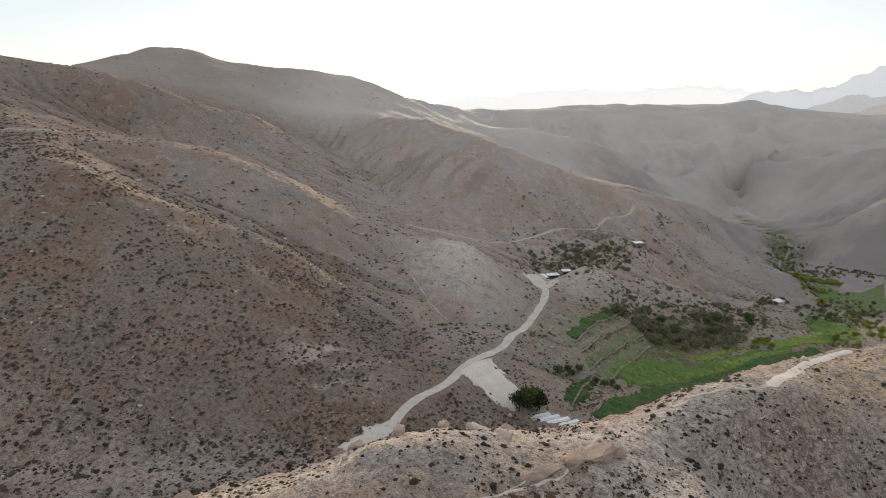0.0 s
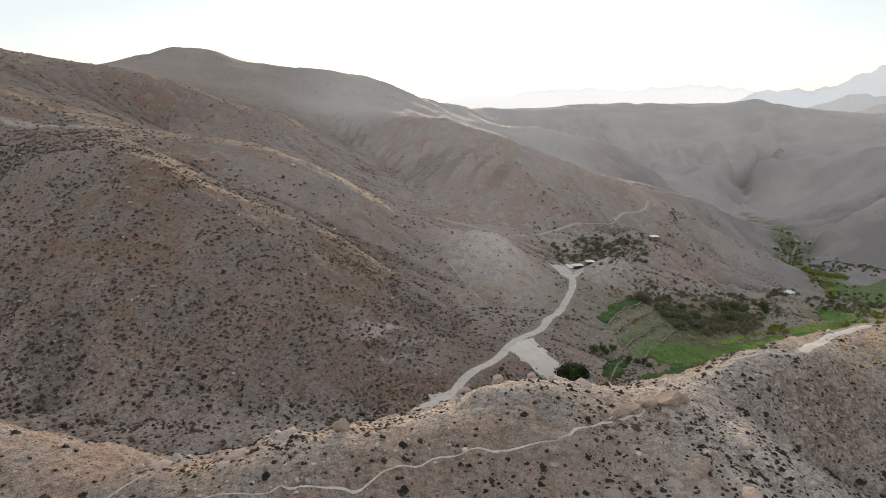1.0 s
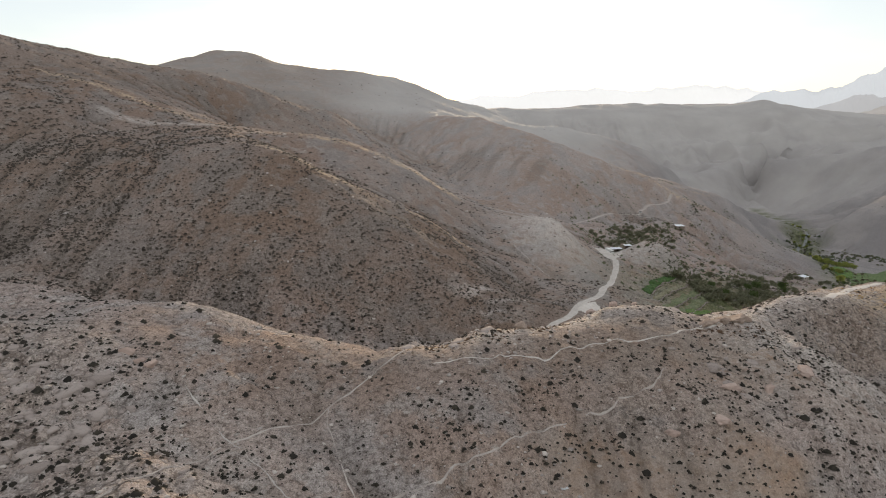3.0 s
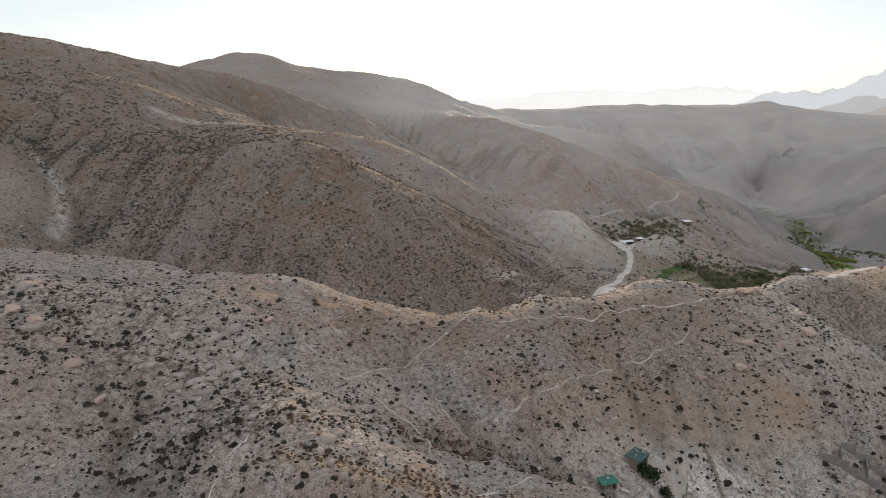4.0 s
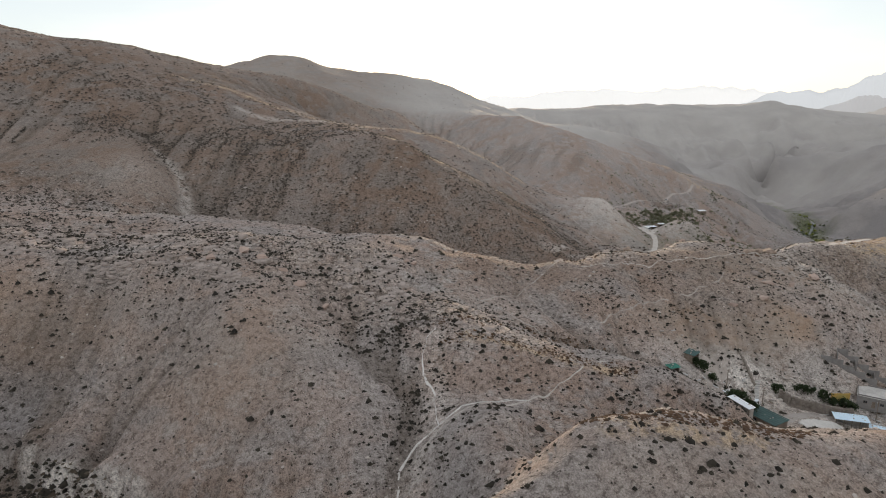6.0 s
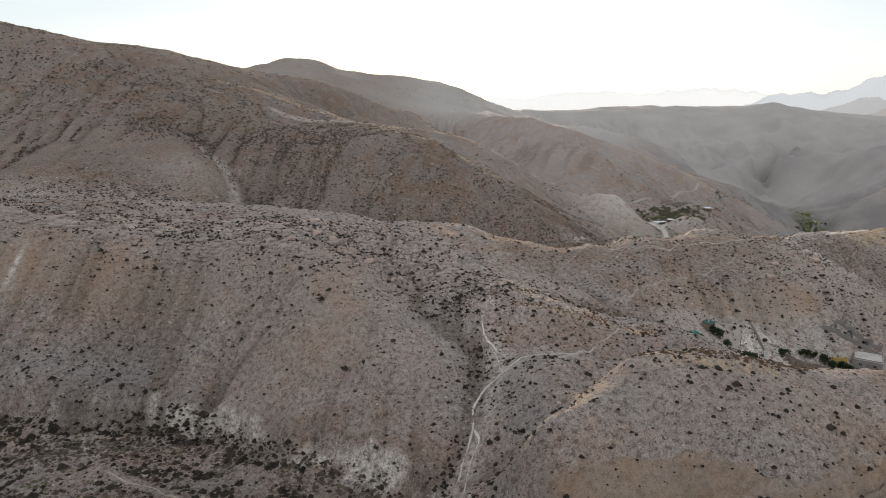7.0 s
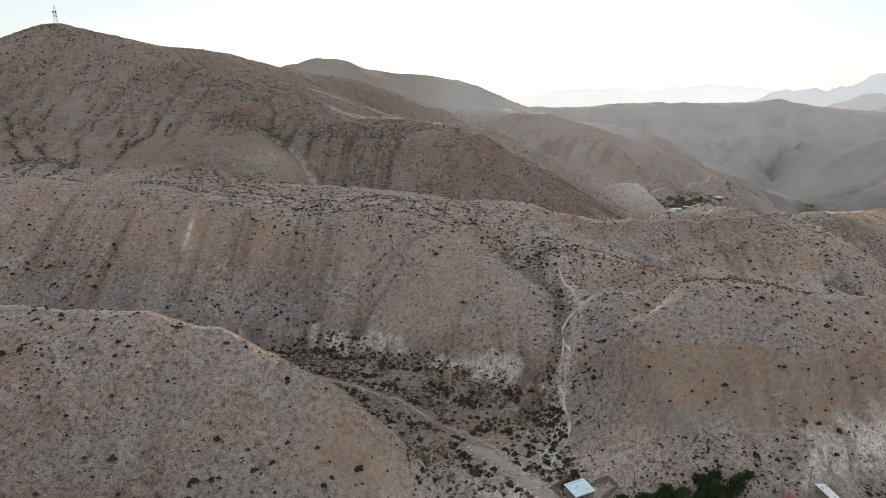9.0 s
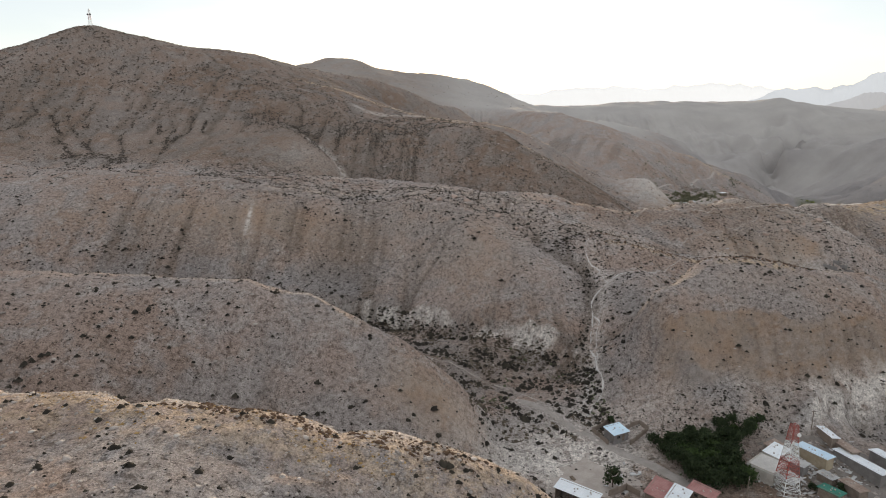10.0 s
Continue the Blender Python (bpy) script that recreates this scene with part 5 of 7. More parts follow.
# brush fills the ravine's sides and the seam behind the mound
sx, sy = scatter(13000, -135, -40, -100, 30, lambda x, y: np.clip(0.8 * near_line(x, y, [(-118, 2), (-106, -8), (-106, -27), (-112, -45), (-116, -60), (-119, -79)], 15) + 0.9 * near_line(x, y, [(-104, 3), (-84, 15), (-62, 16), (-46, 14)], 4), 0, 1) * smoothstep(grain(x, y, 6, 99), -0.5, 0.5) * free_of_people(x, y))
many("brush", DOMES, sx, sy, rng.lognormal(-0.35, 0.45, len(sx)).clip(0.3, 1.7), 1.0, SCRUB, "dark brush along the ravine and its side gully", "brush")
sx, sy = scatter(5200, -66, -24, -46, -2, lambda x, y: 0.75 * smoothstep(grain(x, y, 4.5, 103) + 0.5 * grain(x, y, 12, 104), -0.4, 0.7) * np.clip(1.4 * blob(x, y, -46, -20, 18, 16), 0, 1))
many("brush", DOMES, sx, sy, rng.lognormal(-0.3, 0.4, len(sx)).clip(0.35, 1.6), 0.9, SCRUB, "dark round bushes on the shaded foot of the mound", "brush")
sx, sy = scatter(5200, -122, -40, -136, -88, lambda x, y: np.clip(0.75 * near_line(x, y, [(-112, -96), (-92, -99), (-70, -101), (-46, -99)], 9) + 0.45 * blob(x, y, -68, -120, 20, 10) + 0.35 * blob(x, y, -118, -118, 10, 10), 0, 1) * smoothstep(grain(x, y, 4, 105) + 0.5 * grain(x, y, 11, 106), -0.2, 0.7) * (near_line(x, y, VILLAGE_ROAD[::6, :2], 4) < 0.2))
many("brush", DOMES, sx, sy, rng.lognormal(-0.55, 0.45, len(sx)).clip(0.25, 1.5), 0.8, SCRUB, "dark brush and litter round the village and the hill foot", "brush")
# rust-coloured dry plants along the sunny crests
rx, ry = [], []
for c, n, w in (([(-62, 64), (-44, 68), (-23, 82)], 240, 3), ([(-100, 0), (-80, -1), (-66, -3), (-54, -5)], 420, 2.2), ([(-78, -56.5), (-72, -55.6), (-62, -55.5), (-50, -54.5), (-38, -51.5)], 620, 1.7), ([(-205, -177), (-190, -177), (-176, -177), (-160, -177)], 420, 2.2), ([(-104, 5), (-84, 15), (-62, 16), (-46, 14)], 320, 2.2), ([(88, 140), (110, 150), (140, 158)], 260, 8), ([(8, 76), (22, 84), (34, 92)], 120, 2.5)):
    q = curve(c, 0.4)[rng.integers(0, len(curve(c, 0.4)), n)]
    rx.append(q[:, 0] + rng.normal(0, w * 0.7, n)), ry.append(q[:, 1] + rng.normal(0, w * 0.7, n))
rx, ry = np.concatenate(rx), np.concatenate(ry)
many("dry_grass", DOMES, rx, ry, rng.lognormal(-0.55, 0.4, len(rx)), 0.7, SCRUB_RED, "rust-brown dry plants along the crests", "dry grass")
# small tufts give the near slopes their speckle
sx, sy = scatter(22000, -300, 70, -232, 90, lambda x, y: free_of_people(x, y) * smoothstep(grain(x, y, 14, 51), -0.6, 0.8) * 0.7)
many("tufts", TINY, sx, sy, rng.lognormal(-1.0, 0.35, len(sx)).clip(0.18, 0.7), 0.9, SCRUB, "small dry tufts on stony ground", "tufts")


def stony(x, y):
    k = 0.22 + 0.5 * smoothstep(grain(x, y, 17, 61), 0.0, 0.8) + 0.5 * near_line(x, y, [(-190, 45), (-130, 40), (-100, 15)], 30) + 0.6 * near_line(x, y, [(-61, 64), (-23, 82), (37, 112), (88, 143)], 9) + 0.8 * blob(x, y, -140, -90, 24, 22) + 0.8 * near_line(x, y, [(-240, -188), (-150, -188)], 26) + 0.5 * near_line(x, y, [(-240, -108), (-180, -104)], 18) + 0.6 * near_line(x, y, [(-104, 2), (-110, -39), (-119, -79)], 8)
    return np.clip(k, 0, 1) * (1 - 0.8 * np.clip(settled(x, y), 0, 1))


sx, sy = scatter(42000, -340, 110, -232, 165, lambda x, y: stony(x, y))
many("stones", STONES, sx, sy, rng.lognormal(-0.85, 0.5, len(sx)).clip(0.18, 1.3), 0.8, STONE, "pale angular stones strewn over the slopes", "stones", 0.0)
sx, sy = scatter(6000, -250, 120, 150, 480, lambda x, y: 0.18 * stony(x, y))
many("stones", STONES, sx, sy, rng.lognormal(0.0, 0.5, len(sx)).clip(0.5, 2.5), 0.7, STONE, "pale stones on the far hillsides", "stones", 0.0)


# rounded slabs of bedrock lying close together on the plateau and the flank of the front ridge
def slab_shape(seed):
    """A weathered, rounded slab with a cracked edge."""
    r = np.random.default_rng(seed)
    v, f, sides = [], [], 9
    for rr, zz in ((1.0, -0.3), (1.02, 0.12), (0.86, 0.34), (0.45, 0.45)):
        for k in range(sides):
            a = 2 * np.pi * k / sides
            q = rr * (1 + 0.22 * np.sin(2 * a + seed) + 0.14 * np.sin(3 * a + 2.1 * seed)) * r.uniform(0.88, 1.1)
            v.append((0.9 * q * np.cos(a), 0.6 * q * np.sin(a), zz * r.uniform(0.85, 1.15) + 0.08 * np.cos(a + seed)))
    v.append((0, 0, 0.47))
    for ring in range(3):
        for k in range(sides):
            a, b, n = ring * sides + k, ring * sides + (k + 1) % sides, sides
            f += [(a, b, b + n), (a, b + n, a + n)]
    f += [(3 * sides + k, 3 * sides + (k + 1) % sides, 4 * sides) for k in range(sides)]
    return np.array(v), np.array(f)


SLABS = [slab_shape(500 + k) for k in range(8)]
BEDROCK = stone_material("bedrock", (0.27, 0.225, 0.20), (0.375, 0.32, 0.288))


PLATEAU_EDGE = [(-400, 66), (-350, 46), (-318, 40), (-290, 38), (-271, 36), (-248, 30), (-225, 27), (-200, 24), (-180, 24), (-162, 17)]


def bedded(x, y):
    on = near_line(x, y, [(-250, 42), (-200, 44), (-150, 38), (-122, 32), (-104, 10)], 24) + 0.25 * near_line(x, y, [(10, 60), (40, 80), (62, 104)], 18) + 0.5 * near_line(x, y, [(-62, 64), (-23, 82), (10, 101)], 6) + 0.6 * near_line(x, y, [(-96, 4), (-104, -20)], 10)
    return np.clip(on, 0, 1) * smoothstep(grain(x, y, 13, 97) + 0.4 * grain(x, y, 5, 98), -0.35, 0.4)


sx, sy = scatter(15000, -270, 100, -30, 135, bedded)
many("bedrock_slabs", SLABS, sx, sy, rng.lognormal(0.1, 0.5, len(sx)).clip(0.4, 3.0), 0.5, BEDROCK, "rounded pinkish-grey bedrock slabs lying close together", "rocks", 0.22)
sx, sy = scatter(26000, -400, -150, 10, 75, lambda x, y: near_line(x, y, PLATEAU_EDGE, 5.5) * smoothstep(grain(x, y, 11, 101), -0.7, 0.3))
many("bedrock_slabs", SLABS, sx, sy, rng.lognormal(-0.05, 0.4, len(sx)).clip(0.4, 2.0), 0.5, BEDROCK, "pale rock ledge broken into slabs along the plateau edge", "rocks", 0.2)
sx, sy = scatter(26000, -400, -150, 10, 75, lambda x, y: near_line(x, y - 3.4, PLATEAU_EDGE, 2.6) * smoothstep(grain(x, y, 14, 102), -0.6, 0.3))
many("scrub", SPARSE, sx, sy, rng.lognormal(-0.3, 0.4, len(sx)).clip(0.3, 1.6), 0.8, SCRUB, "dark brush in a line along the rock ledge", "scrub")


# ---- fields and terraces in the green valley ----
def crop_material(name, a, b, scale=0.5):
    n = Nodes(name, 0.8)
    c = n.mix(n.step(n.noise(scale, 5, 0.7), 0.35, 0.65), a, b)
    c = n.mix(n.sums("MULTIPLY", n.step(n.noise(2.2, 4, 0.7), 0.4, 0.65), 0.7), c, tuple(v * 0.45 for v in a))
    return n.colour(c).bump(n.noise(1.6, 4, 0.7), 1.0, 0.5).mat


LUSH = crop_material("lush_crop", (0.075, 0.145, 0.026), (0.14, 0.22, 0.05))
DEEP = crop_material("deep_green_crop", (0.040, 0.090, 0.020), (0.075, 0.14, 0.032))
BRIGHT = crop_material("bright_crop", (0.14, 0.21, 0.035), (0.22, 0.28, 0.06))
MEADOW = crop_material("green_meadow", (0.095, 0.145, 0.05), (0.15, 0.195, 0.08))
STUBBLE = crop_material("stubble", (0.20, 0.19, 0.115), (0.28, 0.26, 0.17))
GREYISH = crop_material("grey_green_pasture", (0.13, 0.155, 0.075), (0.20, 0.215, 0.115))
fields = [
    ("narrow terrace of deep green crop", DEEP, [(55, 262), (66, 284), (86, 311), (92, 308), (72, 282), (59, 257)], 0.5),
    ("stubble terrace held by a stone bank", STUBBLE, [(57, 252), (71, 274), (92, 303), (96, 301), (73, 270), (58, 243)], 0.3),
    ("pale grey-green terrace", GREYISH, [(56, 236), (72, 261), (98, 298), (101, 293), (74, 254), (59, 230)], 0.3),
    ("grey-green terrace above the crops", GREYISH, [(60, 228), (73, 249), (99, 287), (100, 278), (83, 252), (64, 221)], 0.3),
    ("dense bright green crop field", LUSH, [(70, 229), (80, 244), (108, 267), (112, 264), (85, 236), (71, 220)], 0.6),
    ("dark green vine strip along the slope foot", DEEP, [(50, 194), (60, 208), (81, 226), (117, 257), (165, 300), (209, 330), (212, 322), (170, 284), (124, 243), (88, 212), (62, 188)], 0.9),
    ("yellow-green crop strip", BRIGHT, [(82, 226), (88, 236), (145, 290), (184, 319), (191, 318), (120, 260)], 0.5),
    ("small deep green plot", DEEP, [(42, 199), (46, 212), (56, 227), (60, 223), (50, 202)], 0.4),
    ("green riverside field", LUSH, [(257, 412), (288, 421), (270, 371), (231, 345), (221, 355)], 0.4),
    ("wide green field on the valley floor", MEADOW, [(342, 520), (450, 609), (360, 479), (317, 462), (311, 474)], 0.4),
    ("bright green crop by the river", BRIGHT, [(113, 271), (152, 305), (172, 319), (127, 276)], 0.4),
    ("broad lush crop field between the strips", LUSH, [(65, 229), (76, 248), (92, 257.6), (106, 261), (129, 278), (161, 305), (196, 328.6), (191, 319), (153, 288), (127.5, 268), (99, 242), (78.6, 224)], 0.55),
    ("yellow-green crop beyond the dark strip", BRIGHT, [(169, 320.5), (202, 339.5), (226, 352), (248, 360), (222, 340), (185, 320)], 0.5),
    ("green field on the near river bank", LUSH, [(260, 424), (275, 431), (272, 406), (268, 382), (243, 351), (220, 341), (247, 398)], 0.6),
    ("lush crop on the valley floor", LUSH, [(330, 500), (352, 530), (360, 560), (334, 540), (316, 500)], 0.8),
]
for k, (words, mat, outline, lift) in enumerate(fields):
    tagged(spread("field", outline, mat, words, "field", lift, 0.28, 0.75, 100 + 7 * k, kind="", ragged=0.9), group="valley fields")

WALL_STONE = plain_material("terrace_stone", (0.20, 0.17, 0.145), (0.30, 0.26, 0.225), 1.2, 0.92, relief=0.8, distance=0.1)


def stone_bank(points, height, thick, label, seed=0, material=None):
    """A dry-stone wall of rough courses along a line in plan."""
    p = curve(points, 0.55)
    r = random.Random(seed)
    bm = bmesh.new()
    for a, b in zip(p[:-1], p[1:]):
        ang = math.atan2(b[1] - a[1], b[0] - a[0])
        z = float(ground_at(a[0], a[1])[0])
        for c in range(max(1, round(height / 0.42))):
            w, t = 0.34 * r.uniform(0.7, 1.3), thick * r.uniform(0.8, 1.15)
            box(bm, -w, w, -t / 2, t / 2, 0, 0.42 * r.uniform(0.8, 1.15), pose(a[0] + r.uniform(-.14, .14), a[1] + r.uniform(-.14, .14), z - 0.25 + 0.39 * c, r.uniform(-9, 9), r.uniform(-9, 9), math.degrees(ang)))
    me = bpy.data.meshes.new("stone_wall")
    bm.to_mesh(me)
    bm.free()
    me.materials.append(material or WALL_STONE)
    return tagged(new("stone_wall", me), label, "stone wall")


for k, pts_ in enumerate(([(59, 257), (72, 282), (92, 308)], [(58, 243), (73, 270), (96, 301)], [(59, 230), (74, 254), (101, 293)], [(64, 221), (83, 252), (100, 278)], [(44, 196), (52, 214), (60, 228)])):
    tagged(stone_bank(pts_, 1.0, 0.6, "low dry-stone bank along a crop terrace", k), group="terrace banks")
stone_bank([(-11.5, 29.6), (-11.2, 27), (-11.4, 23), (-11.6, 19.7), (-11.5, 17.6)], 0.9, 0.5, "low stone wall running down the slope", 12)
stone_bank([(-6, 14.5), (-3, 13.6), (3, 14), (9, 14.6), (16, 15)], 3.3, 0.8, "rough retaining wall of brown field stones beside the street", 11)

# ---- trees ----
BARK = plain_material("bark", (0.11, 0.085, 0.065), (0.17, 0.135, 0.105), 4.0, 0.95, relief=0.8)
LEAF_DARK = leaf_material("dark_leaves", (0.030, 0.046, 0.022), (0.075, 0.10, 0.045))
LEAF_LIGHT = leaf_material("yellow_green_leaves", (0.21, 0.25, 0.06), (0.38, 0.40, 0.12))
LEAF_GREY = leaf_material("grey_green_leaves", (0.16, 0.165, 0.10), (0.28, 0.275, 0.185))


def tree(name, m, height, spread_, leaves, label, seed, leaf_count=420, leaf=0.42):
    """A tapered trunk with limbs and a ragged crown of small leaf clumps."""
    r = random.Random(seed)
    ob = thing(name, m, label, "tree")
    bm = bmesh.new()
    top = height * 0.55
    rod(bm, (0, 0, -0.4), (r.uniform(-.2, .2), r.uniform(-.2, .2), top), 0.045 * height, 0.02 * height, 7)
    tips = []
    for k in range(7):
        a, z = k * 2.4 + r.uniform(-.4, .4), height * r.uniform(0.25, 0.5)
        reach = spread_ * r.uniform(0.45, 0.85)
        tip = (math.cos(a) * reach, math.sin(a) * reach, height * r.uniform(0.5, 0.92))
        rod(bm, (0, 0, z), tip, 0.016 * height, 0.005 * height, 5)
        tips.append(tip)
    tips.append((0, 0, height * 0.9))
    part("trunk", bm, BARK, ob)
    v, f = [], []
    for k in range(leaf_count):
        t = tips[k % len(tips)]
        q = [t[i] + r.gauss(0, (spread_ * 0.27, spread_ * 0.27, height * 0.13)[i]) for i in range(3)]
        q[2] = min(max(q[2], height * 0.16), height)
        s = leaf * r.uniform(0.6, 1.5)
        e = Euler((r.uniform(0, 6.3), r.uniform(0, 6.3), r.uniform(0, 6.3))).to_matrix()
        b = len(v)
        for u in ((-s, -0.5 * s, 0), (s, -0.4 * s, 0.15 * s), (0.3 * s, s, -0.1 * s), (-0.6 * s, 0.5 * s, 0.2 * s)):
            v.append(tuple(Vector(q) + e @ Vector(u)))
        f += [(b, b + 1, b + 2), (b, b + 2, b + 3)]
    crown = new("crown", mesh_from("crown", v, f, leaves))
    crown.parent = ob
    return ob


def at(x, y, turn=0.0, lift=0.0, scale=1.0):
    return pose(x, y, float(ground_at(x, y)[0]) + lift, 0, 0, turn) @ Matrix.Scale(scale, 4)


def put_copy(ob, x, y, r, low=0.75, high=1.25, label=""):
    c = copy_thing(ob, at(x, y, r.uniform(0, 360)))
    c.scale = [r.uniform(low, high)] * 3
    return tagged(c, label) if label else c


r_ = random.Random(5)
grove_a = tree("tree", at(-97, -113), 5.6, 2.9, LEAF_DARK, "dense dark green tree in the village grove", 1, 700, 0.29)
grove_c = tree("tree", at(-100, -118), 4.6, 2.4, leaf_material("mid_green_leaves", (0.045, 0.075, 0.026), (0.10, 0.145, 0.05)), "lighter green leafy tree in the village grove", 9, 600, 0.28)
grove_b = tree("tree", at(-93.5, -119), 5.8, 2.6, LEAF_DARK, "tall dark green tree in the village grove", 2, 700, 0.29)
for k in (grove_a, grove_b, grove_c):
    tagged(k, group="village grove")
grove_line = [(-110.5, -108.5), (-104, -108), (-98, -106), (-90, -105), (-80, -103.5), (-77, -104.5), (-85, -109), (-88.5, -114), (-90.5, -121), (-92, -128.5), (-99, -128.5), (-104.5, -126), (-106, -117), (-107.5, -112)]


def inside_grove(x, y):
    k = False
    for (ax, ay), (bx, by) in zip(grove_line, grove_line[1:] + grove_line[:1]):
        if (ay > y) != (by > y) and x < (bx - ax) * (y - ay) / (by - ay) + ax:
            k = not k
    return k


for row in range(13):
    for col in range(15):
        x, y = -112 + 2.6 * col + r_.uniform(-1, 1), -129.5 + 2.3 * row + r_.uniform(-0.9, 0.9)
        if inside_grove(x, y):
            put_copy(r_.choice((grove_a, grove_b, grove_b, grove_c)), x, y, r_, 0.5, 1.0 if y < -110 else 0.65)
yard = tree("tree", at(-124, -127), 4.6, 2.0, LEAF_DARK, "round dark green tree beside a village roof", 3, 560, 0.26)
for x, y, s in ((-21.5, 4.6, 0.9), (-20, 2.6, 0.8), (-23, 6.5, 0.7), (-26, 20, 0.75), (-24, 18, 0.6), (-28, 20.5, 0.6), (-22.5, 8.4, 0.75), (-5.6, 17.5, 0.6), (-4, 18, 0.5), (3.5, 18.5, 0.6), (1, 18.2, 0.55), (5.5, 18.8, 0.5), (9, 18, 0.75), (11, 17.2, 0.6), (14.5, 17, 0.75), (16.5, 16.4, 0.6), (-117.5, -98, 0.5), (-76, -127, 0.45), (-69, -127, 0.5)):
    c = copy_thing(yard, at(x, y, r_.uniform(0, 360)))
    c.scale = (s, s, s)
    tagged(c, "small dark green tree among the village houses")
grey_tree = tree("tree", at(93, 425), 3.8, 2.3, LEAF_GREY, "grey-green tree on the valley slope", 4, 270, 0.37)
light_tree = tree("tree", at(300, 470), 7.0, 3.2, LEAF_LIGHT, "yellow-green tree on the valley floor", 5, 420, 0.5)
dark_tree = tree("tree", at(29, 190), 7.0, 3.2, leaf_material("valley_leaves", (0.075, 0.11, 0.04), (0.15, 0.19, 0.07)), "dark green tree beside the terraces", 6, 480, 0.42)


def belt(ob, count, where, half, r, low, high, label):
    """A belt of far trees after one model, too many to count, as one mesh."""
    p = curve(where, 1.0)
    crown = next(c for c in ob.children if c.name.startswith("crown"))
    trunk = next(c for c in ob.children if c.name.startswith("trunk"))
    verts, faces, marks = [], [], []
    for _ in range(count):
        x, y = p[r.randrange(len(p))]
        x, y = x + r.gauss(0, half), y + r.gauss(0, half)
        m = at(x, y, r.uniform(0, 360), 0, r.uniform(low, high))
        for piece, mark in ((crown, 0), (trunk, 1)):
            b = len(verts)
            verts += [m @ v.co for v in piece.data.vertices]
            faces += [tuple(b + k for k in f.vertices) for f in piece.data.polygons]
            marks += [mark] * len(piece.data.polygons)
    me = mesh_from("trees", verts, faces, [crown.data.materials[0], BARK])
    me.polygons.foreach_set("material_index", marks)
    return tagged(new("trees", me), label, "trees", kind="stuff")


def bank_of(ob, count, where, half, r, low=0.6, high=1.25):
    """Copies of a tree along a line in plan."""
    p = curve(where, 1.0)
    for _ in range(count):
        x, y = p[r.randrange(len(p))]
        put_copy(ob, x + r.gauss(0, half), y + r.gauss(0, half), r, low, high)


for o in (grey_tree, light_tree, dark_tree):
    tagged(o, group="valley trees")
belt(grey_tree, 120, [(62, 372), (84, 398), (105, 428), (128, 450)], 12, r_, 0.37, 0.78, "grey-green bushy trees on the slope below the hill road")
belt(grey_tree, 100, [(100, 312), (128, 326), (150, 348), (176, 372), (204, 390)], 11, r_, 0.37, 0.78, "grey-green trees on the lower valley side")
bank_of(grey_tree, 34, [(106, 285), (125, 300), (150, 325), (175, 345)], 5, r_)
bank_of(dark_tree, 9, [(110, 300), (140, 322), (180, 350), (215, 372)], 6, r_, 0.5, 0.9)
bank_of(dark_tree, 8, [(48, 228), (58, 222), (66, 214)], 3, r_, 0.35, 0.6)
belt(grey_tree, 57, [(285, 425), (310, 455), (335, 490), (355, 530)], 10, r_, 0.31, 0.62, "grey-green trees along the stream")
belt(dark_tree, 23, [(255, 410), (300, 450), (340, 470), (380, 500)], 9, r_, 0.31, 0.56, "dark green trees along the stream")
bank_of(light_tree, 6, [(240, 362), (270, 372), (300, 395)], 8, r_, 0.4, 0.8)
belt(grey_tree, 51, [(338, 560), (350, 610), (375, 670), (420, 735), (430, 800)], 12, r_, 0.3, 0.55, "grey-green trees on the far valley floor")
belt(light_tree, 23, [(352, 610), (380, 680), (425, 750)], 8, r_, 0.4, 0.62, "yellow-green trees on the far valley floor")
belt(grey_tree, 34, [(160, 470), (185, 500), (205, 540)], 12, r_, 0.25, 0.50, "small grey-green trees on the spur slope")
belt(light_tree, 27, [(325, 546), (349, 563), (392, 596)], 5, r_, 0.5, 0.8, "yellow-green trees beside a far field")
bank_of(light_tree, 14, [(309, 512), (333, 527)], 4, r_, 0.35, 0.55)
bank_of(light_tree, 14, [(288, 425), (302, 422), (303, 401)], 5, r_, 0.3, 0.5)
bank_of(light_tree, 10, [(162, 325), (162, 312), (179, 321)], 4, r_, 0.35, 0.6)
bank_of(light_tree, 8, [(237, 352), (245, 344)], 4, r_, 0.35, 0.6)
belt(grey_tree, 44, [(391, 676), (421, 662), (435, 626)], 9, r_, 0.31, 0.62, "grey-green trees at the foot of a dark hill")
belt(grey_tree, 44, [(229, 424), (277, 457), (301, 452), (355, 474)], 5, r_, 0.50, 0.81, "grey-green trees on the stream bank")
bank_of(grey_tree, 40, [(92, 305), (107, 296), (130, 300), (156, 319)], 6, r_, 0.6, 1.2)
bank_of(grove_b, 7, [(25, 188), (31, 192)], 1.8, r_, 0.8, 1.15)

gx, gy = scatter(20000, 40, 260, 250, 520, lambda x, y: np.clip(1.0 * near_line(x, y, [(62, 372), (84, 398), (110, 428), (140, 455)], 28) + 0.8 * near_line(x, y, [(104, 318), (140, 330), (176, 372), (215, 400)], 28) + 0.12, 0, 1) * smoothstep(grain(x, y, 12, 81), -0.5, 0.5) * free_of_people(x, y))
many("valley_brush", DOMES, gx, gy, rng.lognormal(0.35, 0.4, len(gx)).clip(0.7, 3.2), 1.1, SCRUB_GREEN, "grey-green brush on the valley sides", "brush")
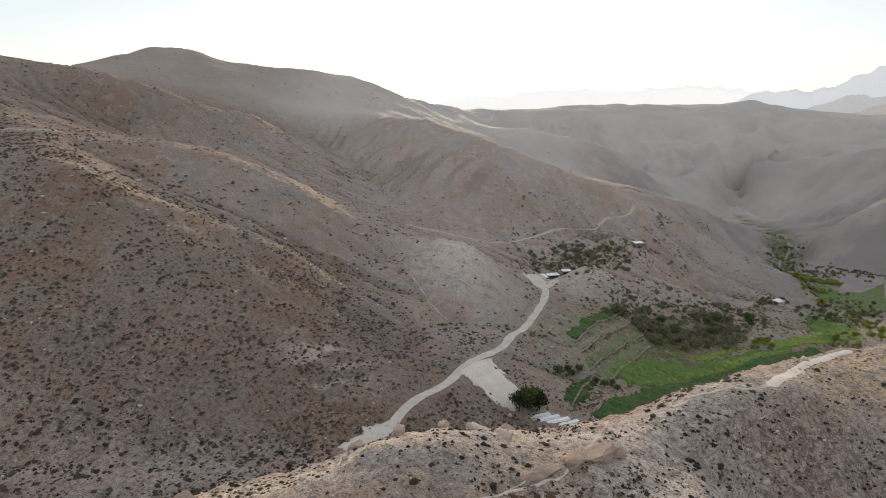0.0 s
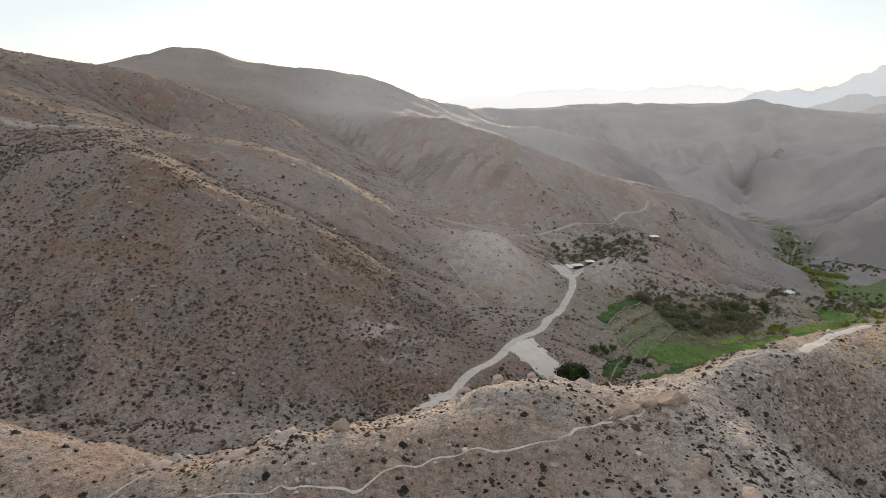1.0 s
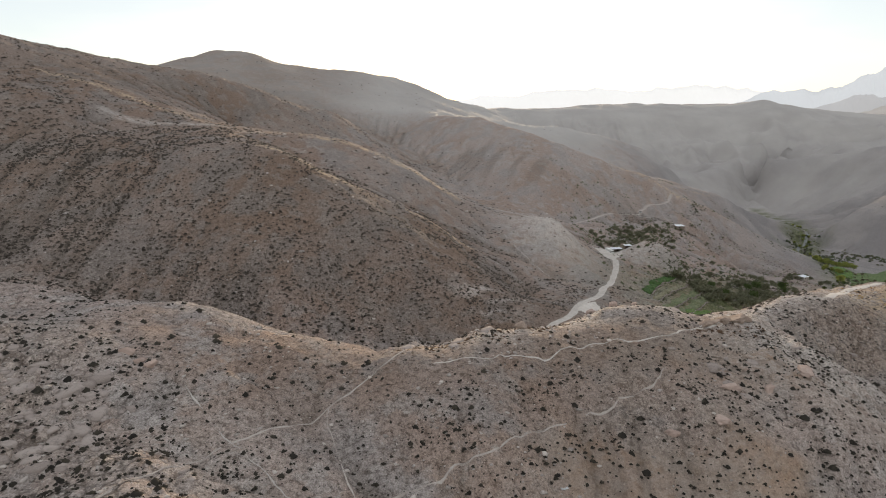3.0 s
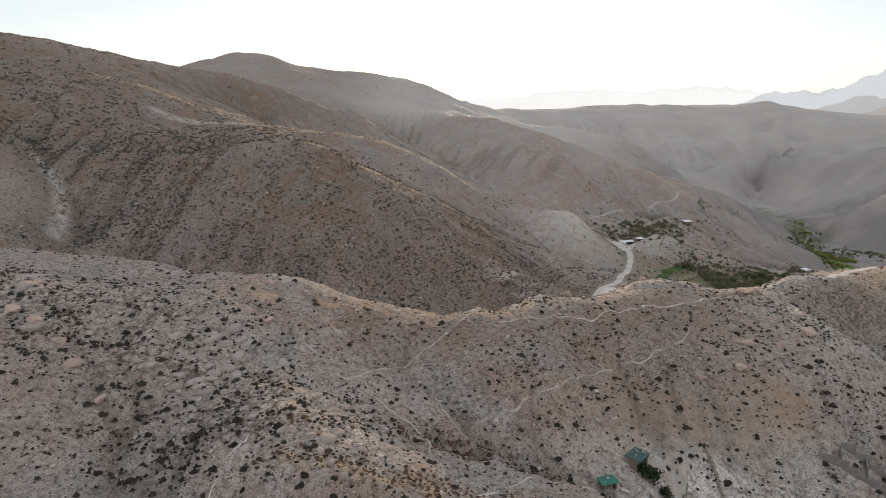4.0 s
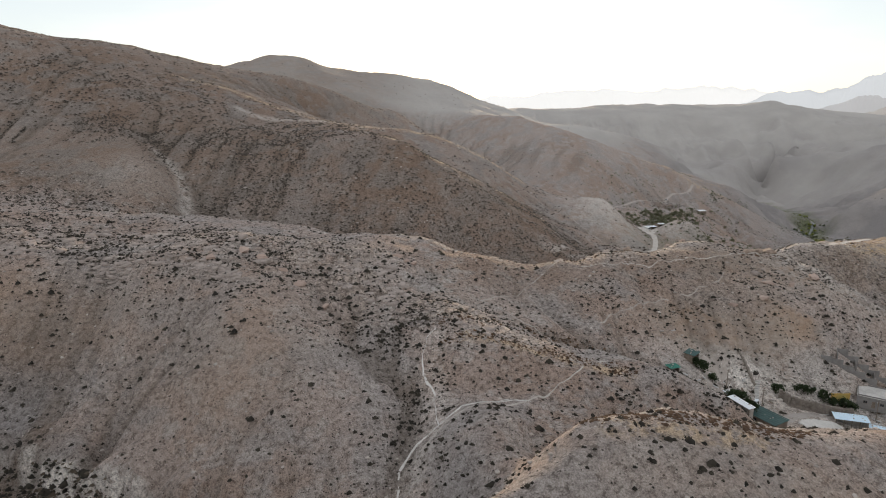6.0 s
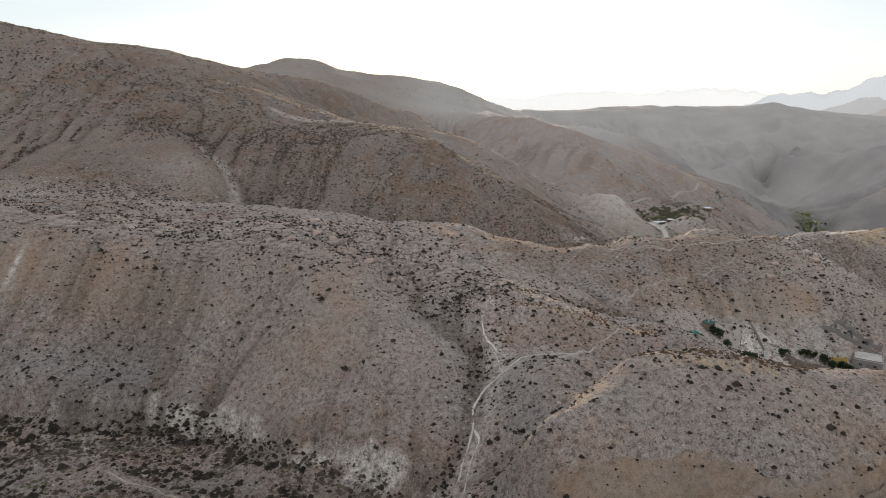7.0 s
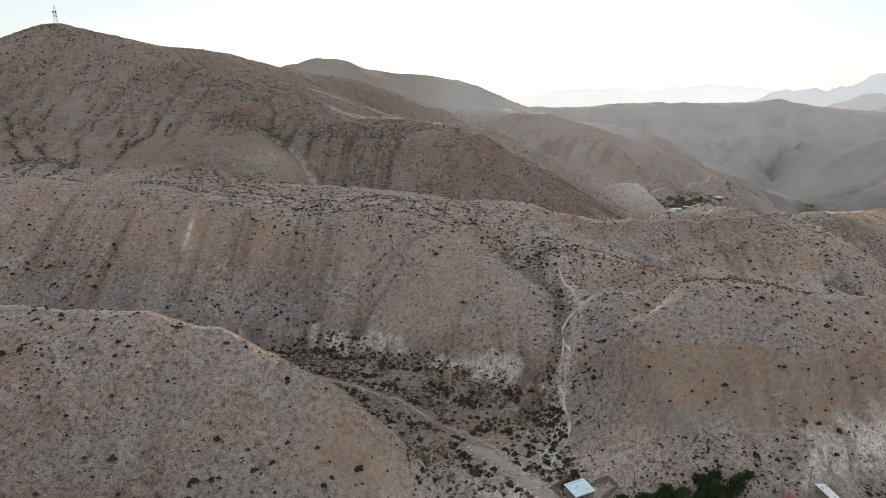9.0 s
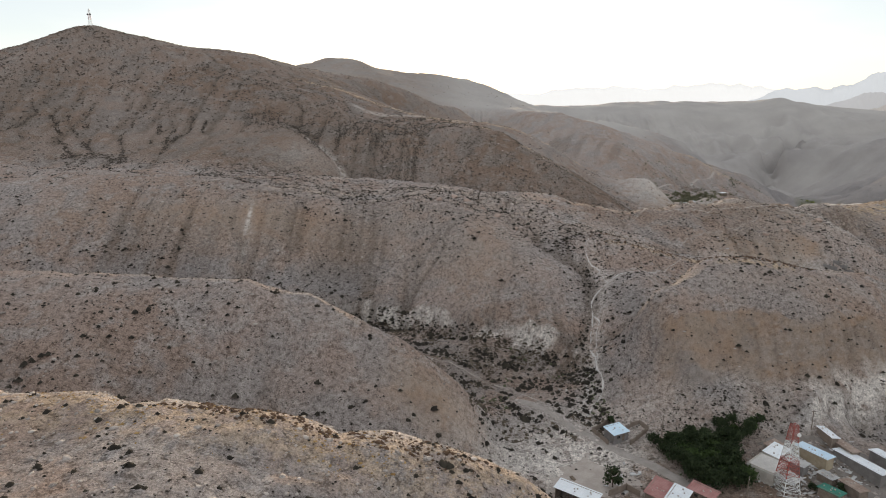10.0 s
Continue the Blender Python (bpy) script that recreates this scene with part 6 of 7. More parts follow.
gx, gy = scatter(5200, 88, 230, 262, 400, lambda x, y: np.clip(near_line(x, y, [(94, 322), (106, 300), (112, 284), (122, 276)], 9) + near_line(x, y, [(128, 300), (160, 330), (190, 350), (216, 372)], 14), 0, 1) * smoothstep(grain(x, y, 8, 86), -0.5, 0.4))
many("valley_brush", DOMES, gx, gy, rng.lognormal(0.3, 0.4, len(gx)).clip(0.6, 3.0), 1.15, SCRUB_GREEN, "dense olive brush between the terraces and the slope", "brush")
gx, gy = scatter(1500, 40, 130, 195, 310, lambda x, y: 0.5 * smoothstep(grain(x, y, 9, 82), 0.0, 0.6))
many("valley_brush", DOMES, gx, gy, rng.lognormal(0.0, 0.4, len(gx)).clip(0.5, 2.2), 1.1, SCRUB_GREEN, "green brush along the terrace edges", "brush")
gx, gy = scatter(2600, 220, 480, 340, 860, lambda x, y: np.clip(near_line(x, y, [(230, 336), (277, 414), (330, 495), (350, 600), (380, 680), (425, 745), (430, 840)], 34), 0, 1) * smoothstep(grain(x, y, 18, 83), -0.3, 0.5))
many("valley_brush", DOMES, gx, gy, rng.lognormal(0.7, 0.4, len(gx)).clip(1.0, 4.5), 1.0, SCRUB_GREEN, "green brush along the stream", "brush")
DEEP_BRUSH = leaf_material("dark_valley_brush", (0.060, 0.075, 0.040), (0.12, 0.135, 0.075))
gx, gy = scatter(16000, 80, 300, 300, 680, lambda x, y: np.clip(0.9 * near_line(x, y, [(186, 534), (196, 548), (214, 552)], 16) + 0.9 * near_line(x, y, [(262, 652), (274, 645), (300, 660)], 14) + near_line(x, y, [(240, 548), (262, 538), (300, 540)], 12) + 0.7 * near_line(x, y, [(97, 326), (130, 354), (156, 364), (190, 380)], 16) + 0.6 * near_line(x, y, [(118, 424), (134, 396), (150, 400)], 18) + 0.8 * near_line(x, y, [(196, 652), (214, 654)], 14), 0, 1) * smoothstep(grain(x, y, 9, 87), -0.4, 0.4))
many("valley_brush", DOMES, gx, gy, rng.lognormal(0.4, 0.4, len(gx)).clip(0.7, 3.2), 1.0, DEEP_BRUSH, "dark olive thickets in the folds of the spur", "brush")
gx, gy = scatter(13000, 215, 500, 330, 880, lambda x, y: np.clip(near_line(x, y, [(228, 340), (262, 400), (290, 440), (326, 500), (348, 590), (380, 680), (425, 745), (440, 850)], 26), 0, 1) * smoothstep(grain(x, y, 20, 85) + 0.4 * grain(x, y, 7, 89), -0.35, 0.4))
many("valley_brush", DOMES, gx, gy, rng.lognormal(1.0, 0.35, len(gx)).clip(1.4, 5.5), 1.1, DEEP_BRUSH, "dark green thicket along the stream", "brush")
gx, gy = scatter(1500, 340, 480, 560, 700, lambda x, y: near_line(x, y, [(352, 590), (392, 640), (440, 640), (470, 610)], 18))
many("valley_brush", DOMES, gx, gy, rng.lognormal(1.1, 0.35, len(gx)).clip(1.6, 5.5), 1.2, DEEP_BRUSH, "dark green thicket at the head of a wide field", "brush")
gx, gy = scatter(12000, 80, 300, 400, 560, lambda x, y: 0.85 * smoothstep(grain(0.55 * x + 0.83 * y, 0.12 * (0.83 * x - 0.55 * y), 7, 261) + 0.4 * grain(x, y, 14, 262), 0.05, 0.6) * np.clip(near_line(x, y, [(130, 470), (180, 490), (230, 470), (250, 430)], 55), 0, 1))
many("scrub", SPARSE, gx, gy, rng.lognormal(0.3, 0.4, len(gx)).clip(0.6, 2.6), 0.7, SCRUB_FAR, "dark brush in rows down the furrows of the spur", "scrub")
GOLD_GRASS = leaf_material("golden_dry_grass", (0.36, 0.22, 0.085), (0.52, 0.36, 0.16))
gx, gy = scatter(7000, 78, 190, 120, 180, lambda x, y: near_line(x, y, [(92, 140), (112, 146), (140, 152), (190, 166)], 12) * smoothstep(grain(x, y, 9, 271), -0.3, 0.5))
many("dry_grass", SPARSE, gx, gy, rng.lognormal(-0.5, 0.4, len(gx)).clip(0.3, 1.3), 0.5, GOLD_GRASS, "golden dry grass tufts on the sunny ridge end", "dry grass")
gx, gy = scatter(9000, -260, -130, -200, -164, lambda x, y: 0.6 * near_line(x, y, [(-260, -180), (-200, -180), (-140, -180)], 10) * smoothstep(grain(x, y, 8, 272), -0.4, 0.6))
many("dry_grass", SPARSE, gx, gy, rng.lognormal(-1.0, 0.4, len(gx)).clip(0.15, 0.8), 0.6, GOLD_GRASS, "golden dry grass tufts along the near hill's crest", "dry grass")
# crop plants give the fields their ragged tops, bushes line the terrace banks
def within(outline):
    o = np.array(outline, float)

    def test(x, y):
        k = np.zeros(x.shape, bool)
        for (ax, ay), (bx, by) in zip(o, np.roll(o, -1, 0)):
            k ^= ((ay > y) != (by > y)) & (x < (bx - ax) * (y - ay) / ((by - ay) or 1e-9) + ax)
        return k
    return test


CROP_LEAF = leaf_material("crop_leaves", (0.085, 0.145, 0.03), (0.17, 0.235, 0.06))
VINE_LEAF = leaf_material("vine_leaves", (0.045, 0.09, 0.022), (0.09, 0.15, 0.04))
for words, mat, outline, lift in fields:
    o = np.array(outline)
    if mat in (LUSH, BRIGHT, DEEP) and o[:, 1].mean() < 360:
        fx, fy = scatter(1500, o[:, 0].min(), o[:, 0].max(), o[:, 1].min(), o[:, 1].max(), lambda x, y: within(outline)(x, y) * smoothstep(grain(x, y, 7, 84), -0.8, 0.6))
        many("crop_plants", SPARSE, fx, fy, rng.lognormal(0.1, 0.4, len(fx)).clip(0.5, 2.4), 1.0, VINE_LEAF if mat is DEEP else CROP_LEAF, "leafy crop plants standing in a valley field", "crops")
bx_, by_ = [], []
for c in ([(59, 257), (72, 282), (92, 308)], [(58, 243), (73, 270), (96, 301)], [(59, 230), (74, 254), (101, 293)], [(64, 221), (83, 252), (100, 278)], [(44, 196), (52, 214), (60, 228)], [(92, 308), (101, 293), (106, 268)], [(70, 229), (84, 243), (108, 267)]):
    q = curve(c, 0.5)
    q = q[rng.integers(0, len(q), 70)]
    bx_.append(q[:, 0] + rng.normal(0, 1.0, 70)), by_.append(q[:, 1] + rng.normal(0, 1.0, 70))
bx_, by_ = np.concatenate(bx_), np.concatenate(by_)
many("bank_bushes", DOMES, bx_, by_, rng.lognormal(0.1, 0.45, len(bx_)).clip(0.5, 2.4), 1.1, SCRUB_GREEN, "olive bushes along the terrace banks", "bushes")
# rubble and litter round the houses
rx, ry = np.r_[rng.normal(-72, 9, 500), rng.normal(-128, 8, 420), rng.normal(-110, 6, 200), rng.normal(0, 14, 420)], np.r_[rng.normal(-122, 6, 500), rng.normal(-100, 10, 420), rng.normal(-100, 4, 200), rng.normal(18, 5, 420)]
many("rubble", STONES, rx, ry, rng.lognormal(-0.6, 0.5, len(rx)).clip(0.2, 1.4), 0.7, STONE, "pale rubble strewn round the village", "rubble", 0.0)

def plank_shape(seed):
    """A thin board or bent sheet lying about."""
    r = np.random.default_rng(seed)
    l, w, t, up = r.uniform(0.5, 1.0), r.uniform(0.08, 0.4), 0.04, r.uniform(0, 0.25)
    v = np.array([(sx_ * l, sy_ * w, sz_ * t + up * (sx_ + 1) / 2) for sz_ in (0, 1) for sx_, sy_ in ((-1, -1), (1, -1), (1, 1), (-1, 1))])
    f = np.array([(0, 2, 1), (0, 3, 2), (4, 5, 6), (4, 6, 7), (0, 1, 5), (0, 5, 4), (1, 2, 6), (1, 6, 5), (2, 3, 7), (2, 7, 6), (3, 0, 4), (3, 4, 7)])
    return v, f


PLANKS = [plank_shape(400 + k) for k in range(9)]
rx, ry = np.r_[rng.normal(-73, 6, 260), rng.normal(-80, 5, 120), rng.normal(-62, 4, 70), rng.normal(-120, 5, 40), rng.normal(-20, 5, 60), rng.normal(16, 6, 50)], np.r_[rng.normal(-121, 4, 260), rng.normal(-124, 4, 120), rng.normal(-114, 4, 70), rng.normal(-124, 4, 40), rng.normal(14, 6, 60), rng.normal(14, 3, 50)]
for words, mat, k in (("grey boards and bent sheets strewn between the sheds", "pale", 0), ("brown timber scrap strewn between the sheds", "brown", 1)):
    m_ = plain_material(mat + "_scrap", (0.36, 0.355, 0.35), (0.58, 0.575, 0.57), 1.0) if k == 0 else plain_material(mat + "_scrap", (0.13, 0.10, 0.075), (0.22, 0.17, 0.13), 1.0)
    many("scrap", PLANKS, rx[k::2], ry[k::2], rng.lognormal(0.0, 0.4, len(rx[k::2])).clip(0.4, 1.8), 1.0, m_, words, "scrap", 0.0)

WATER_MAT = Nodes("stream_water", 0.15)
WATER_MAT.colour((0.20, 0.21, 0.20))
WATER_MAT.out.inputs["Specular IOR Level"].default_value = 0.5
stream = curve([(230, 336), (262, 418), (277, 414), (300, 440), (330, 490), (345, 540), (350, 600), (380, 680), (425, 745), (430, 850)], 2.0)
strip("water", stream, 3.0, WATER_MAT.mat, "shallow grey stream on the valley floor", "stream", 0.25, 60)

# ---- houses ----
ADOBE = plain_material("adobe_wall", (0.20, 0.16, 0.13), (0.27, 0.22, 0.18), 1.0, 0.92, relief=0.5)
BLOCK = plain_material("grey_block_wall", (0.18, 0.165, 0.155), (0.25, 0.235, 0.225), 1.0, 0.92, relief=0.5)
PLASTER = plain_material("worn_plaster", (0.38, 0.35, 0.31), (0.50, 0.46, 0.41), 0.8, 0.85, relief=0.3)
CREAM = plain_material("cream_wall", (0.36, 0.29, 0.20), (0.44, 0.37, 0.27), 0.9, 0.85, relief=0.3)
CONCRETE = plain_material("pale_concrete", (0.42, 0.40, 0.38), (0.55, 0.53, 0.50), 0.4, 0.9, relief=0.3)
ZINC = plain_material("white_zinc_sheet", (0.66, 0.70, 0.74), (0.76, 0.79, 0.82), 0.7, 0.55, 0.0, 0.2)
BLUE_ZINC = plain_material("pale_blue_zinc_sheet", (0.50, 0.66, 0.80), (0.60, 0.74, 0.86), 0.7, 0.5, 0.0, 0.2)
GREEN_SHEET = plain_material("dark_green_sheet", (0.030, 0.065, 0.062), (0.05, 0.095, 0.09), 0.7, 0.6, 0.0, 0.2)
RED_SHEET = plain_material("faded_red_sheet", (0.27, 0.115, 0.105), (0.37, 0.20, 0.185), 0.7, 0.7, 0.0, 0.2)
PALE_SHEET = plain_material("weathered_grey_sheet", (0.30, 0.295, 0.285), (0.46, 0.455, 0.445), 0.6, 0.6, relief=0.3)
BROWN_SHEET = plain_material("rusty_sheet", (0.25, 0.18, 0.14), (0.36, 0.29, 0.25), 0.7, 0.75, 0.0, 0.3)
TARP = plain_material("green_tarp", (0.02, 0.12, 0.09), (0.04, 0.19, 0.14), 0.8, 0.6, 0.0, 0.3)
DARK_HOLE = plain_material("dark_opening", (0.02, 0.018, 0.016), (0.035, 0.03, 0.028), 1.0, 0.6)
WOOD = plain_material("grey_timber", (0.16, 0.125, 0.095), (0.25, 0.205, 0.165), 2.0, 0.85, relief=0.4)
WHITE_PAINT = plain_material("white_paint", (0.70, 0.70, 0.68), (0.80, 0.80, 0.78), 0.8, 0.5, 0.0, 0.1)
RED_PAINT = plain_material("red_paint", (0.33, 0.085, 0.07), (0.42, 0.13, 0.11), 0.8, 0.5, 0.0, 0.1)
GLASS = Nodes("window_glass", 0.08)
GLASS.colour((0.03, 0.035, 0.04))
GLASS.out.inputs["Specular IOR Level"].default_value = 0.6


def sheet_roof(bm, w, d, z_low, z_high, over=0.35):
    """A corrugated sheet that falls from the back to the front."""
    n = max(8, int(w / 0.28))
    xs = np.linspace(-w / 2 - over, w / 2 + over, n + 1)
    rows = []
    for yy, zz in ((-d / 2 - over, z_low), (d / 2 + over, z_high)):
        rows.append([bm.verts.new((x, yy, zz + (0.05 if k % 2 else 0))) for k, x in enumerate(xs)])
    low = [[bm.verts.new((v.co.x, v.co.y, v.co.z - 0.05)) for v in row] for row in rows]
    for k in range(n):
        bm.faces.new((rows[0][k], rows[0][k + 1], rows[1][k + 1], rows[1][k]))
        bm.faces.new((low[0][k + 1], low[0][k], low[1][k], low[1][k + 1]))
        bm.faces.new((low[0][k], low[0][k + 1], rows[0][k + 1], rows[0][k]))
        bm.faces.new((rows[1][k], rows[1][k + 1], low[1][k + 1], low[1][k]))
    bm.faces.new((rows[0][0], rows[1][0], low[1][0], low[0][0]))
    bm.faces.new((rows[1][n], rows[0][n], low[0][n], low[1][n]))


def house(x, y, turn, w, d, h, wall, roof, label, openings=2, flat=False, open_front=False, pitch=0.5, base=None, seed=0):
    """A small house: walls with thickness, a roof, a door and windows in the front (its -y side)."""
    z = base if base is not None else float(ground_at(x, y)[0])
    ob = thing("house" if not open_front else "shed", pose(x, y, z, 0, 0, turn), label, "house" if not open_front else "shed")
    t, f = 0.22, -0.8
    r = random.Random(seed)
    for name, b in (("back_wall", (-w / 2, w / 2, d / 2 - t, d / 2, f, h + (0 if flat else pitch))), ("side_wall", (-w / 2, -w / 2 + t, -d / 2 + t, d / 2 - t, f, h)), ("side_wall", (w / 2 - t, w / 2, -d / 2 + t, d / 2 - t, f, h))):
        bm = bmesh.new()
        box(bm, *b)
        part(name, bm, wall, ob)
    if open_front:
        for k in range(openings + 2):
            xx = -w / 2 + 0.1 + k * (w - 0.2) / (openings + 1)
            bm = bmesh.new()
            box(bm, xx - 0.07, xx + 0.07, -d / 2, -d / 2 + 0.14, f, h)
            part("post", bm, WOOD, ob)
    else:
        # the front wall is built round its door and windows
        holes, step_ = [], w / (openings + 1)
        for k in range(openings):
            c = -w / 2 + step_ * (k + 1)
            holes.append((c - 0.45, c + 0.45, 0.0, 2.0) if k == openings // 2 else (c - 0.5, c + 0.5, 1.0, 1.9))
        bm, left = bmesh.new(), -w / 2
        for x0, x1, z0, z1 in holes:
            box(bm, left, x0, -d / 2, -d / 2 + t, f, h)
            box(bm, x0, x1, -d / 2, -d / 2 + t, z1, h)
            box(bm, x0, x1, -d / 2, -d / 2 + t, f, z0)
            left = x1
        box(bm, left, w / 2, -d / 2, -d / 2 + t, f, h)
        part("front_wall", bm, wall, ob)
        for k, (x0, x1, z0, z1) in enumerate(holes):
            bm = bmesh.new()
            box(bm, x0 + 0.02, x1 - 0.02, -d / 2 + 0.1, -d / 2 + 0.15, z0, z1 - 0.02)
            if k == openings // 2:
                part("door", bm, WOOD, ob, "dark wooden door")
            else:
                win = part("window", bm, GLASS.mat, ob, "dark window")
                bm = bmesh.new()
                for b in ((x0, x1, z0, z0 + 0.07), (x0, x1, z1 - 0.07, z1), (x0, x0 + 0.07, z0, z1), (x1 - 0.07, x1, z0, z1), ((x0 + x1) / 2 - 0.03, (x0 + x1) / 2 + 0.03, z0, z1)):
                    box(bm, b[0], b[1], -d / 2 + 0.05, -d / 2 + 0.09, b[2], b[3])
                part("window_frame", bm, WOOD, win)
    bm = bmesh.new()
    if flat:
        box(bm, -w / 2 - 0.15, w / 2 + 0.15, -d / 2 - 0.15, d / 2 + 0.15, h + 0.004, h + 0.22)
        part("roof", bm, roof, ob)
        for b in ((-w / 2, w / 2, -d / 2, -d / 2 + 0.15), (-w / 2, w / 2, d / 2 - 0.15, d / 2), (-w / 2, -w / 2 + 0.15, -d / 2 + .15, d / 2 - .15), (w / 2 - 0.15, w / 2, -d / 2 + .15, d / 2 - .15)):
            bm = bmesh.new()
            box(bm, *b, h + 0.22, h + 0.5)
            part("parapet", bm, wall, ob)
    else:
        sheet_roof(bm, w, d, h + 0.02, h + pitch + 0.02)
        part("roof", bm, roof, ob)
        for k in range(r.randrange(3, 7)):
            bm = bmesh.new()
            s, px, py = r.uniform(0.12, 0.25), r.uniform(-w * .4, w * .4), r.uniform(-d * .35, d * .35)
            bmesh.ops.create_icosphere(bm, subdivisions=1, radius=s, matrix=pose(px, py, h + 0.1 + pitch * (py / d + 0.5) + s * 0.5))
            part("roof_stone", bm, STONE, ob, "stone weighing down the roof")
    return ob


# the lower village
house(-117.8, -105.2, 27, 5.0, 4.0, 2.5, BLOCK, BLUE_ZINC, "small block house with a pale blue sheet roof", 2, seed=1)
house(-59.2, -118.2, 113, 12.5, 3.2, 2.6, BLOCK, ZINC, "long shed with a white sheet roof", 3, open_front=True, pitch=0.3, seed=2)
house(-69.7, -115.8, 121.5, 8.0, 3.6, 2.8, CREAM, BLUE_ZINC, "cream house row with doors under a pale blue sheet roof", 4, pitch=0.4, seed=3)
house(-84.5, -121.5, 40, 7.4, 6.4, 2.7, PLASTER, CONCRETE, "worn pale house with a flat cluttered concrete roof", 3, flat=True, seed=4)
house(-79.6, -116.2, 40, 6.4, 3.6, 2.5, PLASTER, ZINC, "pale shed with a patched white sheet roof", 2, pitch=0.3, seed=30)
house(-76.2, -119.6, 128, 4.6, 3.4, 2.3, BLOCK, PALE_SHEET, "block shed under weathered grey sheets", 1, pitch=0.25, seed=31)
house(-78.8, -113.2, 30, 4.2, 2.4, 2.0, ADOBE, BROWN_SHEET, "low adobe coop with a rusty sheet roof", 1, open_front=True, pitch=0.2, seed=32)
house(-80.6, -125.8, 35, 4.4, 2.8, 2.2, ADOBE, PALE_SHEET, "lean-to under weathered grey sheets", 1, open_front=True, pitch=0.2, seed=33)
house(-70.6, -123.6, 118, 3.6, 2.6, 2.1, WOOD, PALE_SHEET, "plank hut under grey sheets", 1, open_front=True, pitch=0.2, seed=34)
house(-61.7, -107.7, 95, 6.0, 1.8, 2.4, ADOBE, ZINC, "narrow shed with a white sheet roof at the hill foot", 1, open_front=True, pitch=0.2, seed=5)
house(-59.4, -112.2, 104, 6.2, 2.4, 2.2, ADOBE, BROWN_SHEET, "low shed with a rusty sheet roof", 2, open_front=True, pitch=0.2, seed=6)
house(-51.5, -115.5, 110, 5.5, 3.2, 2.6, BLOCK, ZINC, "block house with a white sheet roof", 2, seed=7)
house(-114.4, -131.5, 53, 7.6, 3.9, 2.5, ADOBE, RED_SHEET, "adobe house with a faded red sheet roof", 2, seed=8)
house(-110.6, -133.8, 53, 6.6, 3.7, 2.4, ADOBE, ZINC, "adobe house with a patched white sheet roof", 2, seed=9)
house(-104.2, -131.8, -47, 6.0, 3.0, 2.5, ADOBE, RED_SHEET, "low adobe house with a red sheet roof", 2, seed=10)
house(-133.8, -133.4, -36, 10.0, 3.2, 2.5, ADOBE, ZINC, "long adobe shed with a white sheet roof", 2, open_front=True, seed=11)
house(-73.0, -129.5, 125, 4.5, 3.4, 2.2, WOOD, TARP, "lean-to under a green tarpaulin", 1, open_front=True, seed=12)
house(-66.5, -127.5, 110, 5.0, 3.2, 2.3, ADOBE, BROWN_SHEET, "adobe shed with a patched sheet roof", 1, open_front=True, seed=13)
# the upper village
house(-17.3, -0.3, -63, 8.6, 5.0, 2.4, ADOBE, GREEN_SHEET, "house with a dark green sheet roof", 2, pitch=0.4, seed=14)
house(-23.8, 0.6, -72, 7.2, 1.5, 2.4, PLASTER, ZINC, "narrow lean-to with a white sheet roof", 2, open_front=True, pitch=0.2, seed=15)
house(-28.7, 23.0, 48, 4.0, 2.8, 2.0, WOOD, GREEN_SHEET, "small shelter with a dark green roof under the cliff", 1, open_front=True, pitch=0.2, seed=17)
house(-36.8, 15.4, 20, 3.0, 2.0, 1.0, WOOD, TARP, "small shelter under a bright green tarpaulin", 1, open_front=True, pitch=0.2, seed=28)
house(-22.0, 12.0, 10, 1.5, 1.5, 2.1, WOOD, ZINC, "tiny outhouse with a white roof", 1, pitch=0.15, seed=18)
house(23.8, 18.8, -33, 8.0, 8.5, 3.0, BLOCK, CONCRETE, "flat-roofed house of grey blocks", 3, flat=True, seed=19)
house(12.0, 10.0, -17, 8.0, 3.2, 2.4, PLASTER, BLUE_ZINC, "row of stalls under a pale blue sheet roof", 3, open_front=True, pitch=0.3, seed=20)
house(18.5, 6.6, -24, 5.0, 3.0, 2.4, PLASTER, BLUE_ZINC, "stall under a pale blue sheet roof", 2, open_front=True, pitch=0.3, seed=21)
# huts along the gravel road and in the valley
house(64.0, 350.5, 14, 6.5, 4.0, 2.6, WOOD, ZINC, "roadside shelter with a white sheet roof", 2, open_front=True, pitch=0.3, seed=22)
house(72.5, 353.0, 8, 4.5, 3.2, 2.4, WOOD, ZINC, "small roadside shelter with a pale roof", 1, open_front=True, pitch=0.2, seed=23)
house(148.4, 461.0, 8, 7.0, 5.0, 2.6, ADOBE, ZINC, "lone adobe house with a white sheet roof among scrub", 2, seed=24)
house(245.6, 434.5, 30, 7.0, 5.0, 2.8, PLASTER, ZINC, "white house on the valley slope", 2, seed=25)


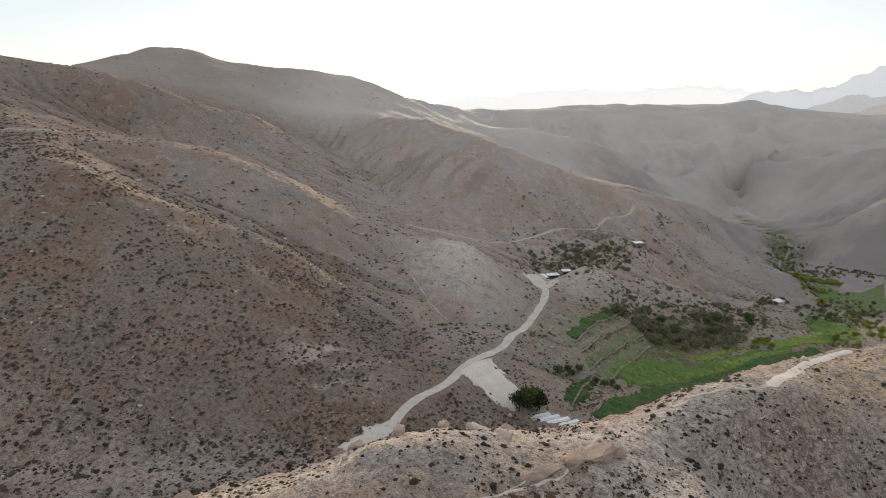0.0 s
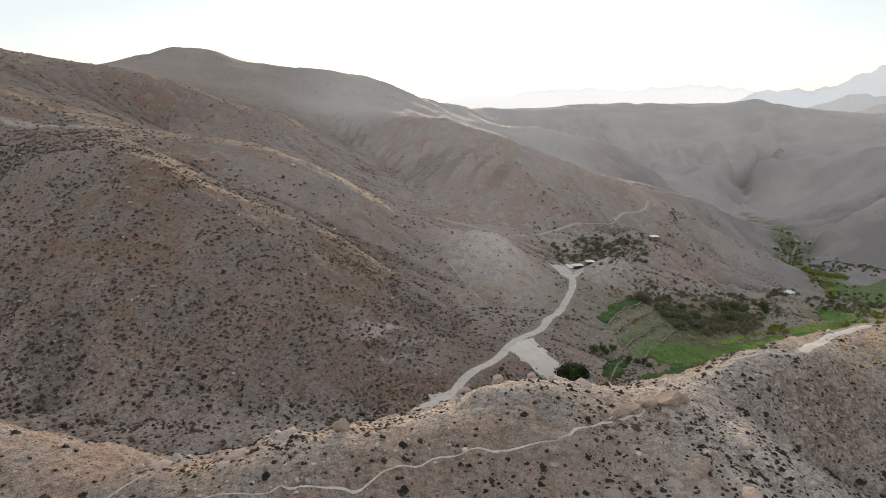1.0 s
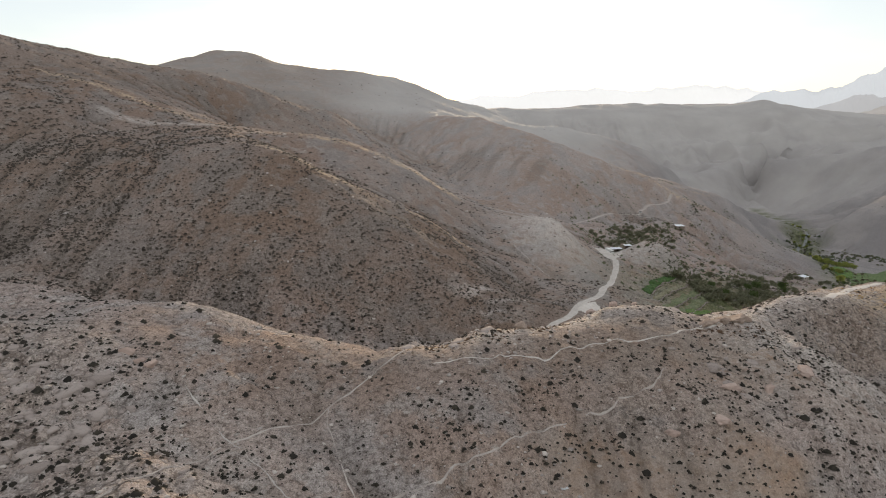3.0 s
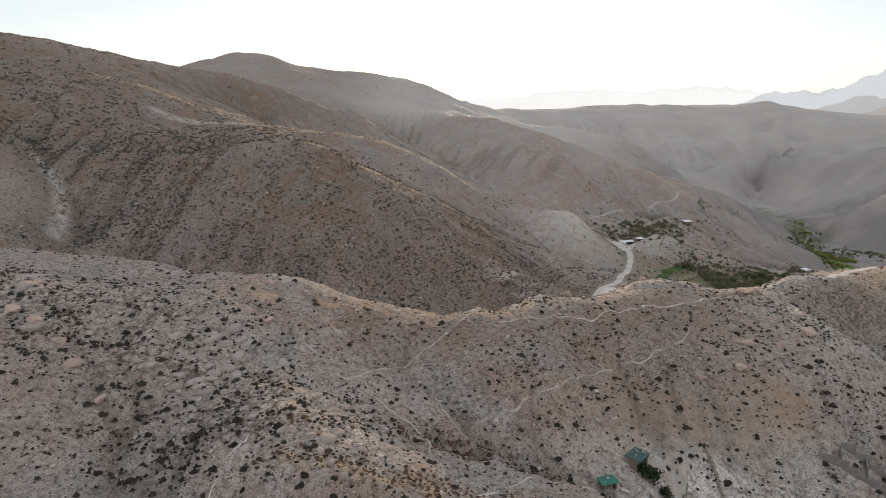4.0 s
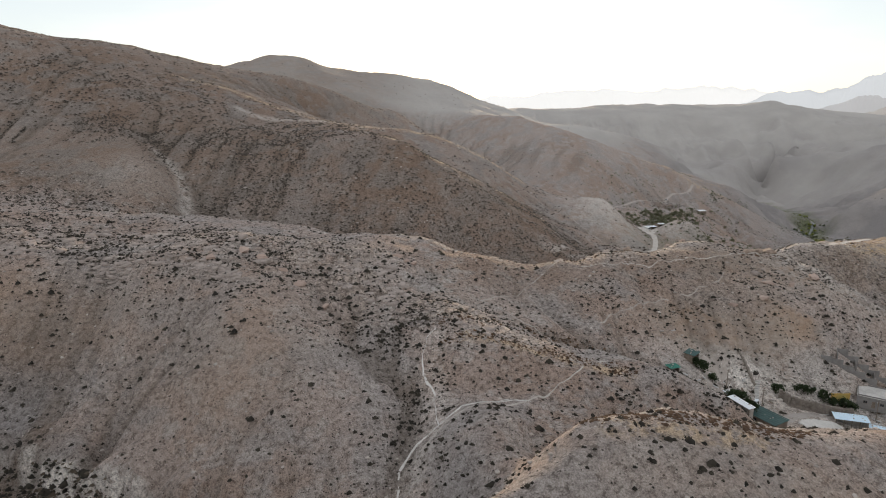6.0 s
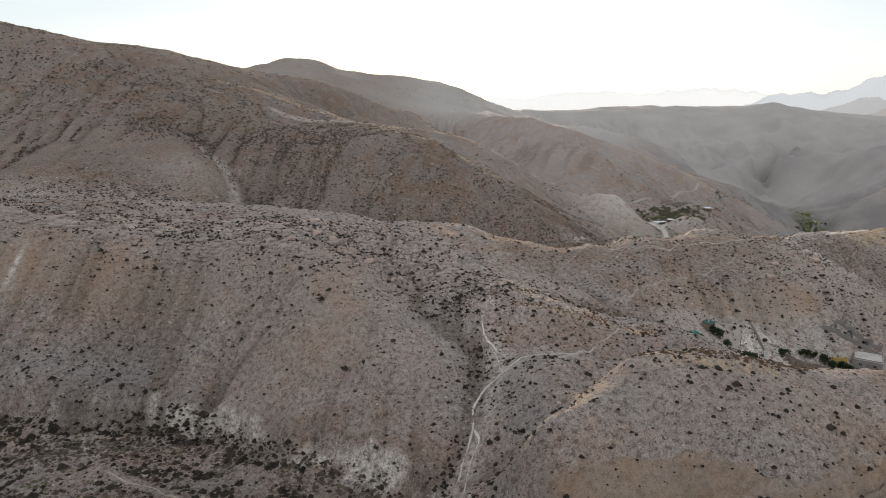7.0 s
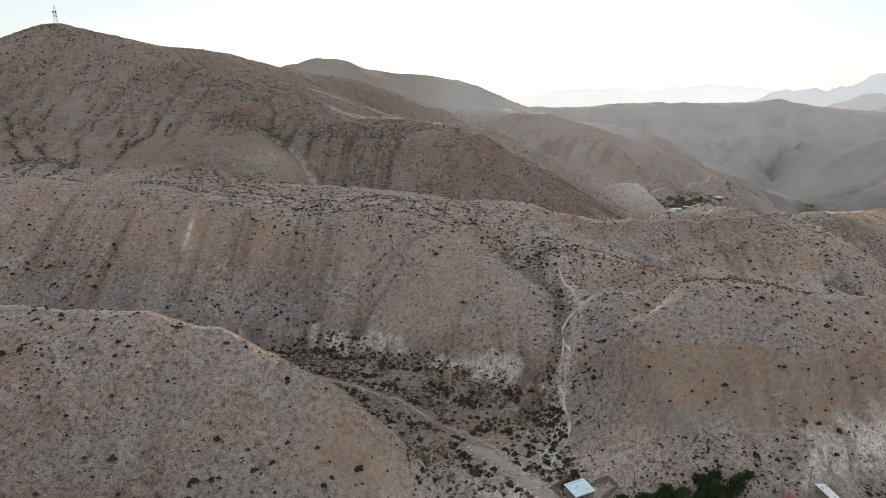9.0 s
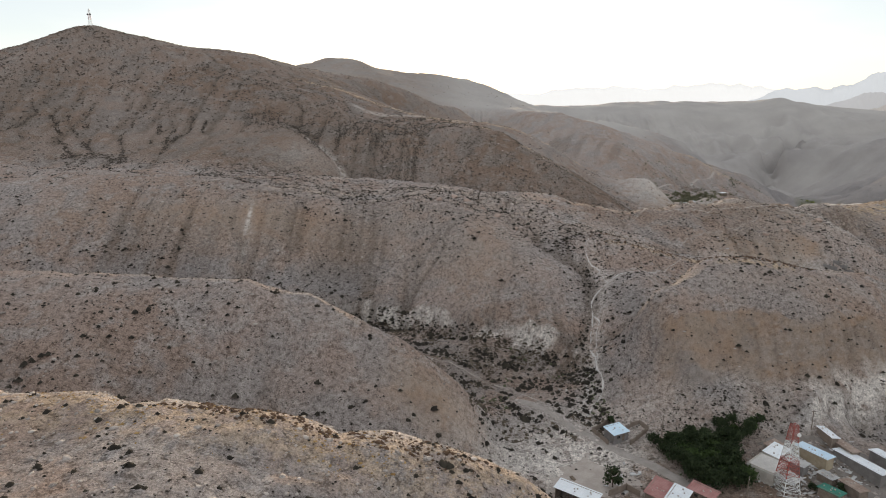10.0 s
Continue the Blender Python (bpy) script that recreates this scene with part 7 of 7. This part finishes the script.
def block_wall(a, b, height, label="grey block wall of a roofless yard", thick=0.2, material=None, group="yard walls"):
    """A free-standing wall that steps down with the land, with piers."""
    a, b = Vector(a), Vector(b)
    n = max(1, round((b - a).length / 3.0))
    ang = math.degrees(math.atan2(b.y - a.y, b.x - a.x))
    ob = thing("yard_wall", pose(a.x, a.y, float(ground_at(a.x, a.y)[0]), 0, 0, ang), label, "wall", group)
    l, z0 = (b - a).length / n, float(ground_at(a.x, a.y)[0])
    for k in range(n):
        m = a + (b - a) * (k + 0.5) / n
        z = float(ground_at(m.x, m.y)[0]) - z0
        bm = bmesh.new()
        box(bm, k * l + 0.1, (k + 1) * l - 0.1, -thick / 2, thick / 2, z - 0.7, z + height)
        part("wall_panel", bm, material or BLOCK, ob)
        bm = bmesh.new()
        box(bm, k * l - 0.14, k * l + 0.1, -thick / 2 - 0.05, thick / 2 + 0.05, z - 0.7, z + height + 0.12)
        part("pier", bm, material or BLOCK, ob)
    return ob


for a, b in (((13.7, 29.7), (30, 21.8)), ((19.6, 31.6), (34, 27)), ((17.7, 28.2), (19.6, 31.6)), ((22.5, 26.2), (24.5, 30)), ((27, 23.4), (29.5, 28.4))):
    block_wall(a, b, 1.9)
for a, b in (((-123.5, -102), (-120.6, -108.5)), ((-123.5, -102), (-117, -96.5)), ((-115.3, -102.2), (-110, -99.5)), ((-114.5, -108), (-108.5, -103)), ((-108.5, -103), (-110, -99.5))):
    block_wall(a, b, 1.3, "low brick wall of a house yard", material=ADOBE, group="brick yard walls")
for a, b in (((-121, -128), (-118.5, -131)), ((-121, -128), (-126, -131))):
    block_wall(a, b, 1.6, "adobe wall of a back yard", material=ADOBE, group="back yard walls")
MURAL = plain_material("yellow_painted_wall", (0.50, 0.28, 0.06), (0.42, 0.34, 0.12), 0.4, 0.85)
block_wall((11.4, 18.6), (17.2, 19.2), 2.2, "wall painted in faded yellow and green", material=MURAL, group="")
spread("pavement", [(-7.4, 2.6), (-5, 5.2), (0.5, 7.6), (6.5, 9.4), (12, 8.6), (20, 4.5), (40, -4), (38, -8), (18, 0), (8, 3), (-2, 1), (-6, 0.8)], CONCRETE, "pale concrete apron beside the street", "concrete apron", 0.3, 0.0, 0.4, 70)
spread("ground_yard", [(-27, 24), (-20, 29), (-14, 27), (-16, 22), (-20, 14), (-16, 8), (-20, 6), (-26, 12)], TRAIL, "pale bare yard ground between huts", "bare yard", 0.15, 0.15, 0.9, 80, ragged=1.6)
spread("ground_yard", [(-140, -120), (-128, -112), (-118, -120), (-116, -128), (-126, -132), (-140, -130)], TRAIL, "pale bare waste ground beside the village road", "waste ground", 0.12, 0.12, 1.0, 85, ragged=1.6)
spread("ground_plot", [(-83, -111), (-72, -106), (-64, -105), (-54, -110), (-48, -122), (-58, -132), (-76, -131), (-82, -118)], plain_material("dark_tilled_soil", (0.16, 0.14, 0.125), (0.24, 0.215, 0.195), 0.6, 0.95, relief=0.8), "dark tilled plot between sheds", "tilled plot", 0.08, 0.1, 0.8, 90, ragged=1.6)

# a concrete stair climbs from the street
stair_foot = at(-14.4, 11.0)
stair = thing("stairway", stair_foot, "pale concrete outdoor stairway beside the slope", "stairs")
for k in range(14):
    u = k / 13
    x, y = -14.4 + 4.0 * u, 11.0 + 8.0 * u
    z = float(ground_at(x, y)[0])
    bm = bmesh.new()
    box(bm, -0.65, 0.65, -0.34, 0.34, -0.4, 0.22, stair_foot.inverted() @ pose(x, y, z, 0, 0, -26.6))
    part("step", bm, ZINC if k < 5 else CONCRETE, stair)

spread("ground_spill", [(-30, 150), (-24, 158), (-17, 167), (-11, 166), (-16, 156), (-24, 148)], DUST, "pale levelled dirt where the road begins", "gravel lot", 0.14, 0.08, 0.5, 6, ragged=1.8)
# plastic-covered seed beds below the road
for k in range(4):
    bm = bmesh.new()
    box(bm, -1.1, 1.1, -4.2, 4.2, -0.3, 0.45)
    bmesh.ops.bevel(bm, geom=[e for e in bm.edges if abs(e.verts[0].co.y - e.verts[1].co.y) > 1], offset=0.4, segments=3, affect="EDGES")
    ob = thing("seed_bed", at(31.5 + 3.1 * k, 187.2 - 0.5 * k, -68), "long seed bed under white plastic sheet", "seed bed", "seed beds")
    part("cover", bm, ZINC, ob, "white plastic sheet")


# ---- vehicles and masts ----
def truck(x, y, turn):
    """A parked lorry: cab, box, wheels."""
    ob = thing("truck", pose(x, y, float(ground_at(x, y)[0]) + 0.15, 0, 0, turn), "white lorry parked on the gravel lot", "truck")
    bm = bmesh.new()
    box(bm, -1.1, 1.1, 1.9, 3.7, 0.5, 2.3)
    bmesh.ops.bevel(bm, geom=bm.edges[:], offset=0.15, segments=2, affect="EDGES")
    cab = part("cab", bm, WHITE_PAINT, ob)
    bm = bmesh.new()
    box(bm, -0.95, 0.95, 3.66, 3.73, 1.35, 2.05)
    part("windscreen", bm, GLASS.mat, cab, "dark windscreen")
    bm = bmesh.new()
    box(bm, -1.15, 1.15, -3.4, 1.75, 0.85, 2.7)
    part("cargo_box", bm, WHITE_PAINT, ob)
    bm = bmesh.new()
    box(bm, -0.5, 0.5, -3.3, 3.4, 0.45, 0.8)
    part("chassis", bm, DARK_HOLE, ob)
    for yy in (2.7, -1.2, -2.4):
        for xx in (-1.0, 1.0):
            bm = bmesh.new()
            rod(bm, (xx - 0.15, yy, 0.48), (xx + 0.15, yy, 0.48), 0.48, None, 16)
            wheel = part("wheel", bm, DARK_HOLE, ob, "black tyre")
            bm = bmesh.new()
            rod(bm, (xx - 0.17, yy, 0.48), (xx + 0.17, yy, 0.48), 0.22, None, 12)
            part("rim", bm, WHITE_PAINT, wheel)
    return ob


truck(58.6, 347.0, 200)
CAR_PAINT = plain_material("pale_car_paint", (0.60, 0.60, 0.60), (0.68, 0.68, 0.68), 0.8, 0.35, 0.0, 0.05)
car = thing("car", pose(127.0, 502.5, float(ground_at(127, 502.5)[0]) + 0.12, 0, 0, -35), "pale car parked at a bend of the hill road", "car")
bm = bmesh.new()
box(bm, -0.85, 0.85, -2.1, 2.1, 0.3, 0.95)
bmesh.ops.bevel(bm, geom=bm.edges[:], offset=0.18, segments=2, affect="EDGES")
part("body", bm, CAR_PAINT, car)
bm = bmesh.new()
top = box(bm, -0.75, 0.75, -1.6, 0.8, 0.93, 1.5)
bmesh.ops.scale(bm, vec=(0.85, 0.75, 1), space=Matrix.Translation((0, 0.4, 0)), verts=[v for v in top if v.co.z > 1.2])
part("cabin", bm, GLASS.mat, car, "dark windows")
for xx in (-0.8, 0.8):
    for yy in (-1.3, 1.3):
        bm = bmesh.new()
        rod(bm, (xx - 0.1, yy, 0.32), (xx + 0.1, yy, 0.32), 0.32, None, 14)
        part("wheel", bm, DARK_HOLE, car, "black tyre")


def lattice_mast(x, y, base, height, foot, head, bays, bands, label, leg=0.09, brace=0.05, dishes=()):
    """A four-legged lattice mast in bands of colour, with cross braces and dishes."""
    ob = thing("lattice_mast", pose(x, y, base, 0, 0, 12), label, "mast")
    levels = [height * k / bays for k in range(bays + 1)]
    half = [foot + (head - foot) * (z / height) ** 0.8 for z in levels]
    corners = ((-1, -1), (1, -1), (1, 1), (-1, 1))
    for b, mat in enumerate(bands):
        lo, hi = b * bays // len(bands), (b + 1) * bays // len(bands)
        words = "red painted" if mat is RED_PAINT else "white painted"
        for cx, cy in corners:
            bm = bmesh.new()
            for k in range(lo, hi):
                rod(bm, (cx * half[k], cy * half[k], levels[k] - (1.0 if k == 0 else 0)), (cx * half[k + 1], cy * half[k + 1], levels[k + 1]), leg, None, 5)
            part("leg", bm, mat, ob, words + " leg")
        for (ax, ay), (bx, by) in zip(corners, corners[1:] + corners[:1]):
            for k in range(lo, hi):
                p, q = half[k], half[k + 1]
                for a, b in (((ax * p, ay * p, levels[k]), (bx * q, by * q, levels[k + 1])), ((bx * p, by * p, levels[k]), (ax * q, ay * q, levels[k + 1])), ((ax * q, ay * q, levels[k + 1]), (bx * q, by * q, levels[k + 1]))):
                    bm = bmesh.new()
                    rod(bm, a, b, brace, None, 4)
                    part("brace", bm, mat, ob, words + " brace")
    for dx, dy, dz, rad, mat in dishes:
        bm = bmesh.new()
        rod(bm, (dx, dy, dz), (dx, dy - 0.35, dz), rad, rad * 0.9, 14)
        part("dish", bm, mat, ob, "round antenna dish")
    return ob


lattice_mast(-82.4, -127.0, -5.6, 17.6, 2.3, 0.6, 16, (WHITE_PAINT, RED_PAINT, WHITE_PAINT, RED_PAINT), "red and white lattice telephone mast between village roofs", 0.11, 0.06, ((0.3, -1.3, 15.6, 0.5, WHITE_PAINT), (-0.8, -1.2, 13.6, 0.4, WHITE_PAINT)))
top_z = float(ground_at(-506, 348)[0])
lattice_mast(-506, 348, top_z - 0.3, 15.0, 1.6, 0.5, 9, (WHITE_PAINT, RED_PAINT, WHITE_PAINT), "thin lattice antenna mast on the summit", 0.08, 0.04, ((1.0, -0.7, 10.2, 0.8, DARK_HOLE), (-1.2, -0.7, 10.0, 0.8, DARK_HOLE), (0, -0.8, 13.4, 0.5, WHITE_PAINT)))


def pole(x, y, height, label="weathered timber power pole"):
    ob = thing("power_pole", at(x, y, r_.uniform(0, 90)), label, "pole", "power poles")
    bm = bmesh.new()
    rod(bm, (0, 0, -0.6), (0, 0, height), 0.14, 0.1, 8)
    part("post", bm, WOOD, ob)
    bm = bmesh.new()
    box(bm, -0.7, 0.7, -0.06, 0.06, height - 0.6, height - 0.45)
    part("crossarm", bm, WOOD, ob)
    for xx in (-0.6, 0, 0.6):
        bm = bmesh.new()
        rod(bm, (xx, 0, height - 0.45), (xx, 0, height - 0.25), 0.05, 0.04, 6)
        part("insulator", bm, WHITE_PAINT, ob)
    return ob


for x, y in ((-93.5, -131.0), (-105, -104.5), (-64, -104), (22, 14), (-14, 8.5), (-20.5, 16.5)):
    pole(x, y, 6.0)

# ---- single boulders and outcrops ----
ROCK = plain_material("outcrop_rock", (0.30, 0.225, 0.175), (0.42, 0.33, 0.27), 0.55, 0.92, relief=1.0, distance=0.4, spread=0.0)
PINK_ROCK = plain_material("pink_rock", (0.37, 0.275, 0.23), (0.43, 0.335, 0.285), 0.4, 0.92, relief=0.8, distance=0.2)


def boulder(x, y, size, turn, label, seed, material, sink=0.3, group=""):
    """A weathered rock mass: a lumpy, cracked body set into the ground."""
    r, bm = random.Random(seed), bmesh.new()
    for _ in range(16):
        d = Vector((r.gauss(0, 1), r.gauss(0, 1), r.gauss(0, 0.8))).normalized() * r.uniform(0.8, 1.1)
        bm.verts.new(d)
    bmesh.ops.convex_hull(bm, input=bm.verts[:])
    bmesh.ops.bevel(bm, geom=bm.edges[:], offset=0.07, segments=1, affect="EDGES")
    bmesh.ops.triangulate(bm, faces=bm.faces[:])
    bmesh.ops.subdivide_edges(bm, edges=bm.edges[:], cuts=3, use_grid_fill=True)
    for v in bm.verts:
        p = v.co * 1.3 + Vector((seed * 7.1, seed * 3.3, 0))
        k = 1 + 0.14 * noise.noise(p * 1.2) + 0.10 * noise.noise(p * 3.1) - 0.16 * abs(noise.noise(p * 2.2 + Vector((5, 1, 2)))) + 0.06 * noise.noise(p * 8) - 0.09 * max(0.0, noise.noise(Vector((p.x * 0.7, p.y * 0.7, p.z * 6))))
        v.co = Vector((v.co.x * k * size[0], v.co.y * k * size[1], v.co.z * k * size[2]))
    me = bpy.data.meshes.new("boulder")
    bm.to_mesh(me)
    bm.free()
    me.materials.append(material)
    ob = new("boulder", me)
    ob.matrix_world = at(x, y, turn, size[2] * (1 - 2 * sink) * 0.5)
    return tagged(ob, label, "rock", group)


boulder(-35.2, 73.8, (1.9, 1.5, 1.6), 20, "rounded pale boulder on the ridge crest", 1, ROCK, 0.2)
boulder(25.5, 93.0, (4.6, 2.6, 2.3), 30, "orange-brown rock outcrop with an overhang", 2, ROCK, 0.35)
boulder(21.0, 90.0, (3.6, 2.2, 1.7), 50, "orange-brown rock with a flat top", 7, ROCK, 0.4)
boulder(28.8, 95.0, (2.6, 1.8, 1.4), 10, "cracked orange-brown rock on the ridge", 8, ROCK, 0.4)
boulder(15.0, 84.5, (5.0, 1.6, 1.0), 35, "low rock ledge on the ridge", 3, ROCK, 0.4)
for k, (x, y, s) in enumerate(((-118, 50, 1.8), (-115, 49, 1.5), (-112.4, 48.6, 1.7), (-163, 32, 2.2), (-157, 30, 2.0), (-150, 26, 1.8), (-143, 20, 2.0), (-135, 14, 1.7), (-170, 24, 2.0), (-66, 72, 1.2), (-14, 92, 1.8), (-7, 94.5, 2.2), (0, 99, 1.7), (5, 101.5, 1.4), (12, 104.5, 1.5), (8, 56, 2.4), (18, 58, 2.2), (30, 66, 2.8), (2, 46, 1.9), (-8, 44, 1.6))):
    boulder(x, y, (s * 1.2, s * 0.8, s * 0.7), 37 * k, "rounded pinkish rock set in the slope", 10 + k, PINK_ROCK, 0.44, "slope rocks")
